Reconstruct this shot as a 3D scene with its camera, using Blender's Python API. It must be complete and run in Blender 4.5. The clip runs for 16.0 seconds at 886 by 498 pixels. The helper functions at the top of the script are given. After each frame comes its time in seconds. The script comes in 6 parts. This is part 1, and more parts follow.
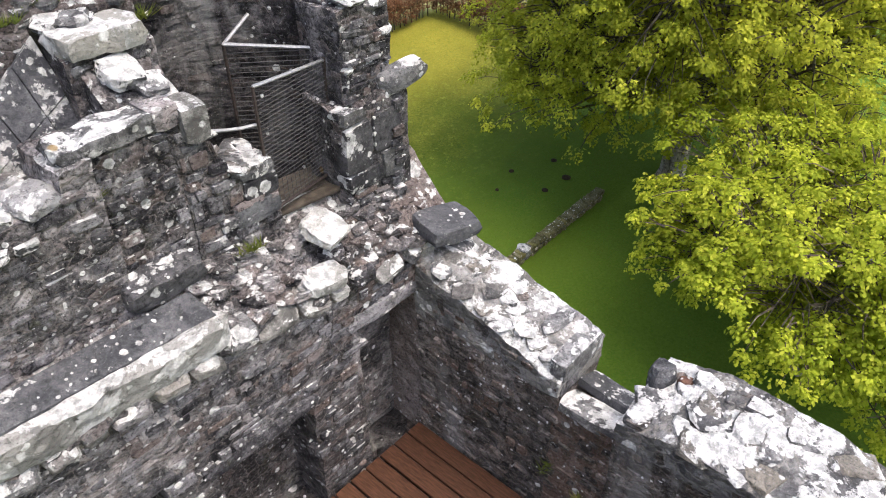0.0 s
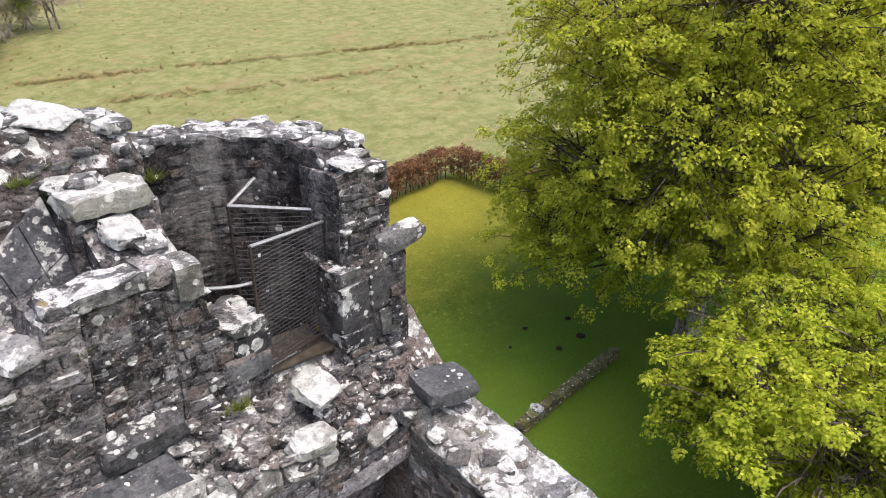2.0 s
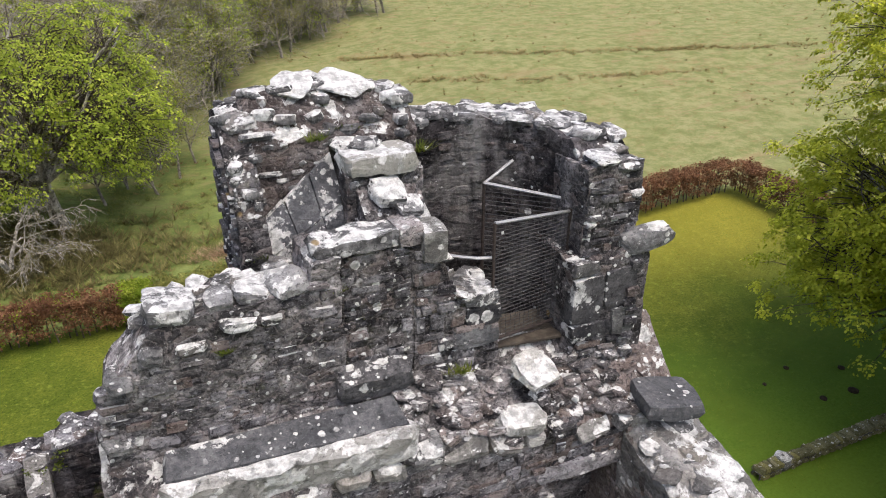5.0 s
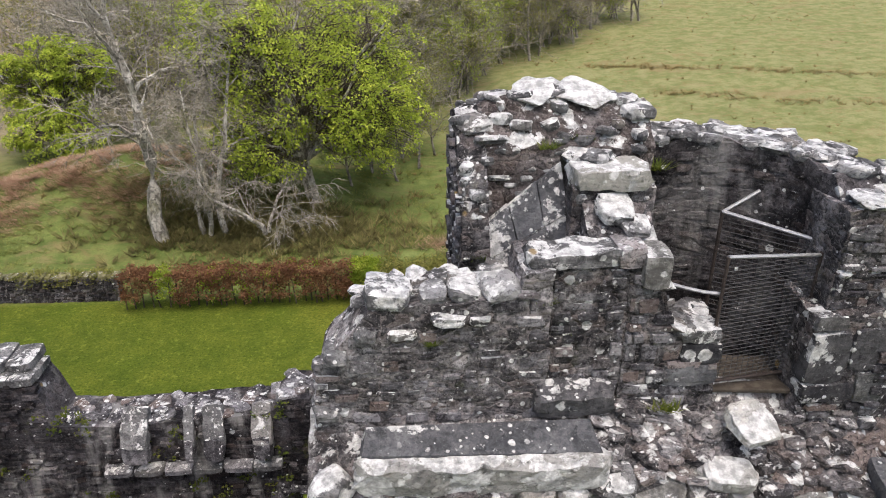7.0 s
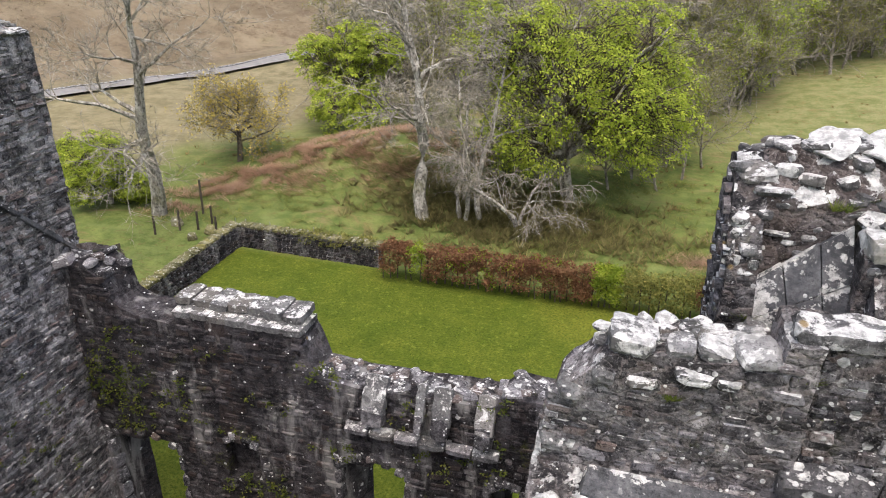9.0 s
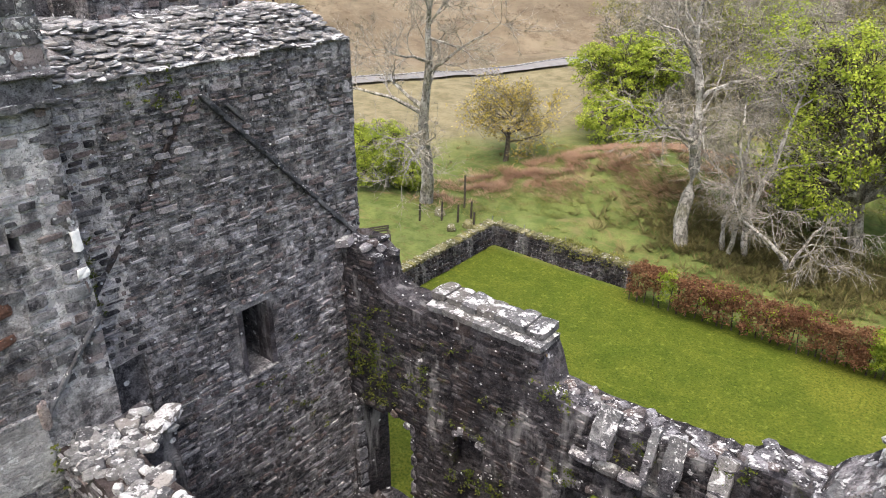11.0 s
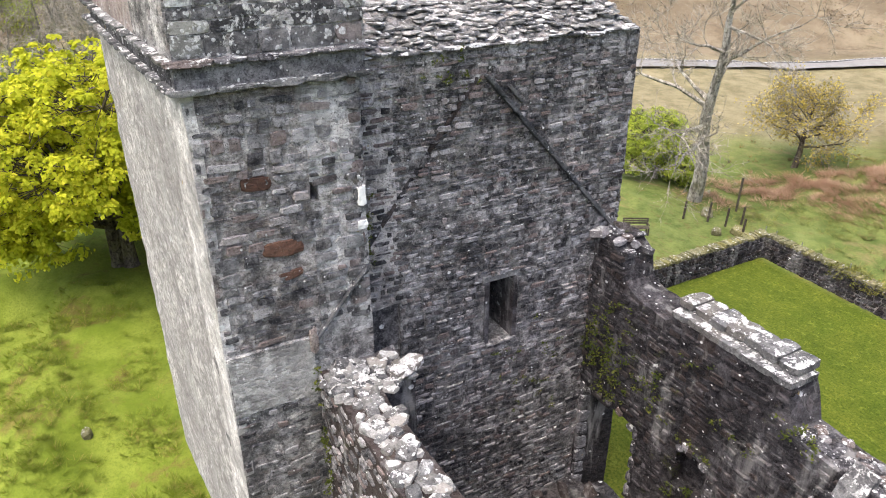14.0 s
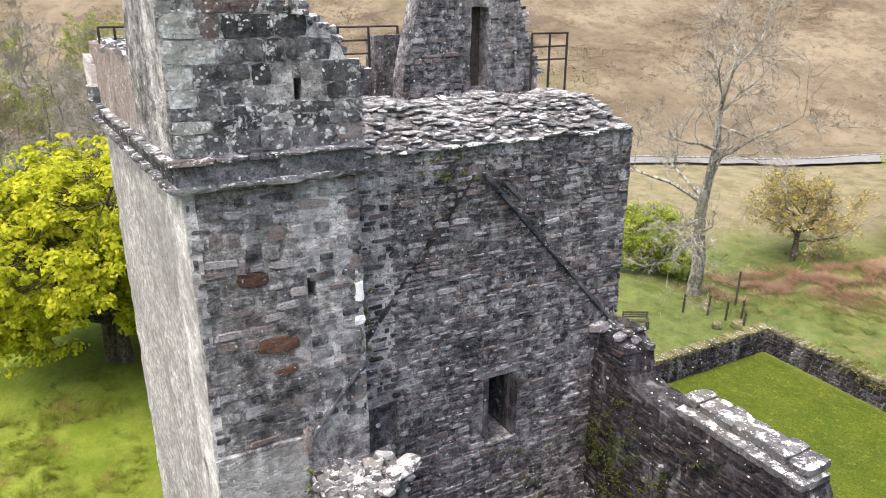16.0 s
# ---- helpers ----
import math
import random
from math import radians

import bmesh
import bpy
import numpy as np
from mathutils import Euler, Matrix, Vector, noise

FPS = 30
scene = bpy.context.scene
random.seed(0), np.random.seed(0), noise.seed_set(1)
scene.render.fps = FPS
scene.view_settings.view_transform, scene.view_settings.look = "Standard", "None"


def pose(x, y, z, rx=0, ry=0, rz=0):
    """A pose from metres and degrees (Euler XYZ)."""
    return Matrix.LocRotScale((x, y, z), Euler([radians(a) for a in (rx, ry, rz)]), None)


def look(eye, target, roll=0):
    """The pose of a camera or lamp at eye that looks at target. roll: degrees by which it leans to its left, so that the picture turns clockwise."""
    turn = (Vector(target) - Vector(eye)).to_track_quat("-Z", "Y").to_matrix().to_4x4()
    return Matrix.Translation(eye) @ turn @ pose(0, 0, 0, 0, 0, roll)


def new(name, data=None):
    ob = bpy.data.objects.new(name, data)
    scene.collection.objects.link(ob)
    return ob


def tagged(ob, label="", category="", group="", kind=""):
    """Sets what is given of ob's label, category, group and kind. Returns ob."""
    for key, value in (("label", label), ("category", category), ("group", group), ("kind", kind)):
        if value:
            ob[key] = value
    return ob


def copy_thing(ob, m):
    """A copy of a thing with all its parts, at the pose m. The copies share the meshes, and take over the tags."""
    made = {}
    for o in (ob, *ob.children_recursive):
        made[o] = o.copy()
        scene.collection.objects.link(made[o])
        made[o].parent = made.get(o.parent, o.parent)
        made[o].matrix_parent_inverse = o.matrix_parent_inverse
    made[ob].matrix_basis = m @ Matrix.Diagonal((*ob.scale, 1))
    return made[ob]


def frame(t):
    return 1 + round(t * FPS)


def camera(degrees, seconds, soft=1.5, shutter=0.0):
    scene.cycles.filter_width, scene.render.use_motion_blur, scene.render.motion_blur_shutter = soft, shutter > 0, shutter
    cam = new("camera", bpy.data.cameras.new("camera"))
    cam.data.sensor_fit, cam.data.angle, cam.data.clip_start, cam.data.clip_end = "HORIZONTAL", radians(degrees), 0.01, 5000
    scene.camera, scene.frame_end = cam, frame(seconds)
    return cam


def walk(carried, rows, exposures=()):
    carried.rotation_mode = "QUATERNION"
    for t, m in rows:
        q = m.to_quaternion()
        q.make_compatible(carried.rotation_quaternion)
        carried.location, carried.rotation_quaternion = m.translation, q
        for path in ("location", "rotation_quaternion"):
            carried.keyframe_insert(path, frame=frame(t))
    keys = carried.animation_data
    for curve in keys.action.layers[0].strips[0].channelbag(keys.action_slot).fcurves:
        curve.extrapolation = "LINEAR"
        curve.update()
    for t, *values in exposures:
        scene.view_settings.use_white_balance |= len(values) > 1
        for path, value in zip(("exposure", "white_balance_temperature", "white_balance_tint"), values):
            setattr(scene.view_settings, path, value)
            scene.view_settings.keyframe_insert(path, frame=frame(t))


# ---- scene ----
cam = camera(63.8, 16.0, soft=1.0)
# seconds, x, y, z, pitch, yaw of the hovering camera
PATH = [
    (0.0, 0.000, 0.014, 17.006, -37.31, -48.12),
    (0.5, 0.089, -0.018, 17.016, -33.66, -48.21),
    (1.0, 0.074, -0.027, 17.043, -29.98, -48.23),
    (1.5, 0.129, -0.041, 17.019, -27.06, -47.69),
    (2.0, 0.244, -0.121, 17.023, -24.90, -46.34),
    (2.5, 0.298, -0.217, 17.064, -24.85, -42.93),
    (3.0, 0.356, -0.315, 17.041, -25.03, -39.37),
    (3.5, 0.367, -0.383, 17.004, -25.09, -35.90),
    (4.0, 0.349, -0.415, 16.994, -25.14, -31.75),
    (6.5, 0.339, -0.268, 17.009, -24.99, -9.51),
    (7.0, 0.391, -0.250, 17.009, -24.86, -4.06),
    (7.5, 0.441, -0.206, 17.084, -25.04, 1.31),
    (8.0, 0.429, -0.151, 17.151, -25.22, 6.72),
    (8.5, 0.372, -0.164, 17.278, -25.38, 11.98),
    (9.0, 0.280, -0.168, 17.355, -25.37, 17.37),
    (11.5, -0.013, -0.122, 17.805, -25.17, 44.41),
    (12.0, 0.010, -0.156, 17.831, -25.19, 49.66),
    (12.5, 0.071, -0.130, 17.899, -25.17, 54.11),
    (13.0, 0.088, -0.136, 17.948, -25.19, 58.46),
    (13.5, 0.102, -0.188, 18.012, -25.66, 61.00),
    (14.0, 0.104, -0.180, 18.056, -27.00, 61.40),
    (14.5, 0.138, -0.123, 18.051, -29.13, 61.42),
    (15.0, 0.085, -0.093, 18.146, -29.53, 61.44),
    (15.5, 0.053, -0.082, 18.099, -26.36, 61.42),
    (16.0, 0.048, -0.121, 18.087, -19.55, 61.32),
]
# stops: the clip's own automatic exposure
EXPOSURES = [(0.0, 1.53), (1.5, 1.42), (4.0, 1.24), (7.0, 1.12), (9.0, 1.26), (11.5, 1.6), (13.0, 1.75), (14.5, 1.68), (16.0, 1.7)]
walk(cam, [(t, pose(x, y, z, 90 + pitch, 0, yaw)) for t, x, y, z, pitch, yaw in PATH], exposures=EXPOSURES)

# ---- light: bright overcast ----
SUN_EL, SUN_AZ = 68.0, 284.0
world = bpy.data.worlds.new("sky")
scene.world = world
world.use_nodes = True
wn = world.node_tree
sky = wn.nodes.new("ShaderNodeTexSky")
sky.sky_type = "NISHITA"
sky.sun_disc = False
sky.sun_elevation = radians(SUN_EL)
sky.sun_rotation = radians(90 - SUN_AZ)
sky.dust_density = 6.0
sky.air_density = 1.0
sky.ozone_density = 0.6
wn.nodes["Background"].inputs["Strength"].default_value = 0.15
wn.links.new(sky.outputs["Color"], wn.nodes["Background"].inputs["Color"])
sun = new("sun", bpy.data.lights.new("sun", "SUN"))
sun.data.energy = 0.55
sun.data.angle = radians(60)
sun.data.color = (1.0, 0.97, 0.92)
az, el = radians(SUN_AZ), radians(SUN_EL)
sun.matrix_world = look((60 * math.cos(az), 60 * math.sin(az), 70), (60 * math.cos(az) - math.cos(el) * math.cos(az), 60 * math.sin(az) - math.cos(el) * math.sin(az), 70 - math.sin(el)))


# ---- materials ----
class Mat:
    """A small helper round a node tree."""

    def __init__(self, name, rough=0.9):
        self.m = bpy.data.materials.new(name)
        self.m.use_nodes = True
        self.t = self.m.node_tree
        self.b = self.t.nodes["Principled BSDF"]
        self.b.inputs["Roughness"].default_value = rough
        self.b.inputs["Specular IOR Level"].default_value = 0.1
        self.pos = self.t.nodes.new("ShaderNodeNewGeometry").outputs

    def put(self, sock, v):
        if isinstance(v, bpy.types.NodeSocket):
            self.t.links.new(v, sock)
        else:
            sock.default_value = v

    def noise(self, scale, detail=4.0, rough=0.6, warp=0.0, vec=None):
        n = self.t.nodes.new("ShaderNodeTexNoise")
        n.inputs["Scale"].default_value = scale
        n.inputs["Detail"].default_value = detail
        n.inputs["Roughness"].default_value = rough
        n.inputs["Distortion"].default_value = warp
        self.put(n.inputs["Vector"], vec or self.pos["Position"])
        return n.outputs["Fac"]

    def cells(self, scale, out="Distance", vec=None, rand=1.0):
        n = self.t.nodes.new("ShaderNodeTexVoronoi")
        n.inputs["Scale"].default_value = scale
        n.inputs["Randomness"].default_value = rand
        self.put(n.inputs["Vector"], vec or self.pos["Position"])
        return n.outputs[out]

    def math(self, op, a, b=0.0, c=0.0):
        n = self.t.nodes.new("ShaderNodeMath")
        n.operation = op
        for i, v in enumerate((a, b, c)):
            self.put(n.inputs[i], v)
        return n.outputs[0]

    def step(self, v, lo, hi, a=0.0, b=1.0):
        n = self.t.nodes.new("ShaderNodeMapRange")
        n.interpolation_type = "SMOOTHSTEP"
        for i, x in enumerate((v, lo, hi, a, b)):
            self.put(n.inputs[i], x)
        return n.outputs[0]

    def mix(self, f, a, b, kind="MIX"):
        n = self.t.nodes.new("ShaderNodeMix")
        n.data_type = "RGBA"
        n.blend_type = kind
        self.put(n.inputs[0], f)
        self.put(n.inputs[6], (*a, 1) if isinstance(a, tuple) else a)
        self.put(n.inputs[7], (*b, 1) if isinstance(b, tuple) else b)
        return n.outputs[2]

    def scaled(self, x, y, z):
        n = self.t.nodes.new("ShaderNodeVectorMath")
        n.operation = "MULTIPLY"
        self.put(n.inputs[0], self.pos["Position"])
        n.inputs[1].default_value = (x, y, z)
        return n.outputs[0]

    def bedded(self, scale):
        """Cells of flat stones: a random number for each, and how far their edge is."""
        wob = self.t.nodes.new("ShaderNodeTexNoise")
        wob.inputs["Scale"].default_value = 4.5
        wob.inputs["Detail"].default_value = 5.0
        self.put(wob.inputs["Vector"], self.pos["Position"])
        shift = self.t.nodes.new("ShaderNodeVectorMath")
        shift.operation = "MULTIPLY_ADD"
        self.put(shift.inputs[0], wob.outputs["Color"])
        shift.inputs[1].default_value = (0.34, 0.34, 0.5)
        self.put(shift.inputs[2], self.scaled(1, 1, 1.9))
        split = self.t.nodes.new("ShaderNodeSeparateColor")
        self.put(split.inputs[0], self.cells(scale, "Color", shift.outputs[0]))
        n = self.t.nodes.new("ShaderNodeTexVoronoi")
        n.feature = "DISTANCE_TO_EDGE"
        n.inputs["Scale"].default_value = scale
        self.put(n.inputs["Vector"], shift.outputs[0])
        return split.outputs[0], n.outputs["Distance"]

    def up(self):
        n = self.t.nodes.new("ShaderNodeSeparateXYZ")
        self.put(n.inputs[0], self.pos["Normal"])
        return n.outputs[2]

    def axis(self, i):
        n = self.t.nodes.new("ShaderNodeSeparateXYZ")
        self.put(n.inputs[0], self.pos["Position"])
        return n.outputs[i]

    def rnd(self):
        """One random number for each object and each island."""
        o = self.t.nodes.new("ShaderNodeObjectInfo").outputs["Random"]
        return self.math("FRACT", self.math("ADD", o, self.pos["Random Per Island"]))

    def done(self, colour, height=None, strength=0.5, dist=0.02):
        self.put(self.b.inputs["Base Color"], (*colour, 1) if isinstance(colour, tuple) else colour)
        if height is not None:
            n = self.t.nodes.new("ShaderNodeBump")
            n.inputs["Strength"].default_value = strength
            n.inputs["Distance"].default_value = dist
            self.put(n.inputs["Height"], height)
            self.put(self.b.inputs["Normal"], n.outputs["Normal"])
        return self.m


def stone_mat(name, dark, light, warm, lichen=0.5, toplichen=0.85, moss=0.25, streak=0.0, spot=7.0, pattern=1.0, fleck=0.5, patch=0.4, frag=0.0, each=0.0, grid=5.0, dots=1.0):
    """Weathered schist: dark wet stone with pale flecks, and white crusts of lichen that thicken on what faces the sky."""
    m = Mat(name, 0.85)
    r = m.rnd()
    big, mid, fine = m.noise(0.9, 3), m.noise(4.5, 10, 0.74, 0.3), m.noise(38.0, 5, 0.75)
    tone = m.math("ADD", m.math("MULTIPLY", m.step(mid, 0.38, 0.66), 0.6), m.math("MULTIPLY", m.math("POWER", r, 2.0), 0.3 + 0.5 * patch))
    calm = 1.0 - 0.55 * each
    tone = m.math("MULTIPLY", tone, m.step(m.noise(1.1, 5, 0.65, 0.4), 0.32, 0.66, 1.0 - 1.1 * patch * calm, 1.0 + 0.7 * patch * calm))
    tone = m.math("MULTIPLY", tone, m.step(m.noise(0.33, 4), 0.35, 0.62, 1 - patch * 0.7 * calm, 1 + patch * 0.35 * calm))
    if each:
        own = m.math("FRACT", m.math("MULTIPLY", r, 13.7))
        tone = m.math("MULTIPLY", tone, m.step(own, 0.0, 1.0, 1.0 - 0.75 * each, 1.0 + 0.75 * each))
    col = m.mix(tone, dark, light)
    lump = None
    if frag:
        # small flat stones bedded in worn mortar
        rand, gap_to = m.bedded(grid)
        col = m.mix(frag, col, m.mix(1.0, col, m.step(rand, 0.0, 1.0, 0.35, 1.75), "MULTIPLY"))
        col = m.mix(m.math("MULTIPLY", m.step(rand, 0.78, 0.86), 0.55 * frag), col, warm)
        lump = m.step(gap_to, 0.0, 0.2)
        sandy = tuple(0.55 * a + 0.45 * b for a, b in zip(warm, light))
        col = m.mix(m.math("MULTIPLY", m.step(gap_to, 0.07, 0.02), m.math("MULTIPLY", m.step(m.noise(2.3, 5, 0.7), 0.4, 0.6, 0.1, 0.85), frag)), col, sandy)
    col = m.mix(m.step(m.math("FRACT", m.math("MULTIPLY", r, 7.3)), 0.72, 0.95, 0, 0.6), col, warm)
    layer = m.noise(5.0, 8, 0.75, 0.5, m.scaled(1, 1, 4))
    col = m.mix(m.step(layer, 0.54, 0.64, 0, 0.6 * pattern), col, dark)
    col = m.mix(m.step(layer, 0.44, 0.34, 0, 0.35 * pattern), col, light)
    pits = m.step(m.noise(16.0, 6, 0.8, 0.4), 0.44, 0.36, 0, 0.75)
    col = m.mix(pits, col, dark)
    grain = m.math("MULTIPLY", m.step(m.noise(24.0, 7, 0.78, 0.2), 0.55, 0.68), m.step(m.noise(3.1, 4), 0.35, 0.6, 0.15, 1.0))
    col = m.mix(m.math("MULTIPLY", grain, fleck), col, (0.46, 0.455, 0.44))
    speck = m.noise(27.0, 6, 0.8, 0.3)
    col = m.mix(m.step(speck, 0.47, 0.37, 0, min(0.8, 1.5 * fleck)), col, dark)
    col = m.mix(m.step(speck, 0.55, 0.7, 0, min(0.45, 0.8 * fleck)), col, tuple(min(0.6, 1.7 * c) for c in light))
    if streak:
        run = m.noise(1.7, 6, 0.6, 0.3, m.scaled(1, 1, 0.22))
        col = m.mix(m.math("MULTIPLY", m.step(run, 0.52, 0.66), streak), col, (0.36, 0.355, 0.35))
        col = m.mix(m.math("MULTIPLY", m.step(run, 0.47, 0.34), streak * 0.9), col, dark)
    up = m.step(m.up(), 0.15, 0.85)
    crust_n = m.math("ADD", m.noise(spot * 0.5, 8, 0.66, 0.3), m.math("MULTIPLY", m.math("SUBTRACT", fine, 0.5), 0.12))
    limit = m.math("SUBTRACT", 0.73 - 0.1 * lichen, m.math("MULTIPLY", up, 0.2 * toplichen))
    crust = m.step(m.math("SUBTRACT", crust_n, limit), 0.0, 0.035)
    patchy = m.step(m.noise(1.9, 3), 0.4, 0.66)
    pale = crust
    for scale, reach, share in ((spot, 0.34, 0.5), (spot * 2.3, 0.36, 0.45)):
        wob = m.math("MULTIPLY", m.math("SUBTRACT", m.noise(spot * 4.0, 5, 0.7), 0.5), 0.35)
        dist = m.math("ADD", m.cells(scale), wob)
        n = m.t.nodes.new("ShaderNodeSeparateColor")
        m.put(n.inputs[0], m.cells(scale, "Color"))
        want = m.math("ADD", m.math("MULTIPLY", patchy, share * lichen * 0.75 * dots), m.math("MULTIPLY", up, 0.4 * toplichen))
        there = m.step(m.math("SUBTRACT", want, n.outputs[0]), -0.02, 0.02)
        size = m.math("MULTIPLY", m.math("ADD", 0.45, n.outputs[1]), reach * 0.75)
        blot = m.math("MULTIPLY", there, m.step(m.math("SUBTRACT", dist, size), 0.03, -0.03))
        pale = m.math("MAXIMUM", pale, blot)
    pale = m.math("MULTIPLY", pale, m.step(m.noise(60.0, 3, 0.7), 0.3, 0.5, 0.65, 0.97))
    white = m.mix(m.step(m.noise(9, 6, 0.7), 0.35, 0.65), (0.31, 0.312, 0.312), (0.72, 0.725, 0.728))
    col = m.mix(pale, col, white)
    if moss:
        mo = m.math("MULTIPLY", m.step(m.noise(1.6, 5, 0.6), 0.6, 0.72), m.step(m.noise(15, 3), 0.4, 0.6))
        col = m.mix(m.math("MULTIPLY", mo, moss), col, (0.075, 0.085, 0.02))
    ochre = m.step(m.math("SUBTRACT", m.cells(2.3), m.math("MULTIPLY", m.step(m.noise(1.1, 1), 0.62, 0.7), 0.11)), 0.03, -0.03)
    col = m.mix(m.math("MULTIPLY", ochre, 0.6), col, (0.3, 0.2, 0.06))
    h = m.math("ADD", m.math("MULTIPLY", mid, 1.3), m.math("ADD", m.math("MULTIPLY", layer, 0.9), m.math("MULTIPLY", fine, 0.3)))
    h = m.math("SUBTRACT", h, m.math("MULTIPLY", pits, 0.4))
    if lump:
        h = m.math("ADD", h, m.math("MULTIPLY", lump, 0.75 * frag))
    return m.done(col, m.math("ADD", h, m.math("MULTIPLY", pale, 0.12)), 0.9, 0.05)


STONE = stone_mat("lichened_schist", (0.013, 0.0122, 0.0155), (0.285, 0.278, 0.296), (0.18, 0.132, 0.112), 0.9, 0.5, 0.25, 0.0, 7.0, 0.9, 0.6, 0.4, each=0.6)
MORTAR = stone_mat("old_lime_mortar", (0.0115, 0.0108, 0.0135), (0.315, 0.3, 0.308), (0.19, 0.148, 0.132), 0.8, 0.55, 0.3, 0.0, 6.0, 0.8, 0.6, 0.8, frag=0.55, grid=5.0)
TOPS = stone_mat("lichen_crusted_stone", (0.045, 0.045, 0.048), (0.29, 0.29, 0.298), (0.19, 0.168, 0.15), 1.75, 0.42, 0.12, 0.0, 4.6, 0.6, 0.5, 0.4, each=0.4)
COPE = stone_mat("grey_cope_stone", (0.05, 0.051, 0.055), (0.26, 0.26, 0.262), (0.17, 0.155, 0.14), 0.6, 0.7, 0.2, 0.0, 6.0, 0.7, 0.6, 0.4, each=0.5)
CAPPING = stone_mat("smooth_lichened_capping", (0.065, 0.064, 0.066), (0.28, 0.276, 0.276), (0.24, 0.215, 0.18), 1.0, 0.72, 0.1, 0.0, 3.4, 0.4, 0.45, 0.4, frag=0.55, grid=4.2)
TOWER_STONE = stone_mat("tower_schist", (0.015, 0.0145, 0.018), (0.42, 0.405, 0.415), (0.25, 0.185, 0.17), 0.35, 0.2, 0.12, 0.25, 5.0, 0.8, 0.45, 0.7, each=0.7)
GABLE_STONE = stone_mat("dark_gable_schist", (0.011, 0.0105, 0.0135), (0.4, 0.382, 0.395), (0.23, 0.17, 0.158), 0.4, 0.2, 0.15, 0.12, 5.0, 1.2, 0.55, 0.6, each=1.0)
TOWER_MORTAR = stone_mat("tower_mortar", (0.035, 0.034, 0.036), (0.58, 0.563, 0.56), (0.36, 0.28, 0.25), 0.5, 0.2, 0.2, 0.35, 5.0, 0.9, 0.6, 0.75, frag=0.35, grid=6.0)
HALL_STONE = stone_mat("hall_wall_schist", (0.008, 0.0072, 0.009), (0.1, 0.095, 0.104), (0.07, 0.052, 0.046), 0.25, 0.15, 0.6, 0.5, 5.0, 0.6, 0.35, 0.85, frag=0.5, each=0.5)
BLOCK = stone_mat("dark_squared_block", (0.028, 0.0275, 0.031), (0.24, 0.234, 0.242), (0.18, 0.125, 0.11), 1.55, 0.5, 0.0, 0.15, 4.2, 0.5, 0.45, 0.4, each=0.8, dots=2.0)
PALE_MORTAR = stone_mat("pale_lime_mortar", (0.13, 0.128, 0.126), (0.46, 0.45, 0.44), (0.26, 0.2, 0.18), 0.5, 0.3, 0.1, 0.5, 5.0, 0.8, 0.4, 0.6, frag=0.4)
HARL = stone_mat("pale_weathered_face", (0.2, 0.19, 0.188), (0.8, 0.775, 0.765), (0.5, 0.4, 0.36), 0.7, 0.4, 0.1, 0.5, 4.0, 0.7, 0.45, 0.6, frag=0.18, grid=7.0)
SLAB = stone_mat("dark_slate_slab", (0.035, 0.037, 0.043), (0.17, 0.172, 0.182), (0.11, 0.105, 0.105), 0.6, 0.4, 0.0, 0.0, 7.0, 0.35, 0.4, 0.5)
LONG_COPE = stone_mat("mottled_cope_stone", (0.075, 0.075, 0.074), (0.32, 0.316, 0.305), (0.28, 0.25, 0.21), 2.7, 0.1, 0.0, 0.0, 3.2, 0.4, 0.4, 0.6)
WHITE_CRUST = stone_mat("white_crusted_stone", (0.16, 0.16, 0.152), (0.5, 0.495, 0.475), (0.36, 0.35, 0.32), 2.2, 0.5, 0.0, 0.0, 3.6, 0.4, 0.4, 0.5)
LEAN = stone_mat("lichened_leaning_slate", (0.05, 0.052, 0.06), (0.2, 0.205, 0.22), (0.13, 0.128, 0.13), 1.9, 0.25, 0.0, 0.0, 5.0, 0.25, 0.4)
PALE_RUBBLE = stone_mat("pale_rubble", (0.1, 0.098, 0.095), (0.42, 0.415, 0.405), (0.34, 0.315, 0.29), 0.7, 0.6, 0.1, 0.0, 3.5, 0.3, 0.4, 0.6, each=0.5)
SPOTTED = stone_mat("spotted_dark_stone", (0.02, 0.02, 0.024), (0.13, 0.128, 0.135), (0.1, 0.085, 0.08), 1.5, 0.3, 0.0, 0.0, 5.0, 0.4, 0.4, dots=1.5)
DARK = stone_mat("dark_parapet_schist", (0.014, 0.0115, 0.011), (0.31, 0.28, 0.268), (0.17, 0.118, 0.096), 0.5, 0.2, 0.25, 0.3, 7.0, 1.0, 0.5, 0.7, frag=0.5, each=0.3)
# dark schist for the inside of the stair turret and the hall floor
INNER = stone_mat("dark_inner_schist", (0.006, 0.0055, 0.007), (0.125, 0.117, 0.124), (0.085, 0.064, 0.058), 0.3, 0.3, 0.3, 0.35, 6.0, 1.0, 0.5, 0.8, frag=0.25)


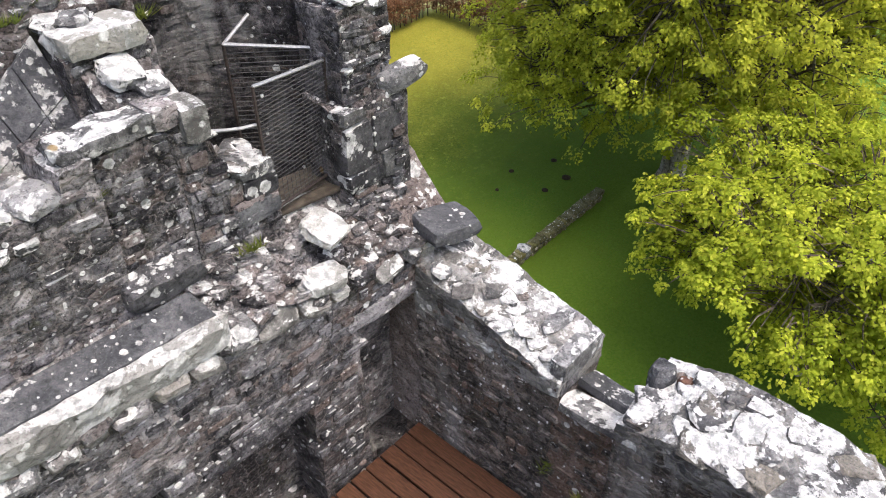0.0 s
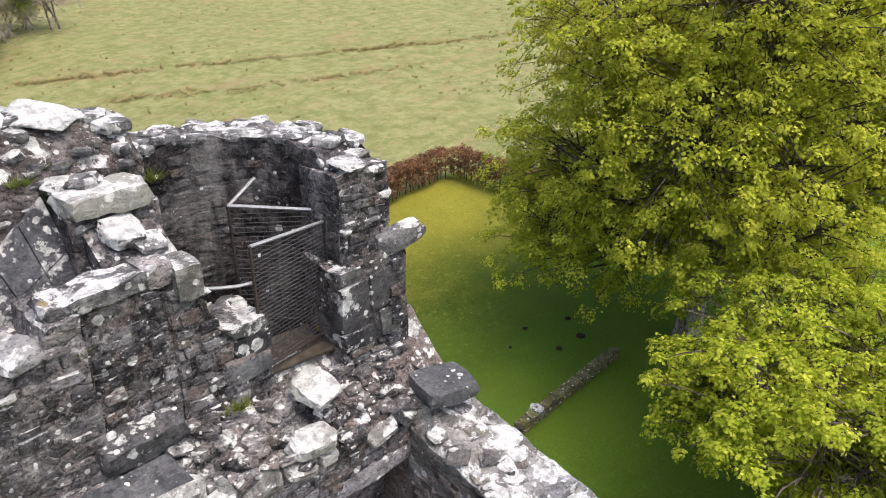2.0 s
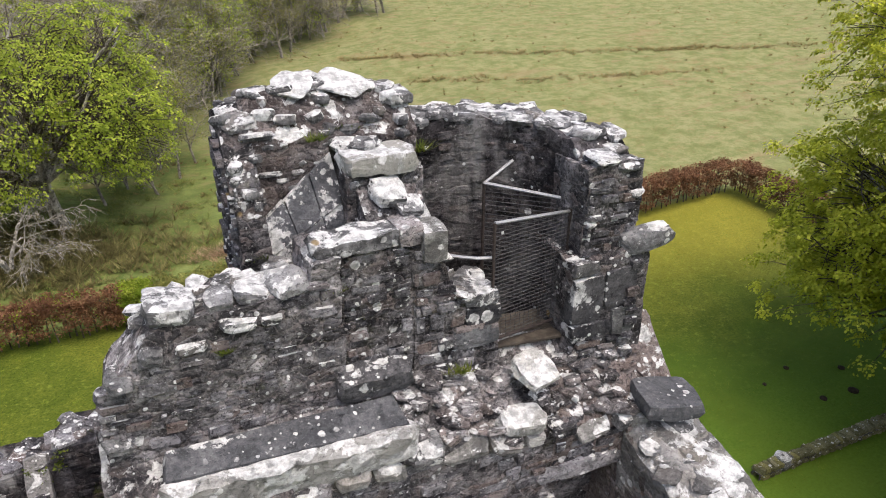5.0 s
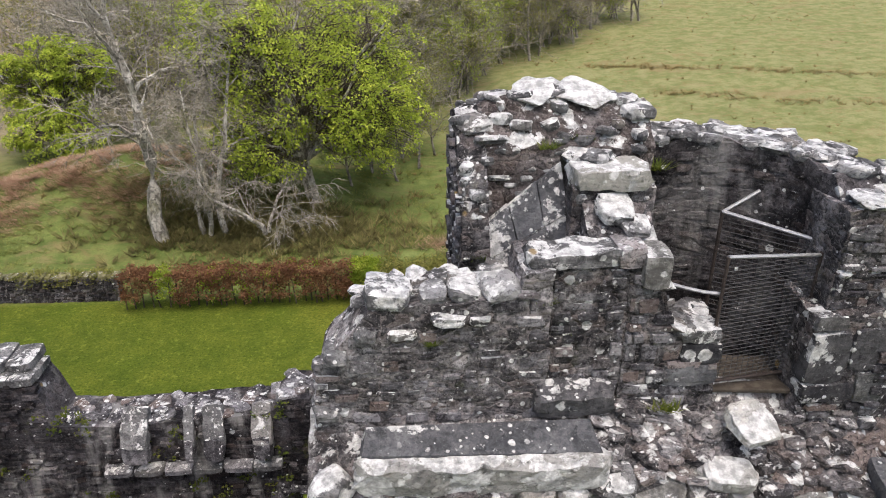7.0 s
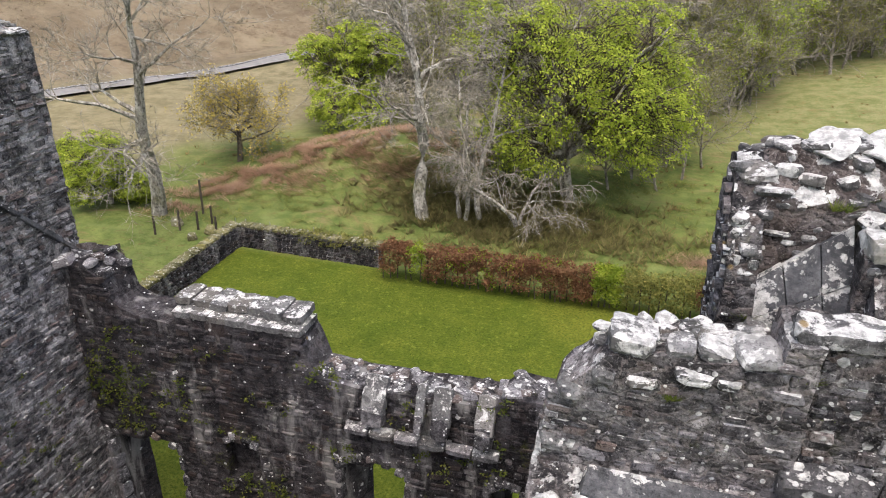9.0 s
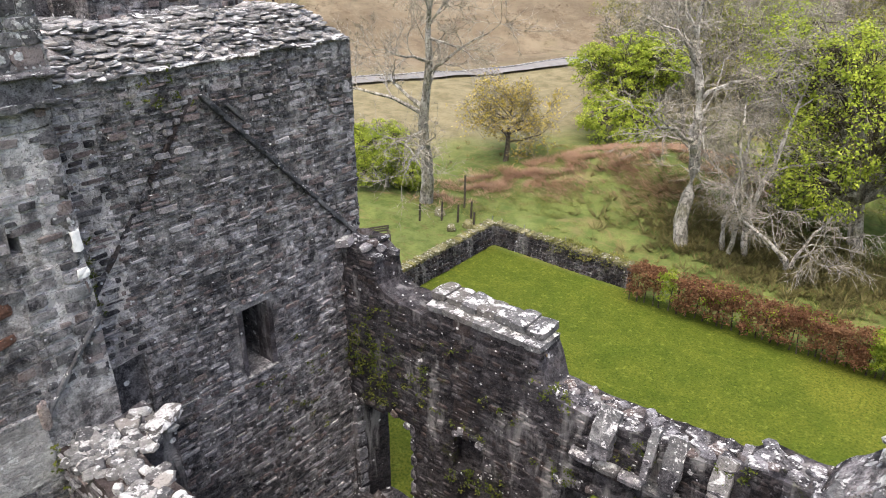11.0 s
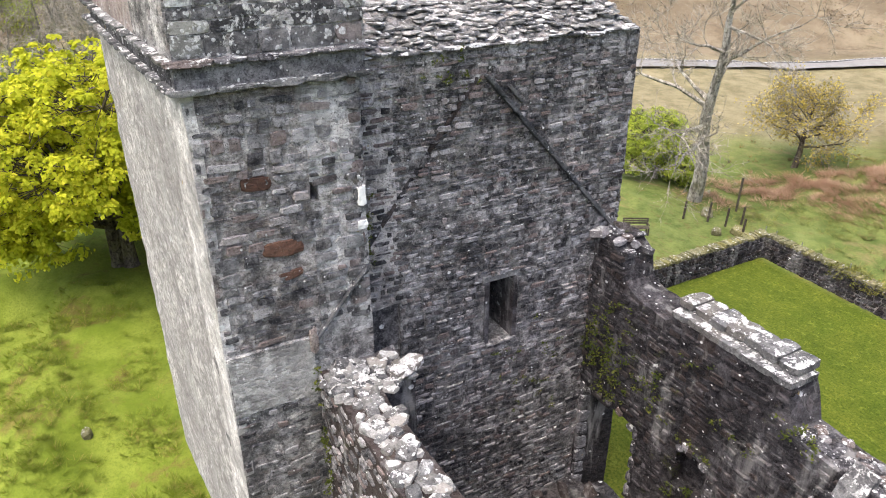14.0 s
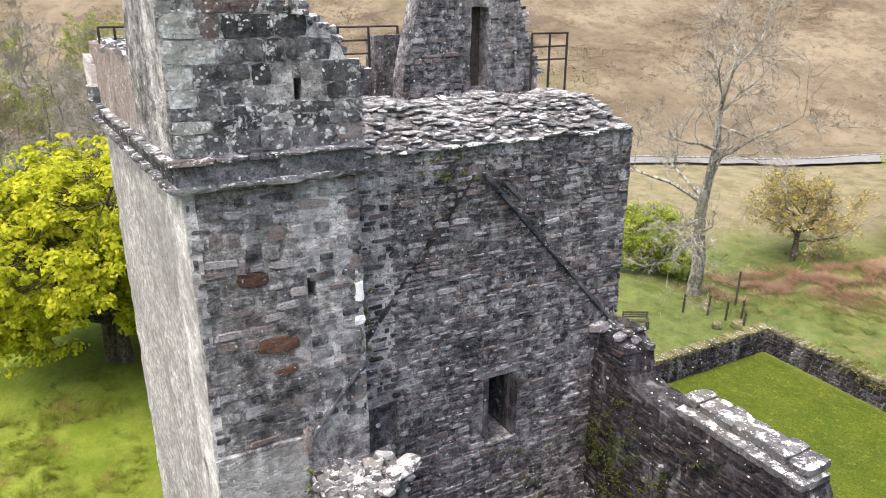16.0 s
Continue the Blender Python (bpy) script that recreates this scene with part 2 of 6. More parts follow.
def grass_mat():
    """Mown lawn inside the hedge, rough pasture with rushes and bracken beyond it."""
    m = Mat("grass", 0.95)
    big, mid, fine, tuft = m.noise(0.06, 4), m.noise(0.7, 8, 0.75), m.noise(9.0, 6, 0.75), m.noise(1.1, 8, 0.8)
    lawn = m.mix(m.step(mid, 0.3, 0.7), (0.054, 0.077, 0.008), (0.104, 0.123, 0.015))
    lawn = m.mix(m.step(big, 0.45, 0.65, 0, 0.6), lawn, (0.17, 0.168, 0.024))
    lawn = m.mix(m.step(m.noise(0.28, 6, 0.7), 0.5, 0.66, 0, 0.35), lawn, (0.055, 0.09, 0.008))
    lawn = m.mix(m.step(fine, 0.42, 0.66, 0, 0.85), lawn, (0.026, 0.05, 0.005))
    lawn = m.mix(m.step(m.noise(3.0, 8, 0.8), 0.52, 0.66, 0, 0.5), lawn, (0.2, 0.235, 0.04))
    field = m.mix(m.step(mid, 0.35, 0.65), (0.115, 0.135, 0.045), (0.215, 0.21, 0.098))
    field = m.mix(m.step(tuft, 0.52, 0.66, 0, 0.7), field, (0.17, 0.125, 0.055))
    field = m.mix(m.step(fine, 0.45, 0.75, 0, 0.55), field, (0.075, 0.085, 0.03))
    near = m.mix(m.step(mid, 0.35, 0.65), (0.075, 0.108, 0.026), (0.155, 0.18, 0.055))
    near = m.mix(m.step(tuft, 0.52, 0.64, 0, 0.7), near, (0.12, 0.088, 0.036))
    near = m.mix(m.step(fine, 0.45, 0.72, 0, 0.6), near, (0.045, 0.065, 0.015))
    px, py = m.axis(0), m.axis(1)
    # grass colour brightened on the east lawn to offset the tree's shade
    shade_lift = m.math("MULTIPLY", m.step(px, 6, 13), m.step(m.math("ADD", py, m.math("MULTIPLY", m.noise(0.25, 4), 8)), 27, 17))
    lawn = m.mix(m.math("MULTIPLY", shade_lift, 0.75), lawn, m.mix(m.step(fine, 0.35, 0.65), (0.062, 0.13, 0.011), (0.112, 0.19, 0.022)))
    field = m.mix(m.math("MULTIPLY", m.step(m.math("ADD", py, m.math("MULTIPLY", m.noise(0.1, 4), 14)), 74, 58), m.step(px, 24, 10)), field, near)
    near = m.mix(m.step(m.noise(0.3, 7, 0.75, 0.4), 0.5, 0.64, 0, 0.65), near, (0.15, 0.115, 0.05))
    band = m.noise(0.45, 7, 0.75, 0.6, m.scaled(0.35, 1.0, 1.0))
    field = m.mix(m.step(band, 0.53, 0.64, 0, 0.5), field, (0.21, 0.15, 0.085))
    field = m.mix(m.step(band, 0.45, 0.34, 0, 0.4), field, (0.15, 0.175, 0.07))
    rust = m.step(m.noise(0.1, 7, 0.8, 0.5), 0.56, 0.68, 0, 0.6)
    field = m.mix(rust, field, (0.19, 0.13, 0.065))
    x, y = m.axis(0), m.axis(1)
    inside = m.math("MULTIPLY", m.step(y, 31.8, 31.0), m.math("MULTIPLY", m.step(x, -22.4, -21.6), m.step(x, 35.5, 34.5)))
    inside = m.math("MAXIMUM", inside, m.math("MULTIPLY", m.step(y, 16, 10), m.step(x, -60, -40)))
    bank = m.mix(m.step(m.noise(0.5, 7, 0.7), 0.35, 0.65), (0.1, 0.138, 0.013), (0.168, 0.205, 0.03))
    bank = m.mix(m.step(m.noise(0.35, 6, 0.75), 0.52, 0.64, 0, 0.8), bank, (0.13, 0.1, 0.03))
    bank = m.mix(m.step(fine, 0.45, 0.72, 0, 0.5), bank, (0.05, 0.075, 0.009))
    lawn = m.mix(m.math("MULTIPLY", m.step(y, 2.5, 0.5), m.step(x, -12, -16)), lawn, bank)
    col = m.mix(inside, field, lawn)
    glen = m.math("ADD", m.math("ADD", m.math("MULTIPLY", x, -0.85), m.math("MULTIPLY", y, 0.53)), m.math("MULTIPLY", m.noise(0.12, 5, 0.7), 16))
    straw = m.mix(m.step(m.noise(0.5, 8, 0.75), 0.35, 0.65), (0.125, 0.112, 0.06), (0.22, 0.19, 0.115))
    col = m.mix(m.math("MULTIPLY", m.step(glen, 58, 68), m.step(y, 10, 20)), col, straw)
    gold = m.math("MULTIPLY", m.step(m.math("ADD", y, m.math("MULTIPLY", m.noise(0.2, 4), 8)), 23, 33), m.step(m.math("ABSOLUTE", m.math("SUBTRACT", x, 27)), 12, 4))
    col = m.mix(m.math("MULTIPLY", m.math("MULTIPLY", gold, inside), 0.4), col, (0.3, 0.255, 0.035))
    # heather and dead bracken on the hill across the glen
    far = m.step(m.math("ADD", m.math("MULTIPLY", x, -0.85), m.math("MULTIPLY", y, 0.53)), 84, 92)
    hill = m.mix(m.step(m.noise(0.07, 6, 0.7), 0.35, 0.65), (0.12, 0.096, 0.064), (0.2, 0.164, 0.112))
    hill = m.mix(m.step(m.noise(0.45, 8, 0.8), 0.45, 0.66, 0, 0.75), hill, (0.08, 0.06, 0.037))
    hill = m.mix(m.step(m.noise(0.06, 7, 0.75, 0.6), 0.53, 0.63, 0, 0.7), hill, (0.075, 0.056, 0.04))
    hill = m.mix(m.step(m.noise(0.03, 6, 0.7), 0.55, 0.66, 0, 0.5), hill, (0.13, 0.125, 0.06))
    hill = m.mix(m.step(m.noise(1.1, 6, 0.8), 0.58, 0.7, 0, 0.6), hill, (0.15, 0.095, 0.053))
    far = m.math("MAXIMUM", far, m.math("MULTIPLY", m.step(m.math("SUBTRACT", y, m.math("MULTIPLY", x, 0.35)), 98, 106), m.step(x, 78, 60)))
    col = m.mix(far, col, hill)
    h = m.math("ADD", m.math("MULTIPLY", tuft, 0.7), m.math("MULTIPLY", fine, 0.5))
    return m.done(col, h, 0.8, 0.12)


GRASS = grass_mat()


def leaf_mat(name, a, b, c):
    m = Mat(name, 0.6)
    r = m.pos["Random Per Island"]
    col = m.mix(m.step(r, 0.0, 0.7), a, b)
    col = m.mix(m.step(r, 0.75, 1.0), col, c)
    col = m.mix(m.step(m.noise(0.9, 4), 0.42, 0.62, 0, 0.7), col, a)
    col = m.mix(m.step(m.noise(1.7, 3), 0.55, 0.7, 0, 0.5), col, c)
    m.b.inputs["Transmission Weight"].default_value = 0.0
    mat = m.done(col)
    tr = m.t.nodes.new("ShaderNodeBsdfTranslucent")
    m.put(tr.inputs["Color"], col)
    mix = m.t.nodes.new("ShaderNodeMixShader")
    mix.inputs[0].default_value = 0.5
    m.t.links.new(m.b.outputs[0], mix.inputs[1])
    m.t.links.new(tr.outputs[0], mix.inputs[2])
    m.t.links.new(mix.outputs[0], m.t.nodes["Material Output"].inputs["Surface"])
    return mat


LEAF_LIME = leaf_mat("young_sycamore_leaf", (0.27, 0.305, 0.028), (0.45, 0.48, 0.045), (0.62, 0.61, 0.085))
LEAF_SPRAY = leaf_mat("small_sycamore_leaf", (0.22, 0.28, 0.02), (0.43, 0.485, 0.042), (0.6, 0.61, 0.08))
LEAF_GREEN = leaf_mat("spring_leaf", (0.2, 0.265, 0.035), (0.38, 0.46, 0.06), (0.55, 0.59, 0.1))
LEAF_GOLD = leaf_mat("golden_leaf", (0.34, 0.38, 0.02), (0.52, 0.53, 0.032), (0.66, 0.61, 0.06))
LEAF_OLIVE = leaf_mat("olive_leaf", (0.14, 0.15, 0.04), (0.25, 0.25, 0.07), (0.34, 0.3, 0.1))
LEAF_RUST = leaf_mat("dead_beech_leaf", (0.13, 0.062, 0.034), (0.25, 0.13, 0.07), (0.33, 0.2, 0.115))
LEAF_HEDGE = leaf_mat("hedge_leaf", (0.14, 0.2, 0.02), (0.27, 0.34, 0.035), (0.38, 0.4, 0.07))
FERN = leaf_mat("moss_and_fern", (0.06, 0.085, 0.015), (0.12, 0.14, 0.025), (0.2, 0.2, 0.05))
BANK_GRASS = leaf_mat("bank_grass", (0.105, 0.14, 0.012), (0.165, 0.205, 0.022), (0.25, 0.22, 0.065))
RUSH = leaf_mat("rush", (0.15, 0.125, 0.05), (0.25, 0.19, 0.08), (0.32, 0.22, 0.11))


def bark_mat(name, a, b, moss=0.3):
    m = Mat(name, 0.9)
    n = m.noise(3.0, 6, 0.7, 0.4, m.scaled(1, 1, 0.35))
    col = m.mix(m.step(n, 0.35, 0.65), a, b)
    col = m.mix(m.math("MULTIPLY", m.step(m.noise(0.8, 4), 0.5, 0.62), moss), col, (0.14, 0.14, 0.04))
    spots = m.noise(6.0, 6, 0.75, 0.3)
    col = m.mix(m.step(spots, 0.5, 0.6, 0, 0.75), col, tuple(0.3 * c for c in a))
    col = m.mix(m.step(spots, 0.42, 0.34, 0, 0.5), col, tuple(min(0.6, 1.25 * c) for c in b))
    return m.done(col, m.math("ADD", n, spots), 0.7, 0.06)


BARK_GREY = bark_mat("lichened_bark", (0.13, 0.12, 0.1), (0.45, 0.43, 0.385), 0.35)
TWIG = bark_mat("fine_twigs", (0.18, 0.162, 0.135), (0.37, 0.345, 0.295), 0.25)
LEAF_BUD = leaf_mat("golden_bud", (0.34, 0.27, 0.06), (0.5, 0.41, 0.1), (0.6, 0.5, 0.16))
WOOD_BARK = bark_mat("woodland_bark", (0.12, 0.106, 0.09), (0.28, 0.255, 0.22), 0.4)
BARK_DARK = bark_mat("dark_bark", (0.045, 0.036, 0.028), (0.13, 0.11, 0.09))


def plain(name, a, b, scale=12.0, rough=0.6, metal=0.0, grain=(1, 1, 1)):
    m = Mat(name, rough)
    n = m.noise(scale, 5, 0.65, 0.2, m.scaled(*grain))
    m.b.inputs["Metallic"].default_value = metal
    r = m.rnd()
    return m.done(m.mix(m.math("ADD", m.math("MULTIPLY", m.step(n, 0.3, 0.7), 0.7), m.math("MULTIPLY", r, 0.3)), a, b), n, 0.3, 0.01)


PLANK = plain("wet_red_brown_boards", (0.025, 0.013, 0.009), (0.095, 0.045, 0.028), 6.0, 0.45, 0.0, (8, 1, 8))
STEEL = plain("galvanised_steel", (0.22, 0.22, 0.23), (0.42, 0.42, 0.43), 30.0, 0.5, 0.7)
WIRE = plain("dull_galvanised_wire", (0.03, 0.03, 0.032), (0.09, 0.09, 0.094), 30.0, 0.6, 0.3)
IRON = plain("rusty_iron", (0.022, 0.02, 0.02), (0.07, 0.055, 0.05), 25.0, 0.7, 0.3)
BLEACHED = plain("bleached_stone", (0.6, 0.595, 0.58), (0.85, 0.845, 0.83), 9.0, 0.9)
TIMBER = plain("weathered_timber", (0.03, 0.025, 0.02), (0.1, 0.085, 0.07), 8.0, 0.85)
SOIL = plain("dark_earth", (0.018, 0.013, 0.009), (0.06, 0.045, 0.03), 14.0, 0.95)
ASPHALT = plain("pale_road", (0.15, 0.147, 0.142), (0.22, 0.215, 0.207), 2.0, 0.9)
RUSTSTONE = stone_mat("red_iron_stained_stone", (0.06, 0.035, 0.028), (0.15, 0.08, 0.058), (0.13, 0.07, 0.05), 0.1, 0.5, 0.0)


# ---- building blocks ----
def mesh_object(name, verts, faces, material, parent=None, smooth=False):
    me = bpy.data.meshes.new(name)
    me.from_pydata([tuple(v) for v in verts], [], faces)
    me.materials.append(material)
    if smooth:
        me.polygons.foreach_set("use_smooth", [True] * len(me.polygons))
    ob = new(name, me)
    ob.parent = parent
    return ob


def part(name, bm, material, parent, label=""):
    me = bpy.data.meshes.new(name)
    bm.to_mesh(me)
    bm.free()
    me.materials.append(material)
    ob = new(name, me)
    ob.parent = parent
    return tagged(ob, label)


def thing(name, label, category, group="", kind=""):
    return tagged(new(name), label, category, group, kind)


def rough(p, amp, scale):
    """A noise shift of a point, in three directions."""
    v = noise.noise_vector(Vector(p) * scale) * amp
    return v + noise.noise_vector(Vector(p) * scale * 3.1) * (amp * 0.5) + noise.noise_vector(Vector(p) * scale * 7.3) * (amp * 0.35)


def block(store, x0, x1, y0, y1, z0, top, res=0.14, amp=0.03, scale=2.2, slant=None):
    """A rough masonry block on a grid, with a top that may vary: top is a height or a function of x, y. store: (verts, faces)."""
    verts, faces = store
    f = top if callable(top) else (lambda x, y: top)
    high = max(f(x0, y0), f(x1, y1), f(x0, y1), f(x1, y0), f((x0 + x1) / 2, (y0 + y1) / 2))
    nx, ny, nz = (max(1, min(110, round(d / res))) for d in (x1 - x0, y1 - y0, high - z0))
    index = {}

    def vert(i, j, k):
        key = (i, j, k)
        if key not in index:
            x, y = x0 + (x1 - x0) * i / nx, y0 + (y1 - y0) * j / ny
            z = z0 + (f(x, y) - z0) * k / nz
            if slant:
                x, y = slant(x, y, z)
            p = Vector((x, y, z))
            index[key] = len(verts)
            verts.append(p + rough(p, amp, scale))
        return index[key]

    for i in range(nx):
        for j in range(ny):
            faces.append((vert(i, j, nz), vert(i + 1, j, nz), vert(i + 1, j + 1, nz), vert(i, j + 1, nz)))
            faces.append((vert(i, j, 0), vert(i, j + 1, 0), vert(i + 1, j + 1, 0), vert(i + 1, j, 0)))
    for k in range(nz):
        for i in range(nx):
            faces.append((vert(i, 0, k), vert(i + 1, 0, k), vert(i + 1, 0, k + 1), vert(i, 0, k + 1)))
            faces.append((vert(i + 1, ny, k), vert(i, ny, k), vert(i, ny, k + 1), vert(i + 1, ny, k + 1)))
        for j in range(ny):
            faces.append((vert(0, j + 1, k), vert(0, j, k), vert(0, j, k + 1), vert(0, j + 1, k + 1)))
            faces.append((vert(nx, j, k), vert(nx, j + 1, k), vert(nx, j + 1, k + 1), vert(nx, j, k + 1)))


def ring(store, cx, cy, r0, r1, a0, a1, z0, top, res=0.12, amp=0.025, scale=2.4):
    """A piece of round masonry wall between two angles in degrees; top is a function of the angle."""
    verts, faces = store
    na = max(3, round(radians(a1 - a0) * r1 / res))
    nr = max(1, round((r1 - r0) / res))
    nz = max(2, round((top((a0 + a1) / 2) - z0) / res))
    index = {}

    def vert(a, r, k):
        key = (a, r, k)
        if key not in index:
            ang = a0 + (a1 - a0) * a / na
            rad = r0 + (r1 - r0) * r / nr
            z = z0 + (top(ang) - z0) * k / nz
            p = Vector((cx + rad * math.cos(radians(ang)), cy + rad * math.sin(radians(ang)), z))
            index[key] = len(verts)
            verts.append(p + rough(p, amp, scale))
        return index[key]

    for a in range(na):
        for r in range(nr):
            faces.append((vert(a, r, nz), vert(a, r + 1, nz), vert(a + 1, r + 1, nz), vert(a + 1, r, nz)))
            faces.append((vert(a, r, 0), vert(a + 1, r, 0), vert(a + 1, r + 1, 0), vert(a, r + 1, 0)))
        for k in range(nz):
            faces.append((vert(a + 1, 0, k), vert(a, 0, k), vert(a, 0, k + 1), vert(a + 1, 0, k + 1)))
            faces.append((vert(a, nr, k), vert(a + 1, nr, k), vert(a + 1, nr, k + 1), vert(a, nr, k + 1)))
    for r in range(nr):
        for k in range(nz):
            faces.append((vert(0, r, k), vert(0, r + 1, k), vert(0, r + 1, k + 1), vert(0, r, k + 1)))
            faces.append((vert(na, r + 1, k), vert(na, r, k), vert(na, r, k + 1), vert(na, r + 1, k + 1)))


def line(*pairs):
    """A bent line of heights through pairs of (x, height)."""
    xs, zs = zip(*pairs)
    return lambda x: float(np.interp(x, xs, zs))


# ---- stones ----
def hull(points):
    bm = bmesh.new()
    for p in points:
        bm.verts.new(p)
    out = bmesh.ops.convex_hull(bm, input=bm.verts)
    bmesh.ops.delete(bm, geom=[v for v in bm.verts if not v.link_faces], context="VERTS")
    bm.verts.index_update()
    data = [tuple(v.co) for v in bm.verts], [tuple(v.index for v in f.verts) for f in bm.faces]
    bm.free()
    return data


def stone_shapes(count, seed, flat, ragged):
    """Irregular stones in a unit cube: uneven outlines across two axes, with broken upper and lower edges. flat: the thin axis."""
    rng = random.Random(seed)
    shapes = []
    across = [i for i in range(3) if i != flat]
    for _ in range(count):
        if flat == 1:
            turns = [0.785 + 1.571 * k + rng.uniform(-0.16, 0.16) for k in range(4)] + [rng.uniform(0, 6.283) for _ in range(3)]
        else:
            n, turn = rng.randint(6, 9), rng.uniform(0, 6.283)
            turns = [turn + 6.283 * (k + rng.uniform(-0.3, 0.3)) / n for k in range(n)]
        pts = []
        for a in turns:
            c, s = math.cos(a), math.sin(a)
            r = 0.5 * (abs(c) ** 8 + abs(s) ** 8) ** -0.125 * (1 - ragged * rng.random())
            for level, shrink in ((-0.5, rng.uniform(0.7, 0.92)), (rng.uniform(-0.2, 0.15), 1.0), (0.5 * rng.uniform(0.7, 1), rng.uniform(0.72, 0.93))):
                p = [0, 0, 0]
                p[across[0]], p[across[1]], p[flat] = c * r * shrink, s * r * shrink, level
                pts.append(Vector(p))
        p = [0, 0, 0]
        p[flat] = 0.5
        p[across[0]], p[across[1]] = rng.uniform(-0.2, 0.2), rng.uniform(-0.2, 0.2)
        pts.append(Vector(p))
        shapes.append(hull(pts))
    return shapes


BLOCKY = stone_shapes(14, 3, 1, 0.14)      # laid in a wall's face
ROUNDED = stone_shapes(14, 4, 2, 0.26)     # lying flat
SHARED = {}


def stone_mesh(kind, i, material):
    key = (kind, i, material.name)
    if key not in SHARED:
        verts, faces = (BLOCKY if kind == "b" else ROUNDED)[i]
        me = bpy.data.meshes.new("stone")
        me.from_pydata(verts, [], faces)
        me.materials.append(material)
        SHARED[key] = me
    return SHARED[key]


def worn_mesh(kind, i, material):
    """A finer copy of a stone, with rounded corners and a pitted skin."""
    key = (kind, i, material.name, "worn")
    if key not in SHARED:
        verts, faces = (BLOCKY if kind == "b" else ROUNDED)[i]
        bm = bmesh.new()
        vs = [bm.verts.new(v) for v in verts]
        for f in faces:
            bm.faces.new([vs[k] for k in f])
        bmesh.ops.triangulate(bm, faces=bm.faces[:])
        bmesh.ops.subdivide_edges(bm, edges=bm.edges[:], cuts=2, use_grid_fill=True)
        bmesh.ops.smooth_vert(bm, verts=bm.verts[:], factor=0.45, use_axis_x=True, use_axis_y=True, use_axis_z=True)
        for v in bm.verts:
            v.co *= 1.05
            v.co += noise.noise_vector(v.co * 3.5 + Vector((i, 0, 0))) * 0.05 + noise.noise_vector(v.co * 9.0) * 0.03
        me = bpy.data.meshes.new("stone")
        bm.to_mesh(me)
        bm.free()
        me.materials.append(material)
        SHARED[key] = me
    return SHARED[key]


def set_stones(parent, spots, material, single=300, near=(3.0, 5.0, 12.0), kind="b", name="stone"):
    """Lay stones: spots are 4x4 poses with their size. The first hundreds, nearest a place of the plan, are parts; the rest one mesh."""
    rng = random.Random(len(spots))
    spots = sorted(spots, key=lambda m: (m.translation - Vector(near)).length)
    shapes = BLOCKY if kind == "b" else ROUNDED
    verts, faces = [], []
    for n, m in enumerate(spots):
        i = rng.randrange(len(shapes))
        if n < single:
            ob = new(name, stone_mesh(kind, i, material))
            ob.parent = parent
            ob.matrix_basis = m
        else:
            base = len(verts)
            verts += [m @ Vector(v) for v in shapes[i][0]]
            faces += [tuple(base + k for k in f) for f in shapes[i][1]]
    if verts:
        tagged(mesh_object("rubble", verts, faces, material, parent), kind="stuff")


def courses(rng, origin, along, out, width, z0, z1, high, long, depth=0.2, proud=(0.0, 0.035), allow=None, gap=0.012, wave=0.03, skip=0.0):
    """Poses of stones laid in courses on a wall's face. along, out: unit directions; allow(u, z): where stones are wanted."""
    spots = []
    along, out = Vector(along), Vector(out)
    basis = Matrix((along, -out, Vector((0, 0, 1)))).transposed()
    z = z0
    while z < z1:
        h = rng.uniform(*high)
        u = -rng.uniform(0, long[1])
        while u < width:
            length = rng.uniform(*long) * (0.7 + 0.6 * rng.random())
            hh = h * rng.choice((1, 1, 1, 0.9, 0.6))
            step_on = length
            left, right = max(u, 0.0), min(u + length, width)
            length = right - left
            if length < 0.06:
                u += step_on
                continue
            uc, zc = left + length / 2, z + hh / 2 + wave * noise.noise(Vector((u * 0.8, z, 7)))
            u += step_on
            if not 0 < uc < width or zc > z1 or (allow and not allow(uc, zc)) or rng.random() < skip:
                continue
            p = Vector(origin) + along * uc + out * (rng.uniform(*proud) + 0.015 - depth / 2)
            p.z = zc
            turn = Euler((rng.gauss(0, 0.03), rng.gauss(0, 0.035), rng.gauss(0, 0.03))).to_matrix()
            spots.append(Matrix.LocRotScale(p, (basis @ turn).to_quaternion(), (max(0.05, length - gap), depth, max(0.03, hh - gap))))
        z += h
    return spots


def litter(rng, x0, x1, y0, y1, top, size, thick, density=1.0, tilt=0.12, allow=None, sink=0.35):
    """Poses of flat stones lying on the head of a wall."""
    spots = []
    step = (size[0] + size[1]) / 2 / math.sqrt(density)
    nx, ny = max(1, round((x1 - x0) / step)), max(1, round((y1 - y0) / step))
    for i in range(nx):
        for j in range(ny):
            x = x0 + (x1 - x0) * (i + rng.uniform(0.1, 0.9)) / nx
            y = y0 + (y1 - y0) * (j + rng.uniform(0.1, 0.9)) / ny
            if allow and not allow(x, y):
                continue
            s, t = rng.uniform(*size), rng.uniform(*thick)
            z = (top(x, y) if callable(top) else top) + t * (0.5 - sink)
            spots.append(Matrix.LocRotScale((x, y, z), Euler((rng.gauss(0, tilt), rng.gauss(0, tilt), rng.uniform(0, 6.3))), (s * rng.uniform(0.9, 1.5), s * rng.uniform(0.7, 1.0), t)))
    return spots


def slab(parent, name, corner, size, turn, material, label="", shape=0, kind="b"):
    """One shaped stone with its middle at corner."""
    ob = new(name, worn_mesh(kind, shape, material))
    ob.parent = parent
    ob.matrix_basis = Matrix.LocRotScale(corner, Euler([radians(a) for a in turn]), size)
    return tagged(ob, label)


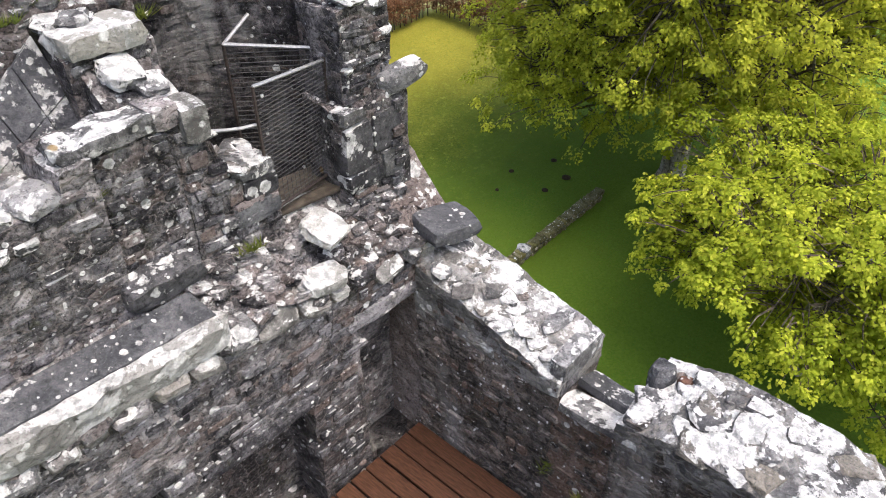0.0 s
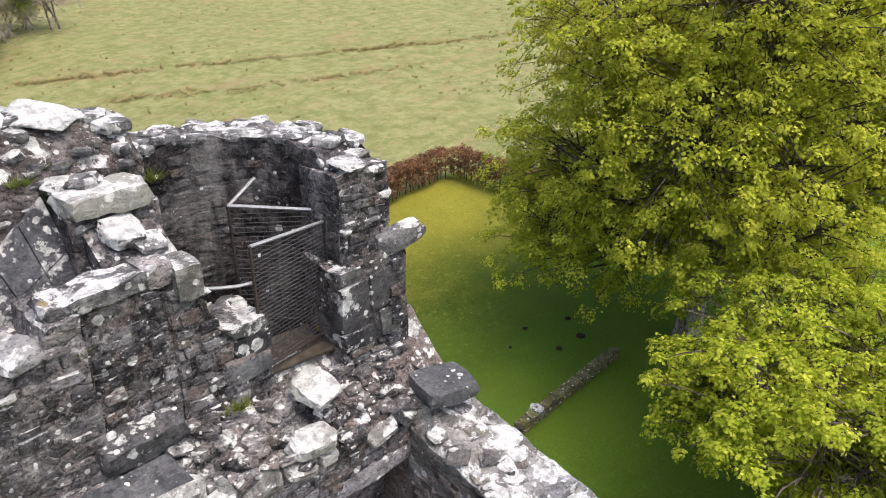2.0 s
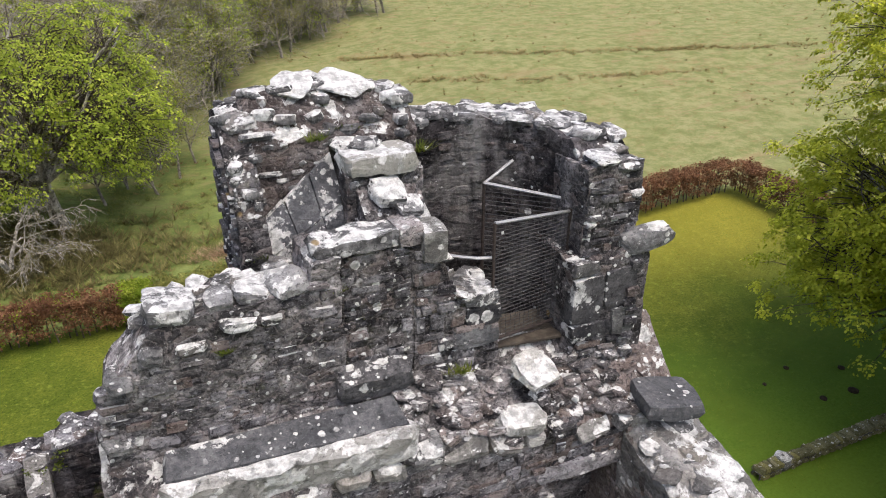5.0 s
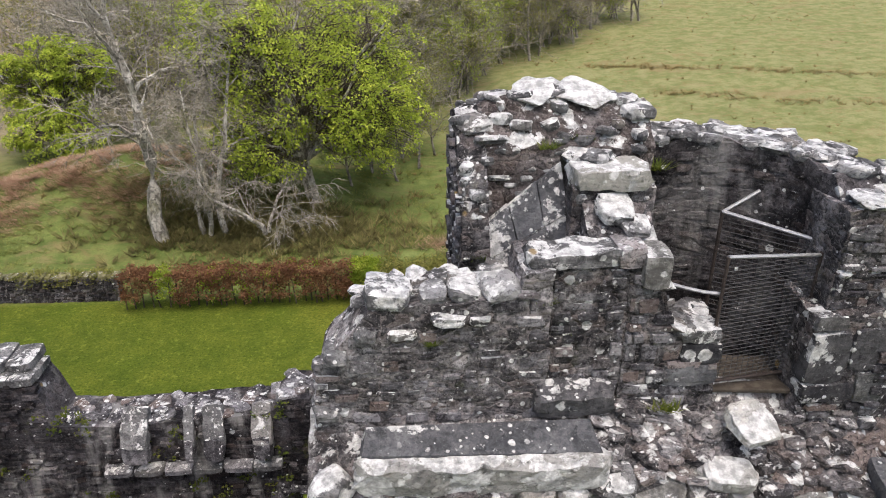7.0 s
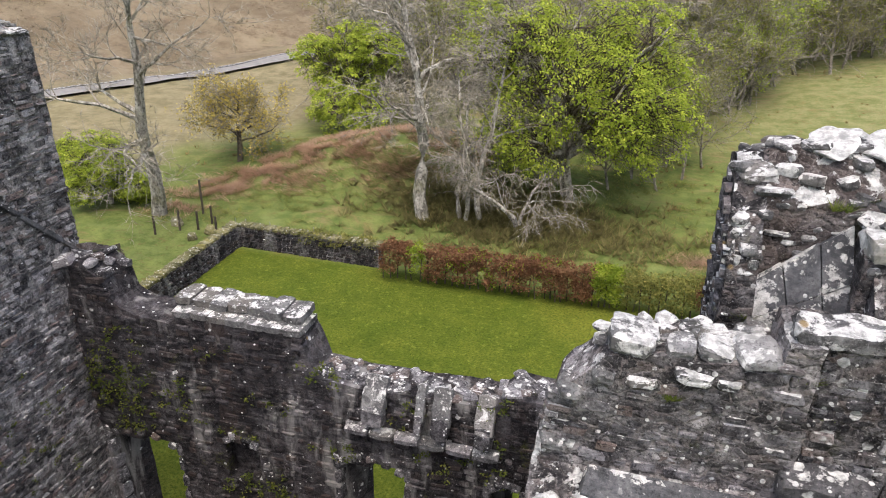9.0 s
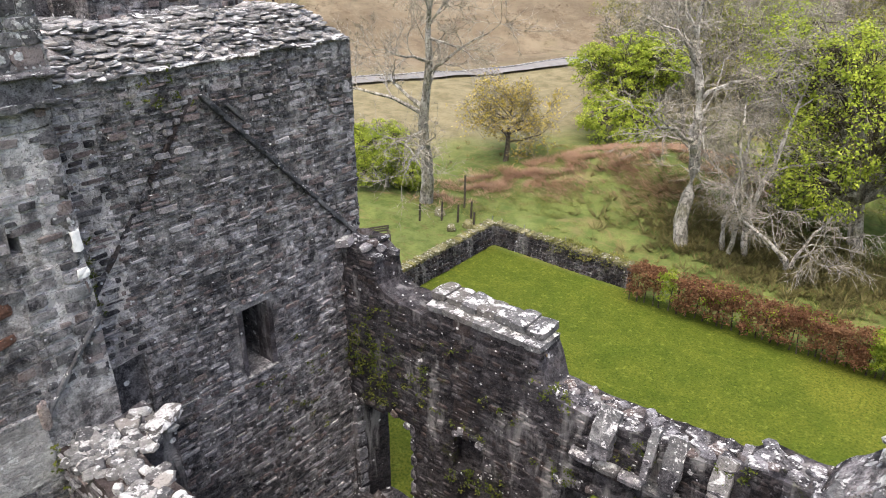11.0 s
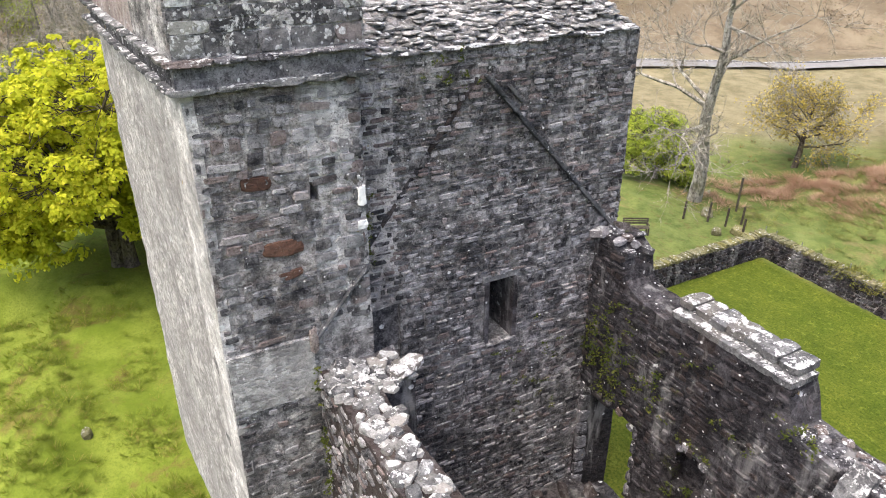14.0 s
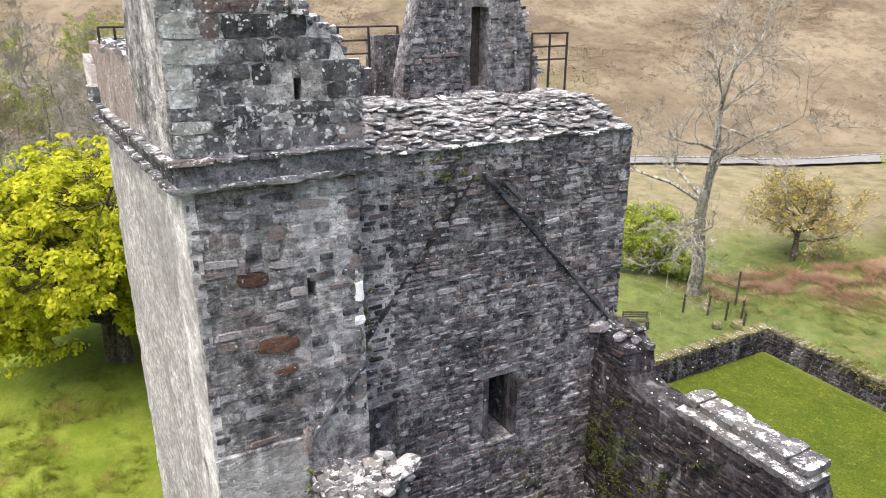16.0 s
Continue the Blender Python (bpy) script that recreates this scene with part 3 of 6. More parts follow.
def dressed(parent, name, centre, size, turn, material, label="", amp=0.014, res=0.09):
    """A squared stone with slightly uneven faces and worn corners."""
    s = ([], [])
    sx, sy, sz = (v / 2 for v in size)
    block(s, -sx, sx, -sy, sy, -sz, sz, res, 0.0)
    off = Vector(centre) * 3.7
    for v in s[0]:
        worn = 1 - 0.1 * max(0.0, abs(v.x) / sx + abs(v.y) / sy + abs(v.z) / sz - 2.0)
        v *= worn
        v += noise.noise_vector((v + off) * 4.0) * amp + noise.noise_vector((v + off) * 11.0) * amp * 0.5
    ob = mesh_object(name, *s, material, parent)
    ob.matrix_basis = Matrix.LocRotScale(centre, Euler([radians(a) for a in turn]), None)
    return tagged(ob, label)


def plate(parent, name, corners, thick, material, label=""):
    """A slab of stone between four corners."""
    c = [Vector(p) for p in corners]
    n = (c[1] - c[0]).cross(c[3] - c[0]).normalized() * thick
    mid = sum(c, Vector()) / 4
    top = [p.lerp(mid, 0.03) for p in c]
    verts = top + [p - n for p in c]
    faces = [(0, 1, 2, 3), (7, 6, 5, 4)] + [(i, i + 4, (i + 1) % 4 + 4, (i + 1) % 4) for i in range(4)]
    return tagged(mesh_object(name, verts, faces, material, parent), label)


def tube(store, points, radii, sides=6):
    """A tapered tube along points, open at its ends."""
    verts, faces = store
    prev = None
    for n, (p, r) in enumerate(zip(points, radii)):
        a = points[min(n + 1, len(points) - 1)] - points[max(n - 1, 0)]
        q = a.to_track_quat("Z", "Y")
        start = len(verts)
        for k in range(sides):
            ang = 2 * math.pi * k / sides
            verts.append(p + q @ Vector((r * math.cos(ang), r * math.sin(ang), 0)))
        if prev is not None:
            for k in range(sides):
                faces.append((prev + k, prev + (k + 1) % sides, start + (k + 1) % sides, start + k))
        prev = start


def rod(name, a, b, radius, material, parent, sides=6):
    s = ([], [])
    tube(s, [Vector(a), Vector(b)], [radius, radius], sides)
    n = len(s[0])
    s[1].extend([tuple(range(sides))[::-1], tuple(range(n - sides, n))])
    return mesh_object(name, *s, material, parent)


def box(name, centre, size, material, parent, turn=(0, 0, 0), bevel=0.01):
    bm = bmesh.new()
    bmesh.ops.create_cube(bm, size=1, matrix=Matrix.LocRotScale(centre, Euler([radians(a) for a in turn]), size))
    if bevel:
        bmesh.ops.bevel(bm, geom=list(bm.edges), offset=bevel, segments=1, affect="EDGES")
    return part(name, bm, material, parent)


def tuft(store, p, radius, height, blades, rng, lean=0.5):
    """A tuft of thin blades."""
    verts, faces = store
    for _ in range(blades):
        a = rng.uniform(0, 6.283)
        base = p + Vector((math.cos(a), math.sin(a), 0)) * radius * rng.random() * 0.4
        tip = base + Vector((math.cos(a) * lean * radius, math.sin(a) * lean * radius, 1 * height * rng.uniform(0.5, 1)))
        side = Vector((-math.sin(a), math.cos(a), 0)) * height * 0.08
        n = len(verts)
        verts += [base - side, base + side, tip]
        faces.append((n, n + 1, n + 2))


# ---- ground ----
def ground_z(x, y):
    """The height of the land."""
    z = 0.0
    outside = max(0.0, y - 32.5, -23.0 - x, x - 36.0, -y - 6)
    z += 0.5 * noise.noise(Vector((x * 0.06, y * 0.06, 3))) * min(1, outside / 6)
    z += 0.16 * noise.noise(Vector((x * 0.3, y * 0.3, 5))) * min(1, outside / 3)
    z += 3.2 * math.exp(-(((x + 16) / 10) ** 2 + ((y - 46) / 6) ** 2))
    # pasture that climbs behind the hedge
    rise = max(0.0, 0.75 * (x - 6) + 0.66 * (y - 36))
    z += 0.07 * rise * min(1, max(0, x + 10) / 40) if y > 20 else 0
    # hill across the glen
    s = -0.85 * x + 0.53 * y - 94
    if s > 0:
        z += 0.36 * s + 1.5 * noise.noise(Vector((x * 0.03, y * 0.03, 9))) * min(1, s / 20)
    s = y - 0.35 * x - 104
    if s > 0 and x > -60:
        z += 0.3 * s * min(1, (x + 60) / 40)
    # bank south of the tower
    z += 1.2 * noise.noise(Vector((x * 0.16, y * 0.16, 1))) * min(1, max(0, 2 - y) / 5) + 0.7 * noise.noise(Vector((x * 0.4, y * 0.4, 4))) * min(1, max(0, 1.5 - y) / 3) - 0.5 * min(1, max(0, -y - 3) / 8)
    return z


def build_ground():
    def spread(lo, hi, n):
        u = np.linspace(-1, 1, n)
        v = np.sinh(u * 3.2) / np.sinh(3.2)
        return np.where(v < 0, v * -lo, v * hi)
    n = 260
    xs, ys = spread(-420, 420, n) - 5, spread(-320, 420, n) + 25
    verts = [(x, y, ground_z(x, y)) for y in ys for x in xs]
    faces = [(j * n + i, j * n + i + 1, (j + 1) * n + i + 1, (j + 1) * n + i) for j in range(n - 1) for i in range(n - 1)]
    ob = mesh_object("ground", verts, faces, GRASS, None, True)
    tagged(ob, "green lawn, rough pasture and brown bracken hillside", "ground", kind="structure")


build_ground()

# ---- castle: the plan ----
FACE_L, FACE_R = -12.9, -13.5          # the two planes of the tower's inner face
TOWER_S, TOWER_N, TOWER_W = 1.7, 12.8, -22.0
HALL_N0, HALL_N1 = 12.05, 13.1         # north wall of the roofless hall
HALL_S0, HALL_S1 = 3.7, 4.65           # south wall of the hall
NEAR_Y = 5.0                           # face of the masonry over the boarded deck
PAR_X0, PAR_X1 = 5.0, 5.9              # parapet at the end of the range
DECK_Z = 8.4
SKEW = 0.062                           # the tower's south side runs slightly aslant
X, Y, Z = Vector((1, 0, 0)), Vector((0, 1, 0)), Vector((0, 0, 1))


def skew(x, y, z):
    return (x, y - (SKEW * (FACE_L - x) if y < 3.5 else 0))


def build_tower():
    rng = random.Random(11)
    tower = thing("tower", "tall roofless grey schist tower with a roof scar and slit windows", "tower")
    s = ([], [])
    block(s, -14.2, FACE_L, TOWER_S, 5.05, -2, 8.9, 0.3, 0.03, 1.6, skew)
    block(s, -14.2, FACE_L - 0.02, TOWER_S, 3.85, 8.9, 15.0, 0.3, 0.03, 1.6, skew)
    block(s, -14.2, FACE_L - 0.02, 4.06, 5.05, 8.9, 15.0, 0.3, 0.03)
    block(s, -14.2, FACE_L - 0.02, 3.85, 4.06, 8.9, 12.3, 0.3, 0.01)
    block(s, -14.2, FACE_L - 0.02, 3.85, 4.06, 12.75, 15.0, 0.3, 0.01)
    head = lambda x, y: 14.98 + 0.9 * math.sin(min(1, max(0, (FACE_R - x) / 1.6)) * 1.57) * (0.8 + 0.35 * noise.noise(Vector((x, y * 0.7, 0)))) * min(1, max(0.1, (13.1 - y) / 1.2))
    block(s, -15.9, FACE_R, 6.02, 8.62, -1, head, 0.25, 0.04, 1.5)
    block(s, -15.9, FACE_R, 5.05, 5.28, -1, head, 0.25, 0.02, 1.5)
    block(s, -15.9, FACE_R, 5.28, 6.02, -1, 7.0, 0.25, 0.04, 1.5)
    block(s, -15.9, FACE_R, 5.28, 6.02, 8.95, head, 0.25, 0.04, 1.5)
    block(s, -15.9, FACE_R, 9.38, TOWER_N, -1, head, 0.25, 0.04, 1.5)
    block(s, -15.9, FACE_R, 8.62, 9.38, -1, 6.95, 0.3, 0.03)
    block(s, -15.9, FACE_R, 8.62, 9.38, 8.85, head, 0.25, 0.03)
    block(s, TOWER_W, -15.9, 11.3, TOWER_N, -1, 15.0, 0.4, 0.04)
    block(s, TOWER_W, TOWER_W + 1.5, 3.2, 11.3, -1, 15.2, 0.4, 0.04)
    block(s, TOWER_W + 1.5, -15.9, 3.2, 11.3, 13.0, 13.4, 0.6, 0.05)
    block(s, -15.9, -14.2, 3.2, 5.05, -1, 15.0, 0.4, 0.03)
    mesh_object("wall", *s, TOWER_MORTAR, tower)
    s = ([], [])
    block(s, TOWER_W, -14.2, TOWER_S, 3.2, -2, 15.0, 0.4, 0.04, 1.5, skew)
    tagged(mesh_object("south_wall", *s, HARL, tower), "pale weathered harled wall face")
    # smoother pale patch under the ledge
    s = ([], [])
    block(s, FACE_L - 0.1, FACE_L + 0.05, TOWER_S + 0.02, 3.6, 7.6, 9.05, 0.2, 0.012, 2.0)
    mesh_object("smooth_patch", *s, PALE_MORTAR, tower)
    # pale skin of the south side of the corner
    s = ([], [])
    block(s, -14.3, FACE_L - 0.01, TOWER_S - 0.02, TOWER_S + 0.2, -2, 14.9, 0.4, 0.02, 1.5, skew)
    mesh_object("corner_face", *s, HARL, tower)
    # upper storey over the string course
    u = ([], [])
    brow = line((0, 18.9), (3.55, 18.6), (3.95, 17.85), (4.5, 17.55), (4.78, 17.25), (5.06, 16.6), (5.2, 15.95))
    up = lambda x, y: brow(y)
    block(u, -14.0, FACE_L - 0.02, TOWER_S - 0.08, 3.84, 15.3, up, 0.2, 0.04, 1.6, skew)
    block(u, -14.0, FACE_L - 0.02, 4.0, 5.2, 15.3, up, 0.2, 0.04, 1.6)
    block(u, -14.0, FACE_L - 0.02, 3.84, 4.0, 15.3, 16.28, 0.2, 0.01)
    block(u, -14.0, FACE_L - 0.02, 3.84, 4.0, 16.68, up, 0.2, 0.01)
    mesh_object("upper_wall", *u, TOWER_MORTAR, tower)
    u = ([], [])
    block(u, -16.1, -14.0, TOWER_S - 0.08, 2.6, 15.3, lambda x, y: 18.75, 0.25, 0.04, 1.6, skew)
    block(u, TOWER_W, -16.1, TOWER_S - 0.08, 2.6, 15.3, 16.95, 0.3, 0.04, 1.6, skew)
    mesh_object("upper_side_wall", *u, TOWER_MORTAR, tower)

    # squared blocks of the left part
    def slit(u, z):
        y = TOWER_S + u
        return not (3.72 < y < 4.2 and 12.2 < z < 12.85)
    spots = courses(rng, (FACE_L, TOWER_S, 0), Y, X, 3.3, 9.2, 14.7, (0.18, 0.36), (0.22, 0.75), 0.24, (-0.012, 0.024), slit, 0.024, 0.05, 0.12)
    low = courses(rng, (FACE_L, TOWER_S, 0), Y, X, 1.95, 0.0, 8.7, (0.1, 0.26), (0.2, 0.6), 0.24, (0.01, 0.03), None, 0.03, 0.02, 0.5)
    set_stones(tower, spots + low, TOWER_STONE, 200, (FACE_L, 3.5, 13))
    z = 15.4
    while z < 18.6:
        h = rng.uniform(0.22, 0.42)
        y = TOWER_S - 0.06
        while y < 5.18:
            w = min(rng.uniform(0.3, 0.95), 5.2 - y)
            if w > 0.1 and z + h * 0.6 < up(0, y + w * 0.5) and not (y < 4.01 and y + w > 3.83 and z < 16.69 and z + h > 16.26):
                dressed(tower, "squared_block", (FACE_L - 0.122 + rng.uniform(0, 0.02), y + w / 2, z + h / 2), (0.24, w - 0.016, h - 0.016), (rng.gauss(0, 1.6), 0, 0), WHITE_CRUST if y < TOWER_S and rng.random() < 0.7 or rng.random() < 0.1 else BLOCK, "", 0.024, 0.1)
            y += w
        z += h
    # thin slaty courses of the gable with the roof scar
    def gable(u, z):
        y = 5.05 + u
        return not (8.3 < y < 9.7 and 6.8 < z < 9.05) and not (5.2 < y < 6.1 and 6.9 < z < 9.05) and z < 14.75
    spots = courses(rng, (FACE_R, 5.05, 0), Y, X, 7.75, -0.3, 14.8, (0.06, 0.21), (0.14, 0.58), 0.24, (-0.008, 0.05), gable, 0.02, 0.07, 0.05)
    set_stones(tower, spots, GABLE_STONE, 300, (FACE_R, 9, 12))
    for z, w, h in ((12.26, 0.19, 0.42), (11.6, 0.22, 0.2)):
        dressed(tower, "white_quoin", (FACE_L - 0.08, 5.04 - w / 2, z), (0.3, w, h), (0, 0, 0), BLEACHED, "bleached white corner stone", 0.02)
    # dressed corner blocks
    z = 9.3
    while z < 14.7:
        h = rng.uniform(0.26, 0.4)
        long = rng.choice((0.42, 0.7))
        slab(tower, "quoin", (FACE_L - 0.1, 5.05 - 0.7 * long / 2, z + h / 2), (0.3, 0.7 * long, h - 0.02), (0, 0, 0), TOPS if 11.7 < z < 12.5 or 10.9 < z < 11.3 else TOWER_STONE, "", rng.randrange(14))
        z += h
    z = 0.0
    while z < 14.6:
        h = rng.uniform(0.25, 0.45)
        long = rng.choice((0.4, 0.75))
        slab(tower, "quoin", (FACE_R - 0.2, TOWER_N - long / 2 + 0.03, z + h / 2), (0.5, long, h - 0.02), (0, 0, 0), TOWER_STONE, "", rng.randrange(14))
        z += h
    # double string course, with a plain band between its rolls
    s = ([], [])
    block(s, FACE_L - 0.2, FACE_L + 0.09, TOWER_S - 0.1, 5.14, 14.8, 15.32, 0.16, 0.012, 2.2)
    mesh_object("string_band", *s, STONE, tower)
    s = ([], [])
    block(s, TOWER_W, FACE_L - 0.2, TOWER_S - 0.1, TOWER_S + 0.2, 14.8, 15.32, 0.2, 0.012, 2.2, skew)
    mesh_object("string_band", *s, STONE, tower)
    for z, d, h in ((15.33, 0.24, 0.12), (14.84, 0.22, 0.16)):
        y = TOWER_S - 0.22
        while y < 5.15:
            w = rng.uniform(0.5, 0.9)
            w = min(w, 5.25 - y)
            slab(tower, "string_course", (FACE_L + d / 2 - 0.15, y + w / 2, z + rng.uniform(-0.008, 0.008)), (0.3 + d, w - 0.01, h), (0, 0, 0), COPE if h > 0.12 else STONE, "", rng.randrange(14))
            y += w
        x = FACE_L
        while x > TOWER_W:
            w = rng.uniform(0.6, 1.0)
            slab(tower, "string_course", (x - w / 2, TOWER_S - SKEW * (FACE_L - x) - d / 2 + 0.1, z), (w - 0.01, 0.3 + d, h), (0, 0, math.degrees(SKEW)), COPE, "", rng.randrange(14))
            x -= w
    # slates and rubble on the wall head
    # slates lie as broken scree along the edge of the stepped storey too
    edge = [Matrix.LocRotScale((FACE_L - 0.2 + rng.gauss(0, 0.12), y, brow(y) + rng.uniform(-0.02, 0.08)), Euler((rng.gauss(0, 0.2), rng.gauss(0, 0.15), rng.uniform(0, 6))), (rng.uniform(0.2, 0.45), rng.uniform(0.18, 0.35), rng.uniform(0.1, 0.2))) for y in np.linspace(3.6, 5.18, 15)]
    set_stones(tower, edge, TOPS, 15, (FACE_L, 4.5, 17))
    spots = litter(rng, -15.7, FACE_R - 0.05, 5.2, TOWER_N - 0.1, head, (0.16, 0.42), (0.04, 0.09), 2.2, 0.1, None, 0.55)
    set_stones(tower, [m for k, m in enumerate(spots) if k % 4], PALE_RUBBLE, 200, (FACE_R, 9, 15))
    set_stones(tower, spots[::4], COPE, 130, (FACE_R, 9, 15))
    for k in range(14):
        y = 5.3 + k * 0.55
        slab(tower, "cope_stone", (FACE_R - 0.1, y, 14.95 + rng.uniform(-0.03, 0.04)), (0.45, 0.56, 0.09), (rng.gauss(0, 2), rng.gauss(0, 3), 0), TOPS, "", rng.randrange(14))
    spots = litter(rng, TOWER_W, -16.2, 1.3, 2.2, 16.95, (0.3, 0.5), (0.1, 0.2), 1.0, 0.12)
    set_stones(tower, spots, TOPS, 40, (-14, 2, 17))
    # roof scar: projecting drip stones, and the groove on the other side
    a, b = Vector((FACE_R + 0.05, 8.3, 14.3)), Vector((FACE_R + 0.05, 12.75, 9.45))
    n = 9
    for k in range(n):
        p = a.lerp(b, (k + 0.5) / n)
        slab(tower, "drip_stone", p, (0.26, (b - a).length / n - 0.02, 0.14), (math.degrees(math.atan2(b.z - a.z, b.y - a.y)), 0, 0), SLAB, "dark projecting roof drip stone", k)
    slab(tower, "drip_stone", (FACE_R + 0.04, 9.15, 13.75), (0.2, 0.6, 0.1), (-47, 0, 0), SLAB, "", 3)
    # groove's shading put in as near-flush stones of the darker hall schist
    c, d = Vector((FACE_R + 0.0, 8.1, 14.25)), Vector((FACE_R + 0.0, 5.2, 10.6))
    for k in range(7):
        p = c.lerp(d, (k + 0.5) / 7)
        slab(tower, "scar_stone", p - Vector((0.03, 0, 0)), (0.16, (d - c).length / 7 - 0.02, 0.15), (math.degrees(math.atan2(d.z - c.z, d.y - c.y)), 0, 0), HALL_STONE, "", k)
    c, d = Vector((FACE_L + 0.0, 5.0, 10.6)), Vector((FACE_L + 0.0, 3.55, 8.9))
    for k in range(4):
        p = c.lerp(d, (k + 0.5) / 4)
        slab(tower, "drip_stone", p + Vector((0.03, 0, 0)), (0.16, (d - c).length / 4 - 0.01, 0.09), (math.degrees(math.atan2(d.z - c.z, d.y - c.y)), 0, 0), SLAB, "", k)
    # dressed stones round the window and the slits, and the ledge under the smooth part
    window = tagged(new("window"), "deep rectangular window opening with dark jambs")
    window.parent = tower
    for y in (8.55, 9.45):
        box("jamb", (FACE_R - 0.25, y, 7.9), (0.56, 0.16, 1.94), HALL_STONE, window, (0, 0, 0), 0.02)
    box("lintel", (FACE_R - 0.25, 9.0, 8.96), (0.56, 1.2, 0.2), COPE, window, (0, 0, 0), 0.02)
    box("sill", (FACE_R - 0.22, 9.0, 6.9), (0.6, 1.0, 0.1), TOWER_MORTAR, window, (0, 0, 0), 0.02)
    # no real shutter: added dark sheet standing in for the unlit inside
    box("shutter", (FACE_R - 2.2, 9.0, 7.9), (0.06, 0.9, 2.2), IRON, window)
    slab(tower, "corbel", (FACE_L + 0.02, 3.62, 9.05), (0.2, 0.2, 0.75), (0, 0, 0), TOWER_MORTAR, "", 2)
    ledge = box("ledge", (FACE_L - 0.06, 2.65, 9.1), (0.22, 1.95, 0.16), TOWER_MORTAR, tower, (0, 0, 0), 0.04)
    for y, z, w, h in ((2.8, 12.92, 0.6, 0.34), (3.2, 11.43, 0.82, 0.4), (3.3, 10.8, 0.5, 0.2)):
        slab(tower, "iron_stained_stone", (FACE_L - 0.055, y, z), (0.2, w, h), (rng.gauss(0, 4), 0, 0), RUSTSTONE, "rust-red iron-stained stone", rng.randrange(14))
    # recess low on the gable
    box("recess_back", (FACE_R - 0.15, 5.65, 8.0), (0.1, 0.8, 2.2), GABLE_STONE, tower, (0, 0, 0), 0.02)
    # cap-house gable on the far side, with its doorway
    house = thing("cap_house", "ruined grey gable of the cap-house above the tower", "gable")
    s = ([], [])
    side = line((8.5, 15.9), (8.75, 17.0), (9.1, 18.2), (9.6, 20.0), (11.6, 20.0), (12.2, 18.2), (12.6, 17.0), (13.0, 15.9))
    block(s, -18.7, -18.0, 8.5, 10.65, 14.0, lambda x, y: side(y), 0.2, 0.04)
    block(s, -18.7, -18.0, 11.25, 13.0, 14.0, lambda x, y: side(y), 0.2, 0.04)
    block(s, -18.7, -18.0, 10.65, 11.25, 14.0, 15.6, 0.2, 0.03)
    block(s, -18.7, -18.0, 10.65, 11.25, 17.8, 20.0, 0.2, 0.03)
    block(s, -20.6, -19.9, 8.5, 13.0, 14.0, 17.0, 0.3, 0.03)
    mesh_object("wall", *s, TOWER_MORTAR, house)
    spots = courses(rng, (-18.0, 8.5, 0), Y, X, 4.5, 15.2, 19.8, (0.1, 0.24), (0.2, 0.5), 0.2, (0.0, 0.045), lambda u, z: z < side(8.5 + u) - 0.1 and not 2.05 < u < 2.85, 0.02, 0.03, 0.3)
    set_stones(house, spots, TOWER_STONE, 100, (-18, 11, 16))
    dark_door = box("door", (-18.55, 10.95, 16.7), (0.08, 0.64, 2.3), TIMBER, house, (0, 0, 0), 0.01)
    tagged(dark_door, "dark weathered plank door in the gable")
    edge = []
    for k in range(16):
        y = 12.0 + 1.05 * k / 15
        edge.append(Matrix.LocRotScale((-18.3, y, side(y) + 0.02), Euler((rng.gauss(0, 0.2), 0, rng.gauss(0, 0.3))), (0.8, 0.3, 0.12)))
    set_stones(house, edge, TOPS, 16, (-18, 12, 17))
    box("back_wall", (-20.4, 6.6, 15.2), (0.5, 4.2, 1.8), STONE, house, (0, 0, 0), 0.05)
    for x, y0, y1, z0, z1 in ((-20.2, 5.6, 9.4, 15.9, 17.25), (-17.9, 12.7, 14.0, 15.6, 17.05), (-20.6, 1.25, 2.0, 16.6, 17.35)):
        rail = thing("railing", "brown iron safety railing on the wall-walk", "railing", "railings on the tower")
        for k in range(3):
            z = z1 - 0.38 * k
            rod("rail", (x, y0, z), (x, y1, z), 0.03, IRON, rail)
        for k in range(max(2, round((y1 - y0) / 0.95)) + 1):
            y = y0 + (y1 - y0) * k / max(2, round((y1 - y0) / 0.95))
            rod("post", (x, y, z0 - 0.3), (x, y, z1), 0.035, IRON, rail)
    turret = thing("corner_bartizan", "small corbelled stone corner turret", "bartizan")
    for k, (r, z) in enumerate(((0.25, 15.2), (0.42, 15.45), (0.55, 15.7))):
        s = ([], [])
        ring(s, -21.7, 1.35, 0.02, r, 0, 360, z - 0.14, lambda a: z + 0.12, 0.2, 0.02)
        mesh_object("corbel", *s, TOPS, turret)
    s = ([], [])
    ring(s, -21.7, 1.35, 0.3, 0.5, 0, 360, 15.7, lambda a: 16.5 + 0.15 * math.sin(radians(a * 3)), 0.2, 0.02)
    mesh_object("wall", *s, HARL, turret)


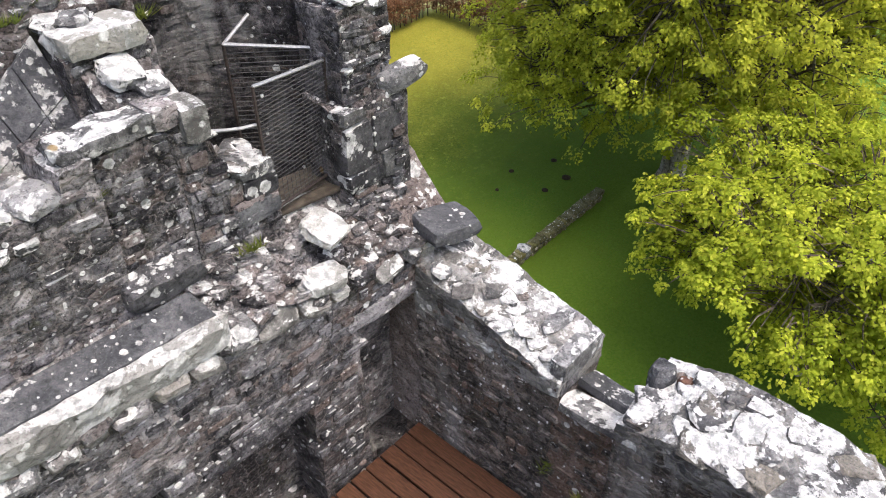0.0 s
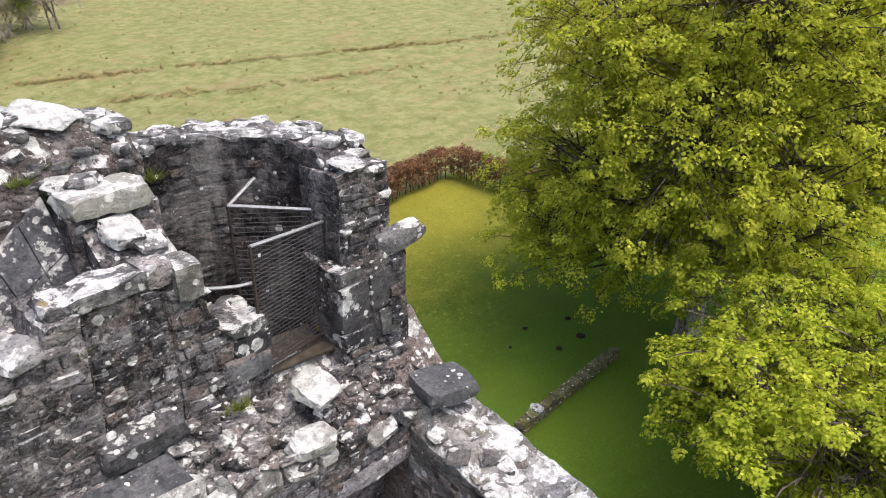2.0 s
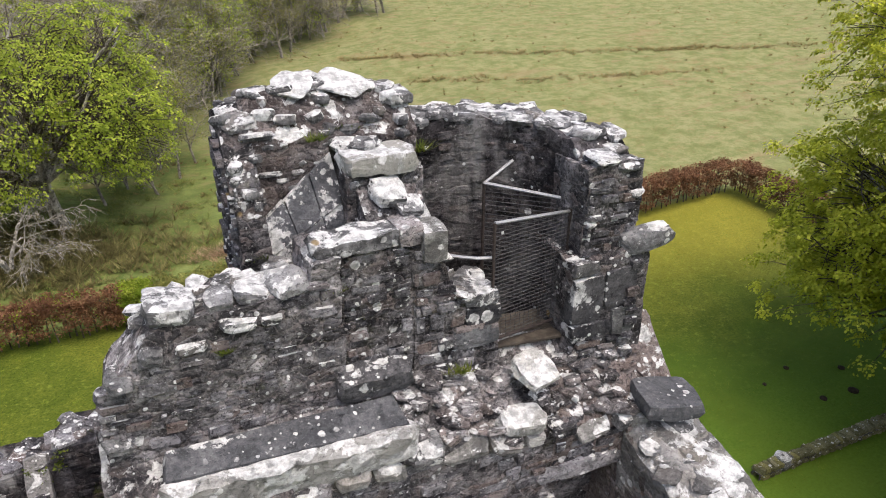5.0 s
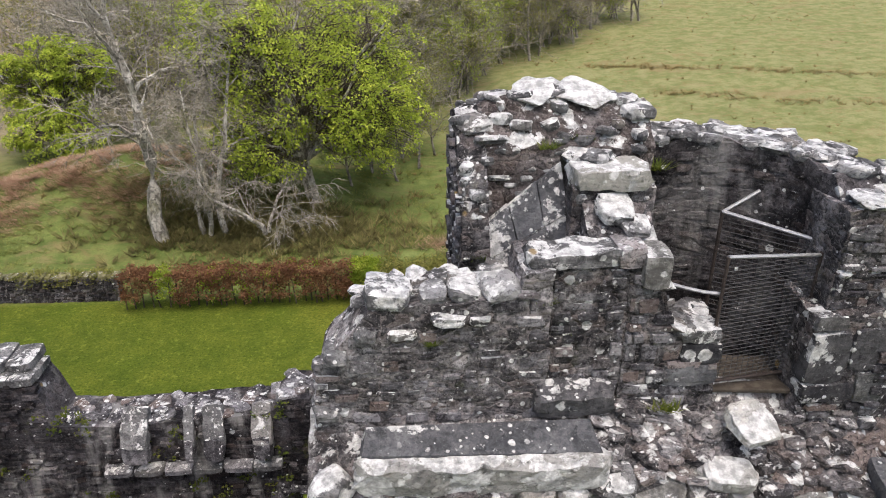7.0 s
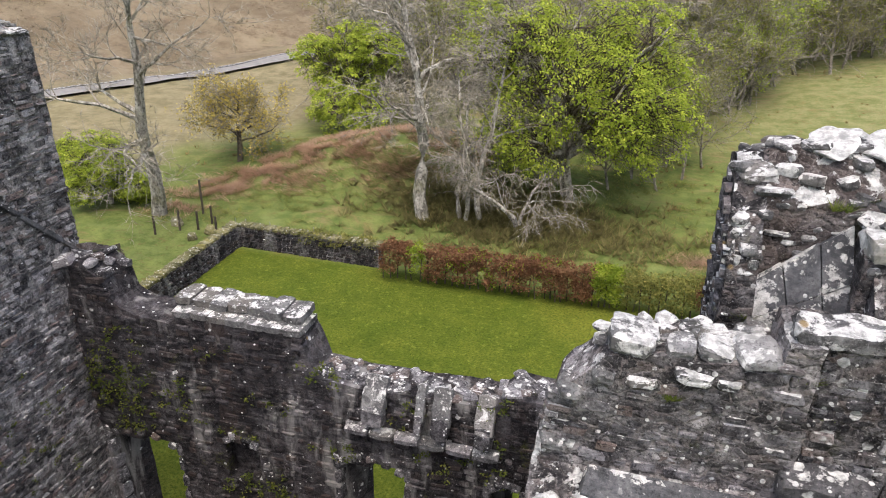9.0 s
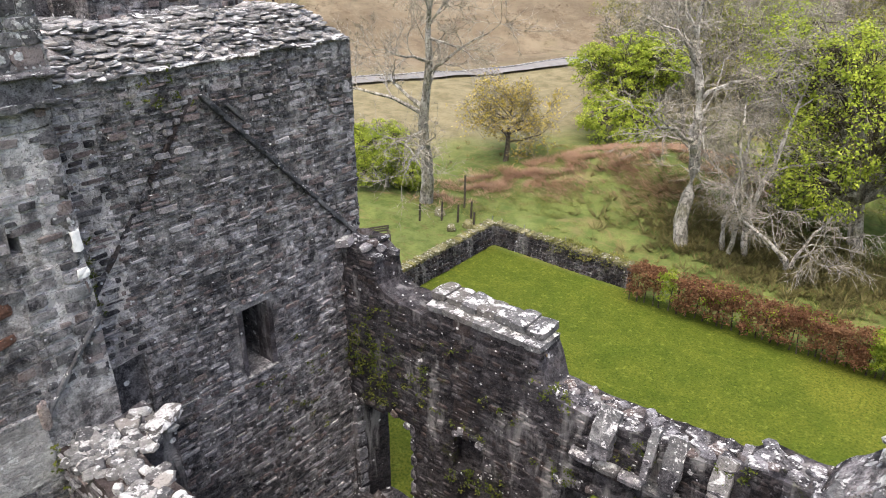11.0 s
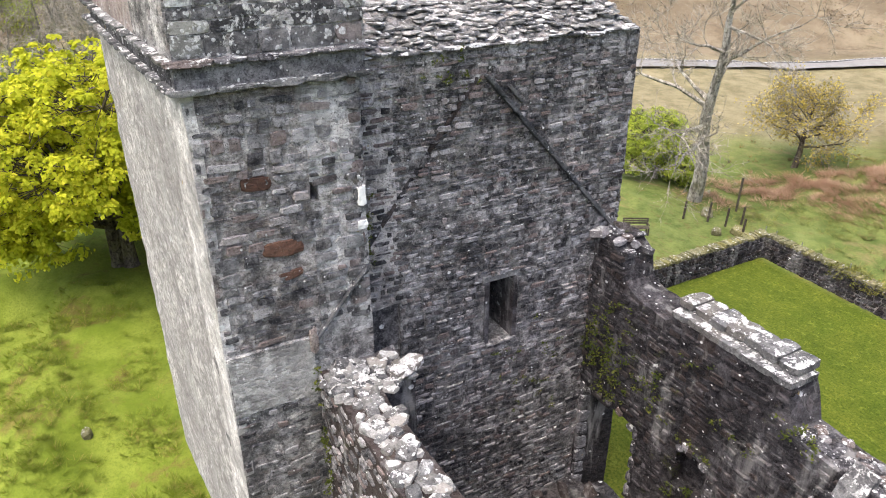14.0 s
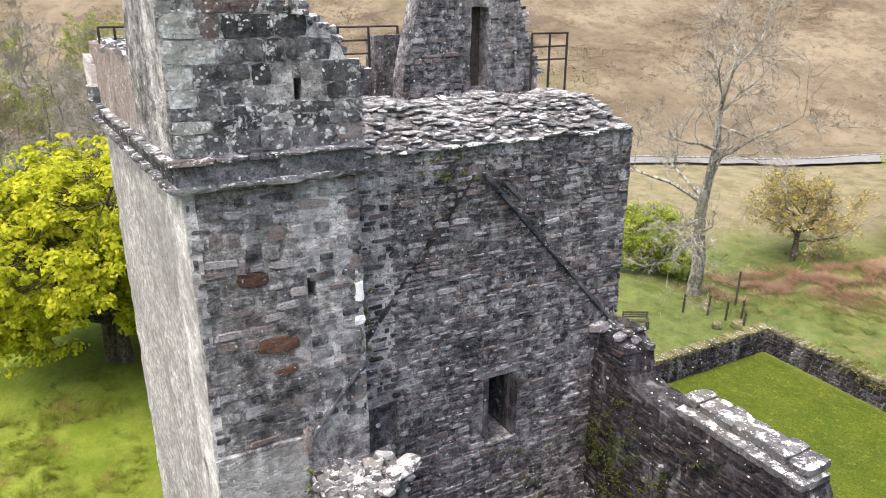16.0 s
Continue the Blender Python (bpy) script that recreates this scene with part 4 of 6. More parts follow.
def build_hall():
    rng = random.Random(12)
    north = thing("wall_hall_north", "ruined dark schist hall wall with deep window openings and moss", "wall", kind="structure")
    s = ([], [])
    prof = line((-13.5, 9.55), (-12.9, 9.6), (-12.3, 9.2), (-12.1, 8.5), (-11.6, 8.35), (-10.4, 8.3), (-10.3, 8.5), (-7.0, 8.6), (-6.85, 7.55), (-5.6, 7.45), (-2.3, 7.6), (-2.15, 7.95), (0, 7.95), (5.9, 8.0))
    top = lambda x, y: prof(x)
    holes = [(-13.3, -10.95, 0.2, 4.55, -12.95), (-9.5, -8.5, 3.75, 5.2, None), (-6.27, -4.43, 1.2, 5.4, -5.8), (-2.5, -1.5, 1.2, 5.55, -2.05)]
    x = -13.5
    for a, b, z0, z1, ol in holes:
        if ol is None:
            block(s, a, b, HALL_N0 + 0.4, HALL_N1 - 0.02, z0, z1, 0.2, 0.03, 1.6)
        else:
            block(s, a, ol, HALL_N0 + 0.05, HALL_N1, -0.5, z1 + 0.3, 0.22, 0.02, 1.6, lambda xx, yy, zz, a=a: (a + (xx - a) * (yy - HALL_N0) / (HALL_N1 - HALL_N0), yy))
        block(s, x, a, HALL_N0, HALL_N1, -0.5, top, 0.22, 0.05, 1.6)
        block(s, a, b, HALL_N0, HALL_N1, -0.5, z0, 0.22, 0.05, 1.6)
        # a low arch of the opening
        mid = (a + b) / 2
        block(s, a, mid, HALL_N0, HALL_N1, z1 - 0.25, top, 0.2, 0.04, 1.6)
        block(s, mid, b, HALL_N0, HALL_N1, z1 - 0.1, top, 0.2, 0.04, 1.6)
        x = b
    block(s, x, 5.9, HALL_N0, HALL_N1, -0.5, top, 0.22, 0.05, 1.6)
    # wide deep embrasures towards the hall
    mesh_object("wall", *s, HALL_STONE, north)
    opened = lambda u, z: not any(a - 0.1 < u - 13.5 < b + 0.05 and z0 < z < z1 + 0.1 for a, b, z0, z1, ol in holes) and z < prof(u - 13.5) - 0.12
    spots = courses(rng, (-13.5, HALL_N0, 0), X, -Y, 13.0, 0.5, 9.5, (0.1, 0.24), (0.18, 0.55), 0.24, (0.0, 0.06), opened, 0.02, 0.06, 0.25)
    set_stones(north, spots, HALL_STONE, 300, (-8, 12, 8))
    # copings
    spots = litter(rng, -13.4, -12.2, 12.0, 13.1, top, (0.3, 0.6), (0.12, 0.3), 1.4, 0.2)
    spots += litter(rng, -6.7, 2.0, 12.15, 13.0, top, (0.25, 0.4), (0.06, 0.12), 1.2, 0.08)
    set_stones(north, spots, STONE, 120, (-8, 12, 8))
    for k in range(7):
        xx = -10.25 + k * 0.49
        dressed(north, "cope_stone", (xx, 12.7, 8.82 + rng.uniform(-0.03, 0.03)), (rng.uniform(0.44, 0.56), rng.uniform(0.7, 0.9), 0.2), (rng.gauss(0, 2), rng.gauss(0, 2), rng.gauss(0, 2)), COPE, "", 0.03, 0.16)
        dressed(north, "cope_stone", (xx + 0.1, 12.5, 8.62), (0.53, 1.0, 0.16), (rng.gauss(0, 2), rng.gauss(0, 2), 0), COPE, "", 0.025, 0.16)
    # stumps of the vault ribs and the ledge under them
    for xx, w, lean in ((-5.15, 0.55, 38), (-4.05, 0.2, 30), (-3.55, 0.42, 30), (-2.55, 0.42, 34)):
        dressed(north, "rib_stone", (xx, 12.05, 7.38), (w, 0.26, 0.9), (-lean, 0, rng.gauss(0, 3)), COPE, "", 0.03, 0.1)
        dressed(north, "rib_stone", (xx, 11.88, 6.95), (w * 0.9, 0.36, 0.5), (-10, 0, 0), STONE, "", 0.03, 0.1)
    for k in range(6):
        dressed(north, "ledge_stone", (-5.6 + k * 0.62, 11.97, 6.42), (0.615, 0.44, 0.13), (8, rng.gauss(0, 1.5), 0), COPE if k % 2 else STONE, "", 0.02, 0.1)
    for a, b, z0, z1, ol in holes:
        for k in range(0 if ol is None else 8):
            z = z0 + (z1 - z0) * (k + 0.5) / 8
            for xx in (a, b):
                slab(north, "jamb_stone", (xx, HALL_N0 + 0.2, z), (0.22, 0.5, (z1 - z0) / 8 - 0.02), (0, 0, 0), STONE, "", rng.randrange(14))
        for k in range(5):
            u = (k + 0.5) / 5
            slab(north, "arch_stone", (a + (b - a) * u, HALL_N0 + 0.2, z1 + 0.02 - 0.35 * (2 * u - 1) ** 2), (0.3, 0.52, 0.26), (0, 28 * (2 * u - 1), 0), STONE, "", rng.randrange(14))

    south = thing("wall_hall_south", "broken schist hall wall with a pale rubble top", "wall", kind="structure")
    s = ([], [])
    stop = lambda x, y: 8.2 + 0.12 * noise.noise(Vector((x * 1.5, y * 2, 0)))
    block(s, -12.9, 1.0, HALL_S0, HALL_S1, -1.5, stop, 0.22, 0.05, 1.6)
    block(s, -12.9, -11.6, HALL_S1 - 0.02, 5.5, -1, stop, 0.22, 0.05, 1.6)
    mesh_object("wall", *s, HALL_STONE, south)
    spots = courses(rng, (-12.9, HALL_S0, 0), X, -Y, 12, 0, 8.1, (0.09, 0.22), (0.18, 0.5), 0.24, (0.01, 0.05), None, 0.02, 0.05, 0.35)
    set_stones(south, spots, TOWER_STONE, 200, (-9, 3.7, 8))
    spots = litter(rng, -12.8, 0.5, HALL_S0 + 0.08, HALL_S1 - 0.08, stop, (0.26, 0.5), (0.12, 0.2), 1.9, 0.06, None, 0.5)
    spots += litter(rng, -12.7, -11.5, HALL_S0, 5.5, stop, (0.24, 0.46), (0.1, 0.18), 2.0, 0.07, None, 0.55)
    set_stones(south, spots[::2], PALE_RUBBLE, 75, (-10, 4, 8), "r")
    set_stones(south, spots[1::2], COPE, 75, (-10, 4, 8), "r")
    slab(south, "cope_stone", (-11.8, 5.4, 8.42), (0.5, 0.75, 0.2), (6, -8, 20), TOPS, "", 4)

    wing = thing("wall_wing", "dark schist wing of the castle under a boarded deck", "wall", kind="structure")
    s = ([], [])
    block(s, -0.4, 5.9, -1.6, HALL_S0, -1, 8.2, 0.5, 0.04)
    block(s, 1.0, 5.9, HALL_S0, HALL_N0, -1, 8.2, 0.5, 0.04)
    mesh_object("wall", *s, HALL_STONE, wing)
    # rubble on the floor of the hall
    floor = thing("floor", "stony earth floor of the roofless hall", "floor", kind="structure")
    s = ([], [])
    block(s, FACE_R, 1.0, HALL_S1, HALL_N0, -0.6, lambda x, y: 0.25 + 0.3 * noise.noise(Vector((x * 0.5, y * 0.5, 2))) + 0.8 * max(0, 1 - (12.05 - y) / 2.2) * max(0, 1 - abs(x + 12) / 2.5), 0.3, 0.06)
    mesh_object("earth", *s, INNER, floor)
    spots = litter(rng, -13.4, -6, 6, HALL_N0 - 0.1, lambda x, y: 0.3 + 0.3 * noise.noise(Vector((x * 0.5, y * 0.5, 2))) + 0.8 * max(0, 1 - (12.05 - y) / 2.2) * max(0, 1 - abs(x + 12) / 2.5), (0.2, 0.5), (0.12, 0.26), 0.9, 0.3)
    set_stones(floor, spots, HALL_STONE, 100, (-12, 11, 0), "r")


def build_parapet():
    rng = random.Random(13)
    par = thing("parapet", "lichen-crusted schist parapet beside a boarded deck", "parapet")
    s = ([], [])
    first = lambda x, y: 10.99 + 0.55 * max(0, y - 2.7) / 2.2 + 0.16 * (x - 5.4) - 0.5 * (x - 5.45) ** 2
    second = lambda x, y: 11.0 + 0.08 * math.sin(y * 2.1) + 0.1 * (x - 5.4) - 0.12 * max(0, y - 1.4)
    block(s, PAR_X0, PAR_X1, 2.72, 4.95, 7.5, first, 0.07, 0.035)
    block(s, PAR_X0, PAR_X1, 1.9, 2.75, 7.5, lambda x, y: 10.5 - 0.35 * (x - 5.0) / 0.9 + 0.1 * (x > 5.5), 0.1, 0.03)
    block(s, PAR_X0 - 0.05, PAR_X1 + 0.2, -1.6, 1.92, 7.5, second, 0.07, 0.035)
    mesh_object("wall", *s, DARK, par)
    face = lambda u, z: z < (10.4 if 2.2 < 4.95 - u < 0 else 11.0) and (z < 10.35 or not 1.85 < 4.95 - u < 2.75)
    spots = courses(rng, (PAR_X0, 4.95, 0), -Y, -X, 6.3, 8.4, 11.05, (0.08, 0.19), (0.12, 0.42), 0.2, (-0.015, 0.03), face, 0.008, 0.08, 0.15)
    set_stones(par, spots, DARK, 260, (5, 3, 10))
    for x0, x1, y0, y1, crest in ((PAR_X0 - 0.015, PAR_X1 + 0.015, 2.7, 4.97, first), (PAR_X0 - 0.065, PAR_X1 + 0.215, -1.6, 1.94, second)):
        c = ([], [])
        block(c, x0, x1, y0, y1, 10.62, lambda x, y, crest=crest: crest(x, y) + 0.03 + 0.03 * noise.noise(Vector((x * 3.1, y * 3.1, 6))), 0.06, 0.03, 2.6)
        mesh_object("capping", *c, CAPPING, par)
    spots = litter(rng, PAR_X0 + 0.06, PAR_X1 - 0.08, 2.85, 4.85, first, (0.2, 0.42), (0.06, 0.1), 1.5, 0.04, None, 0.38)
    spots += litter(rng, PAR_X0 + 0.02, PAR_X1 + 0.08, -1.5, 1.8, second, (0.24, 0.5), (0.07, 0.12), 1.5, 0.05, None, 0.4)
    set_stones(par, spots[::2], CAPPING, 140, (5.5, 3, 11), "r")
    set_stones(par, spots[1::2], TOPS, 140, (5.5, 3, 11), "r")
    # the end of the merlon, and the sloping sill stones of the embrasure
    for k, (y, z, h) in enumerate(((2.8, 10.95, 0.3), (2.82, 10.7, 0.22))):
        dressed(par, "end_stone", (5.45, y, z), (0.86, 0.24, h), (0, 0, rng.gauss(0, 2)), TOPS if k == 0 else STONE, "")
    dressed(par, "sill_stone", (5.2, 2.3, 10.46), (0.44, 0.86, 0.12), (0, 14, 3), TOPS, "")
    dressed(par, "sill_stone", (5.66, 2.35, 10.42), (0.42, 0.95, 0.1), (0, 20, -2), SLAB, "dark sloping slate sill")
    slab(par, "cope_stone", (5.1, 1.78, 10.85), (0.34, 0.3, 0.34), (8, 0, 12), TOPS, "", 6, "r")
    slab(par, "cope_stone", (5.75, 1.85, 10.95), (0.36, 0.34, 0.4), (0, 12, 20), SLAB, "", 1, "r")
    slab(par, "iron_stained_stone", (5.8, 1.6, 11.02), (0.16, 0.2, 0.14), (10, 0, 30), RUSTSTONE, "rust-red stone under the cope", 4, "r")

    deck = thing("deck", "wet red-brown timber board deck between parapets", "deck")
    xx = 4.98
    while xx > -0.3:
        w = 0.285
        box("plank", (xx - w / 2, 1.7, DECK_Z - 0.03 + rng.uniform(-0.006, 0.006)), (w - 0.026, 6.5, 0.05), PLANK, deck, (0, 0, rng.gauss(0, 0.12)), 0.008)
        xx -= w


def build_turret():
    rng = random.Random(14)
    base = thing("turret_base", "dark schist wall with a low doorway and lichened ledge", "wall")
    s = ([], [])
    ledge = line((-0.6, 11.85), (0.5, 11.95), (2.5, 12.0), (3.5, 11.78), (4.4, 11.72), (5.2, 11.62))
    top = lambda x, y: ledge(x) + 0.95 * (y - NEAR_Y) + 0.05 * noise.noise(Vector((x * 3, y * 3, 0)))
    yb = 5.85
    block(s, -0.55, 0.2, NEAR_Y, yb, 7.9, top, 0.07, 0.035)
    block(s, 0.2, 1.3, NEAR_Y + 0.6, yb, 7.9, top, 0.11, 0.03)
    block(s, 0.2, 1.3, NEAR_Y, NEAR_Y + 0.62, 10.72, top, 0.07, 0.035)
    block(s, 1.3, 1.85, NEAR_Y, yb, 7.9, top, 0.07, 0.035)
    block(s, 1.85, 3.2, NEAR_Y + 0.6, yb, 7.9, top, 0.11, 0.03)
    block(s, 1.85, 3.2, NEAR_Y, NEAR_Y + 0.62, 10.3, top, 0.07, 0.035)
    block(s, 3.2, 4.02, NEAR_Y, yb, 7.9, top, 0.07, 0.035)
    block(s, 4.02, 5.02, NEAR_Y + 0.55, yb, 7.9, top, 0.11, 0.03)
    block(s, 4.02, 5.02, NEAR_Y, NEAR_Y + 0.57, 10.98, top, 0.07, 0.035)
    block(s, 5.02, 5.85, NEAR_Y - 0.08, yb, 7.0, top, 0.07, 0.035)
    mesh_object("wall", *s, MORTAR, base)
    openings = lambda u, z: not (2.3 < u < 3.8 and z < 10.4) and not (0.7 < u < 1.9 and z < 10.85) and not (4.5 < u < 5.6 and z < 11.05) and z < ledge(u - 0.55) - 0.08
    spots = courses(rng, (-0.55, NEAR_Y, 0), X, -Y, 5.6, 8.4, 12.0, (0.07, 0.19), (0.12, 0.45), 0.2, (-0.015, 0.03), openings, 0.008, 0.09, 0.15)
    set_stones(base, spots, STONE, 290, (3, 5, 11))
    dressed(base, "lintel", (4.5, NEAR_Y + 0.2, 11.08), (1.35, 0.5, 0.22), (0, 1, 0), STONE, "")
    dressed(base, "lintel", (2.5, NEAR_Y + 0.2, 10.38), (1.6, 0.5, 0.22), (0, 1, 0), STONE, "")
    dressed(base, "lintel", (0.75, NEAR_Y + 0.2, 10.8), (1.4, 0.5, 0.2), (0, 1, 0), STONE, "")
    box("door_post", (4.1, NEAR_Y + 0.3, 9.7), (0.12, 0.1, 2.5), TIMBER, base)
    # stones of the ledge, and its larger front stones
    spots = litter(rng, 2.3, 5.5, NEAR_Y, 5.6, top, (0.16, 0.34), (0.05, 0.12), 2.2, 0.2, None, 0.35)
    spots += litter(rng, -0.5, 2.4, NEAR_Y, 5.08, top, (0.2, 0.36), (0.08, 0.14), 1.6, 0.15, None, 0.4)
    set_stones(base, spots, MORTAR, 200, (3, 5, 12))
    x = -0.55
    while x < 5.2:
        w = rng.uniform(0.22, 0.62)
        slab(base, "ledge_stone", (x + w / 2, NEAR_Y + 0.03 + rng.uniform(0.0, 0.06), ledge(x + w / 2) + rng.uniform(-0.06, 0.05)), (w, 0.4, rng.uniform(0.12, 0.22)), (rng.gauss(16, 7), rng.gauss(0, 5), rng.gauss(0, 6)), PALE_RUBBLE if rng.random() < 0.35 else TOPS if rng.random() < 0.6 else STONE, "", rng.randrange(14))
        x += w * 0.95
    slab(base, "white_stone", (3.9, 5.28, 12.42), (0.5, 0.46, 0.14), (24, -4, 12), WHITE_CRUST, "white lichen-covered stone", 3)
    slab(base, "white_stone", (3.62, 5.05, 11.98), (0.62, 0.34, 0.2), (14, 6, -6), WHITE_CRUST, "white lichen-covered stone", 7)
    dressed(base, "dark_slab", (5.5, 4.9, 11.8), (0.72, 0.62, 0.2), (0, 4, -14), SLAB, "dark projecting slate slab")
    plate(base, "sloping_slab", ((-0.03, 4.98, 12.47), (2.33, 4.98, 12.39), (2.27, 5.32, 12.53), (0.0, 5.32, 12.55)), 0.12, SLAB, "long dark slate slab with white lichen spots")
    dressed(base, "cope_stone", (1.15, 4.99, 12.22), (2.44, 0.26, 0.4), (14, 1.5, 0), LONG_COPE, "long pale lichened cope stone under the slab", 0.05, 0.07)
    slab(base, "cope_stone", (-0.3, 5.05, 12.02), (0.6, 0.5, 0.34), (10, -6, 8), TOPS, "", 5, "r")

    upper = thing("turret_wall", "stepped lichened schist wall in front of the stair turret", "wall")
    s = ([], [])
    prof = line((-0.5, 12.55), (-0.35, 13.2), (-0.15, 13.4), (0.02, 13.6), (0.1, 13.72), (1.5, 13.8), (1.55, 14.08), (2.75, 14.1), (2.95, 13.9), (3.0, 13.5), (3.2, 13.3), (3.6, 13.3))
    up = lambda x, y: prof(x)
    block(s, -0.48, 1.82, 5.5, 6.2, 11.8, up, 0.055, 0.035)
    block(s, 1.82, 2.6, 5.62, 6.2, 11.8, up, 0.055, 0.035)
    block(s, 2.6, 3.6, 5.6, 6.2, 11.8, up, 0.055, 0.035)
    mesh_object("wall", *s, MORTAR, upper)
    below = lambda u, z: z < prof(u - 0.48) - 0.08
    spots = courses(rng, (-0.48, 5.5, 0), X, -Y, 2.28, 12.4, 13.9, (0.06, 0.16), (0.1, 0.4), 0.18, (-0.015, 0.025), below, 0.008, 0.09, 0.22)
    spots += courses(rng, (1.84, 5.62, 0), X, -Y, 0.76, 12.4, 14.1, (0.07, 0.18), (0.12, 0.4), 0.18, (-0.015, 0.025), lambda u, z: z < 14.0, 0.008, 0.07, 0.2)
    spots += courses(rng, (2.6, 5.6, 0), X, -Y, 1.0, 12.4, 14.1, (0.09, 0.24), (0.16, 0.45), 0.18, (-0.01, 0.03), lambda u, z: z < prof(u + 2.6) - 0.06, 0.008, 0.06, 0.12)
    set_stones(upper, spots, STONE, 290, (2, 5.5, 13))
    for x, z, sx, sy, sz, ry, k in ((0.28, 13.83, 0.52, 0.42, 0.24, 4, 2), (0.72, 13.8, 0.3, 0.3, 0.14, -5, 3), (1.02, 13.82, 0.36, 0.3, 0.14, 8, 5), (0.85, 13.62, 0.4, 0.26, 0.13, 3, 6), (1.36, 13.86, 0.42, 0.4, 0.15, -8, 8), (0.0, 13.5, 0.3, 0.4, 0.2, 14, 9), (-0.28, 13.28, 0.34, 0.5, 0.14, 6, 1), (-0.42, 12.62, 0.36, 0.4, 0.16, 16, 4), (0.4, 13.48, 0.34, 0.22, 0.1, 0, 7), (1.15, 13.6, 0.24, 0.2, 0.1, 0, 3)):
        slab(upper, "cap_stone", (x + (0.06 if x < 0.1 else 0), 5.68 if z > 13.7 else 5.54, z), (sx, sy, sz) if x > 0.1 else (sx * 0.75, sy * 0.8, sz * 0.7), (rng.gauss(6, 4), ry, rng.gauss(0, 8)), TOPS if x > 0.1 else COPE, "", k)
    dressed(upper, "cope_stone", (2.08, 5.74, 14.14), (0.98, 0.36, 0.15), (2, -1, 2), TOPS, "long white-topped cope stone", 0.035, 0.06)
    dressed(upper, "cope_stone", (2.58, 5.76, 14.14), (0.28, 0.4, 0.2), (0, 0, 4), MORTAR, "")
    dressed(upper, "cope_stone", (2.83, 5.7, 14.02), (0.26, 0.42, 0.34), (0, 0, -4), PALE_RUBBLE, "")
    dressed(upper, "quoin", (3.38, 5.74, 13.26), (0.42, 0.36, 0.16), (0, 2, 0), TOPS, "", 0.03)
    dressed(upper, "quoin", (3.4, 5.72, 13.05), (0.42, 0.3, 0.24), (0, 0, 0), SPOTTED, "")
    dressed(upper, "quoin", (3.32, 5.72, 12.8), (0.56, 0.3, 0.24), (0, 0, 0), SLAB, "")
    dressed(upper, "ledge_block", (2.1, 5.5, 12.66), (0.8, 0.3, 0.27), (14, 1, 1), SPOTTED, "dark block spotted with white lichen", 0.03, 0.06)
    spots = litter(rng, 2.9, 3.55, 5.6, 6.15, up, (0.14, 0.26), (0.05, 0.1), 2.0, 0.15)
    spots += litter(rng, 0.0, 1.5, 5.75, 6.2, up, (0.16, 0.3), (0.06, 0.12), 1.8, 0.15)
    set_stones(upper, spots, TOPS, 60, (2, 6, 14), "r")

    cap = thing("stair_turret", "ruined round stair turret with a slated rubble cap", "turret")
    s = ([], [])
    heap = lambda x, y: float(np.interp(y, (6.3, 6.8, 7.2, 7.7), (14.42, 14.9, 15.3, 15.2))) + 0.06 * noise.noise(Vector((x * 3, y * 3, 1))) - 0.12 * max(0, x - 2.6) - 0.3 * max(0, 1.45 - x)
    block(s, 1.3, 3.1, 6.78, 7.75, 7.0, heap, 0.07, 0.035)
    block(s, 1.36, 2.3, 6.24, 6.85, 11.0, lambda x, y: 13.35 + 0.55 * (x - 1.36), 0.1, 0.03)
    block(s, 1.04, 1.34, 6.38, 7.7, 7.0, heap, 0.1, 0.03)
    block(s, 2.15, 3.0, 6.3, 6.9, 11.0, lambda x, y: 14.66 - 0.3 * max(0, 6.6 - y), 0.1, 0.025)
    block(s, 2.25, 2.95, 5.9, 6.35, 11.0, lambda x, y: 14.15 + 0.75 * (y - 5.9) - 0.3 * max(0, x - 2.7), 0.1, 0.025)
    rim = lambda a: 14.72 + 0.1 * math.sin(radians(a)) + 0.03 * math.sin(a * 0.3) - 0.25 * max(0, (8 - a) / 15)
    block(s, 5.2, 5.52, 5.52, 6.1, 11.6, lambda x, y: 13.5 - 0.1 * (x - 5.1), 0.08, 0.035)
    # jamb at the end of the round wall
    block(s, 4.46, 5.4, 5.5, 6.15, 11.6, lambda x, y: 13.5 + 0.1 * noise.noise(Vector((x * 4, y * 4, 0))), 0.06, 0.035)
    block(s, 4.62, 5.34, 5.62, 6.3, 13.2, lambda x, y: 14.55 + 0.06 * noise.noise(Vector((x * 4, y * 4, 0))), 0.06, 0.035)
    mesh_object("wall", *s, MORTAR, cap)
    s = ([], [])
    ring(s, 3.55, 5.95, 1.15, 1.8, -7, 150, 7.0, rim, 0.08, 0.03)
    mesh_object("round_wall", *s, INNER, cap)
    # courses inside and outside the round wall
    spots = []
    for r, inward, a0, a1 in ((1.15, 1, 5, 150), (1.8, -1, -7, 120)):
        z = 12.3 if inward > 0 else 9.0
        while z < 14.7:
            h = rng.uniform(0.07, 0.16)
            a = a0
            while a < a1:
                w = rng.uniform(0.14, 0.34)
                da = math.degrees(w / r)
                am = radians(a + da / 2)
                rad = r + inward * (0.09 - rng.uniform(0, 0.03))
                p = Vector((3.55 + rad * math.cos(am), 5.95 + rad * math.sin(am), z + h / 2))
                if a + da < a1 + 5 and z + h < rim(a + da / 2):
                    spots.append(Matrix.LocRotScale(p, Euler((0, rng.gauss(0, 0.03), am + math.pi / 2)), (w - 0.012, 0.18, h - 0.012)))
                a += da
            z += h
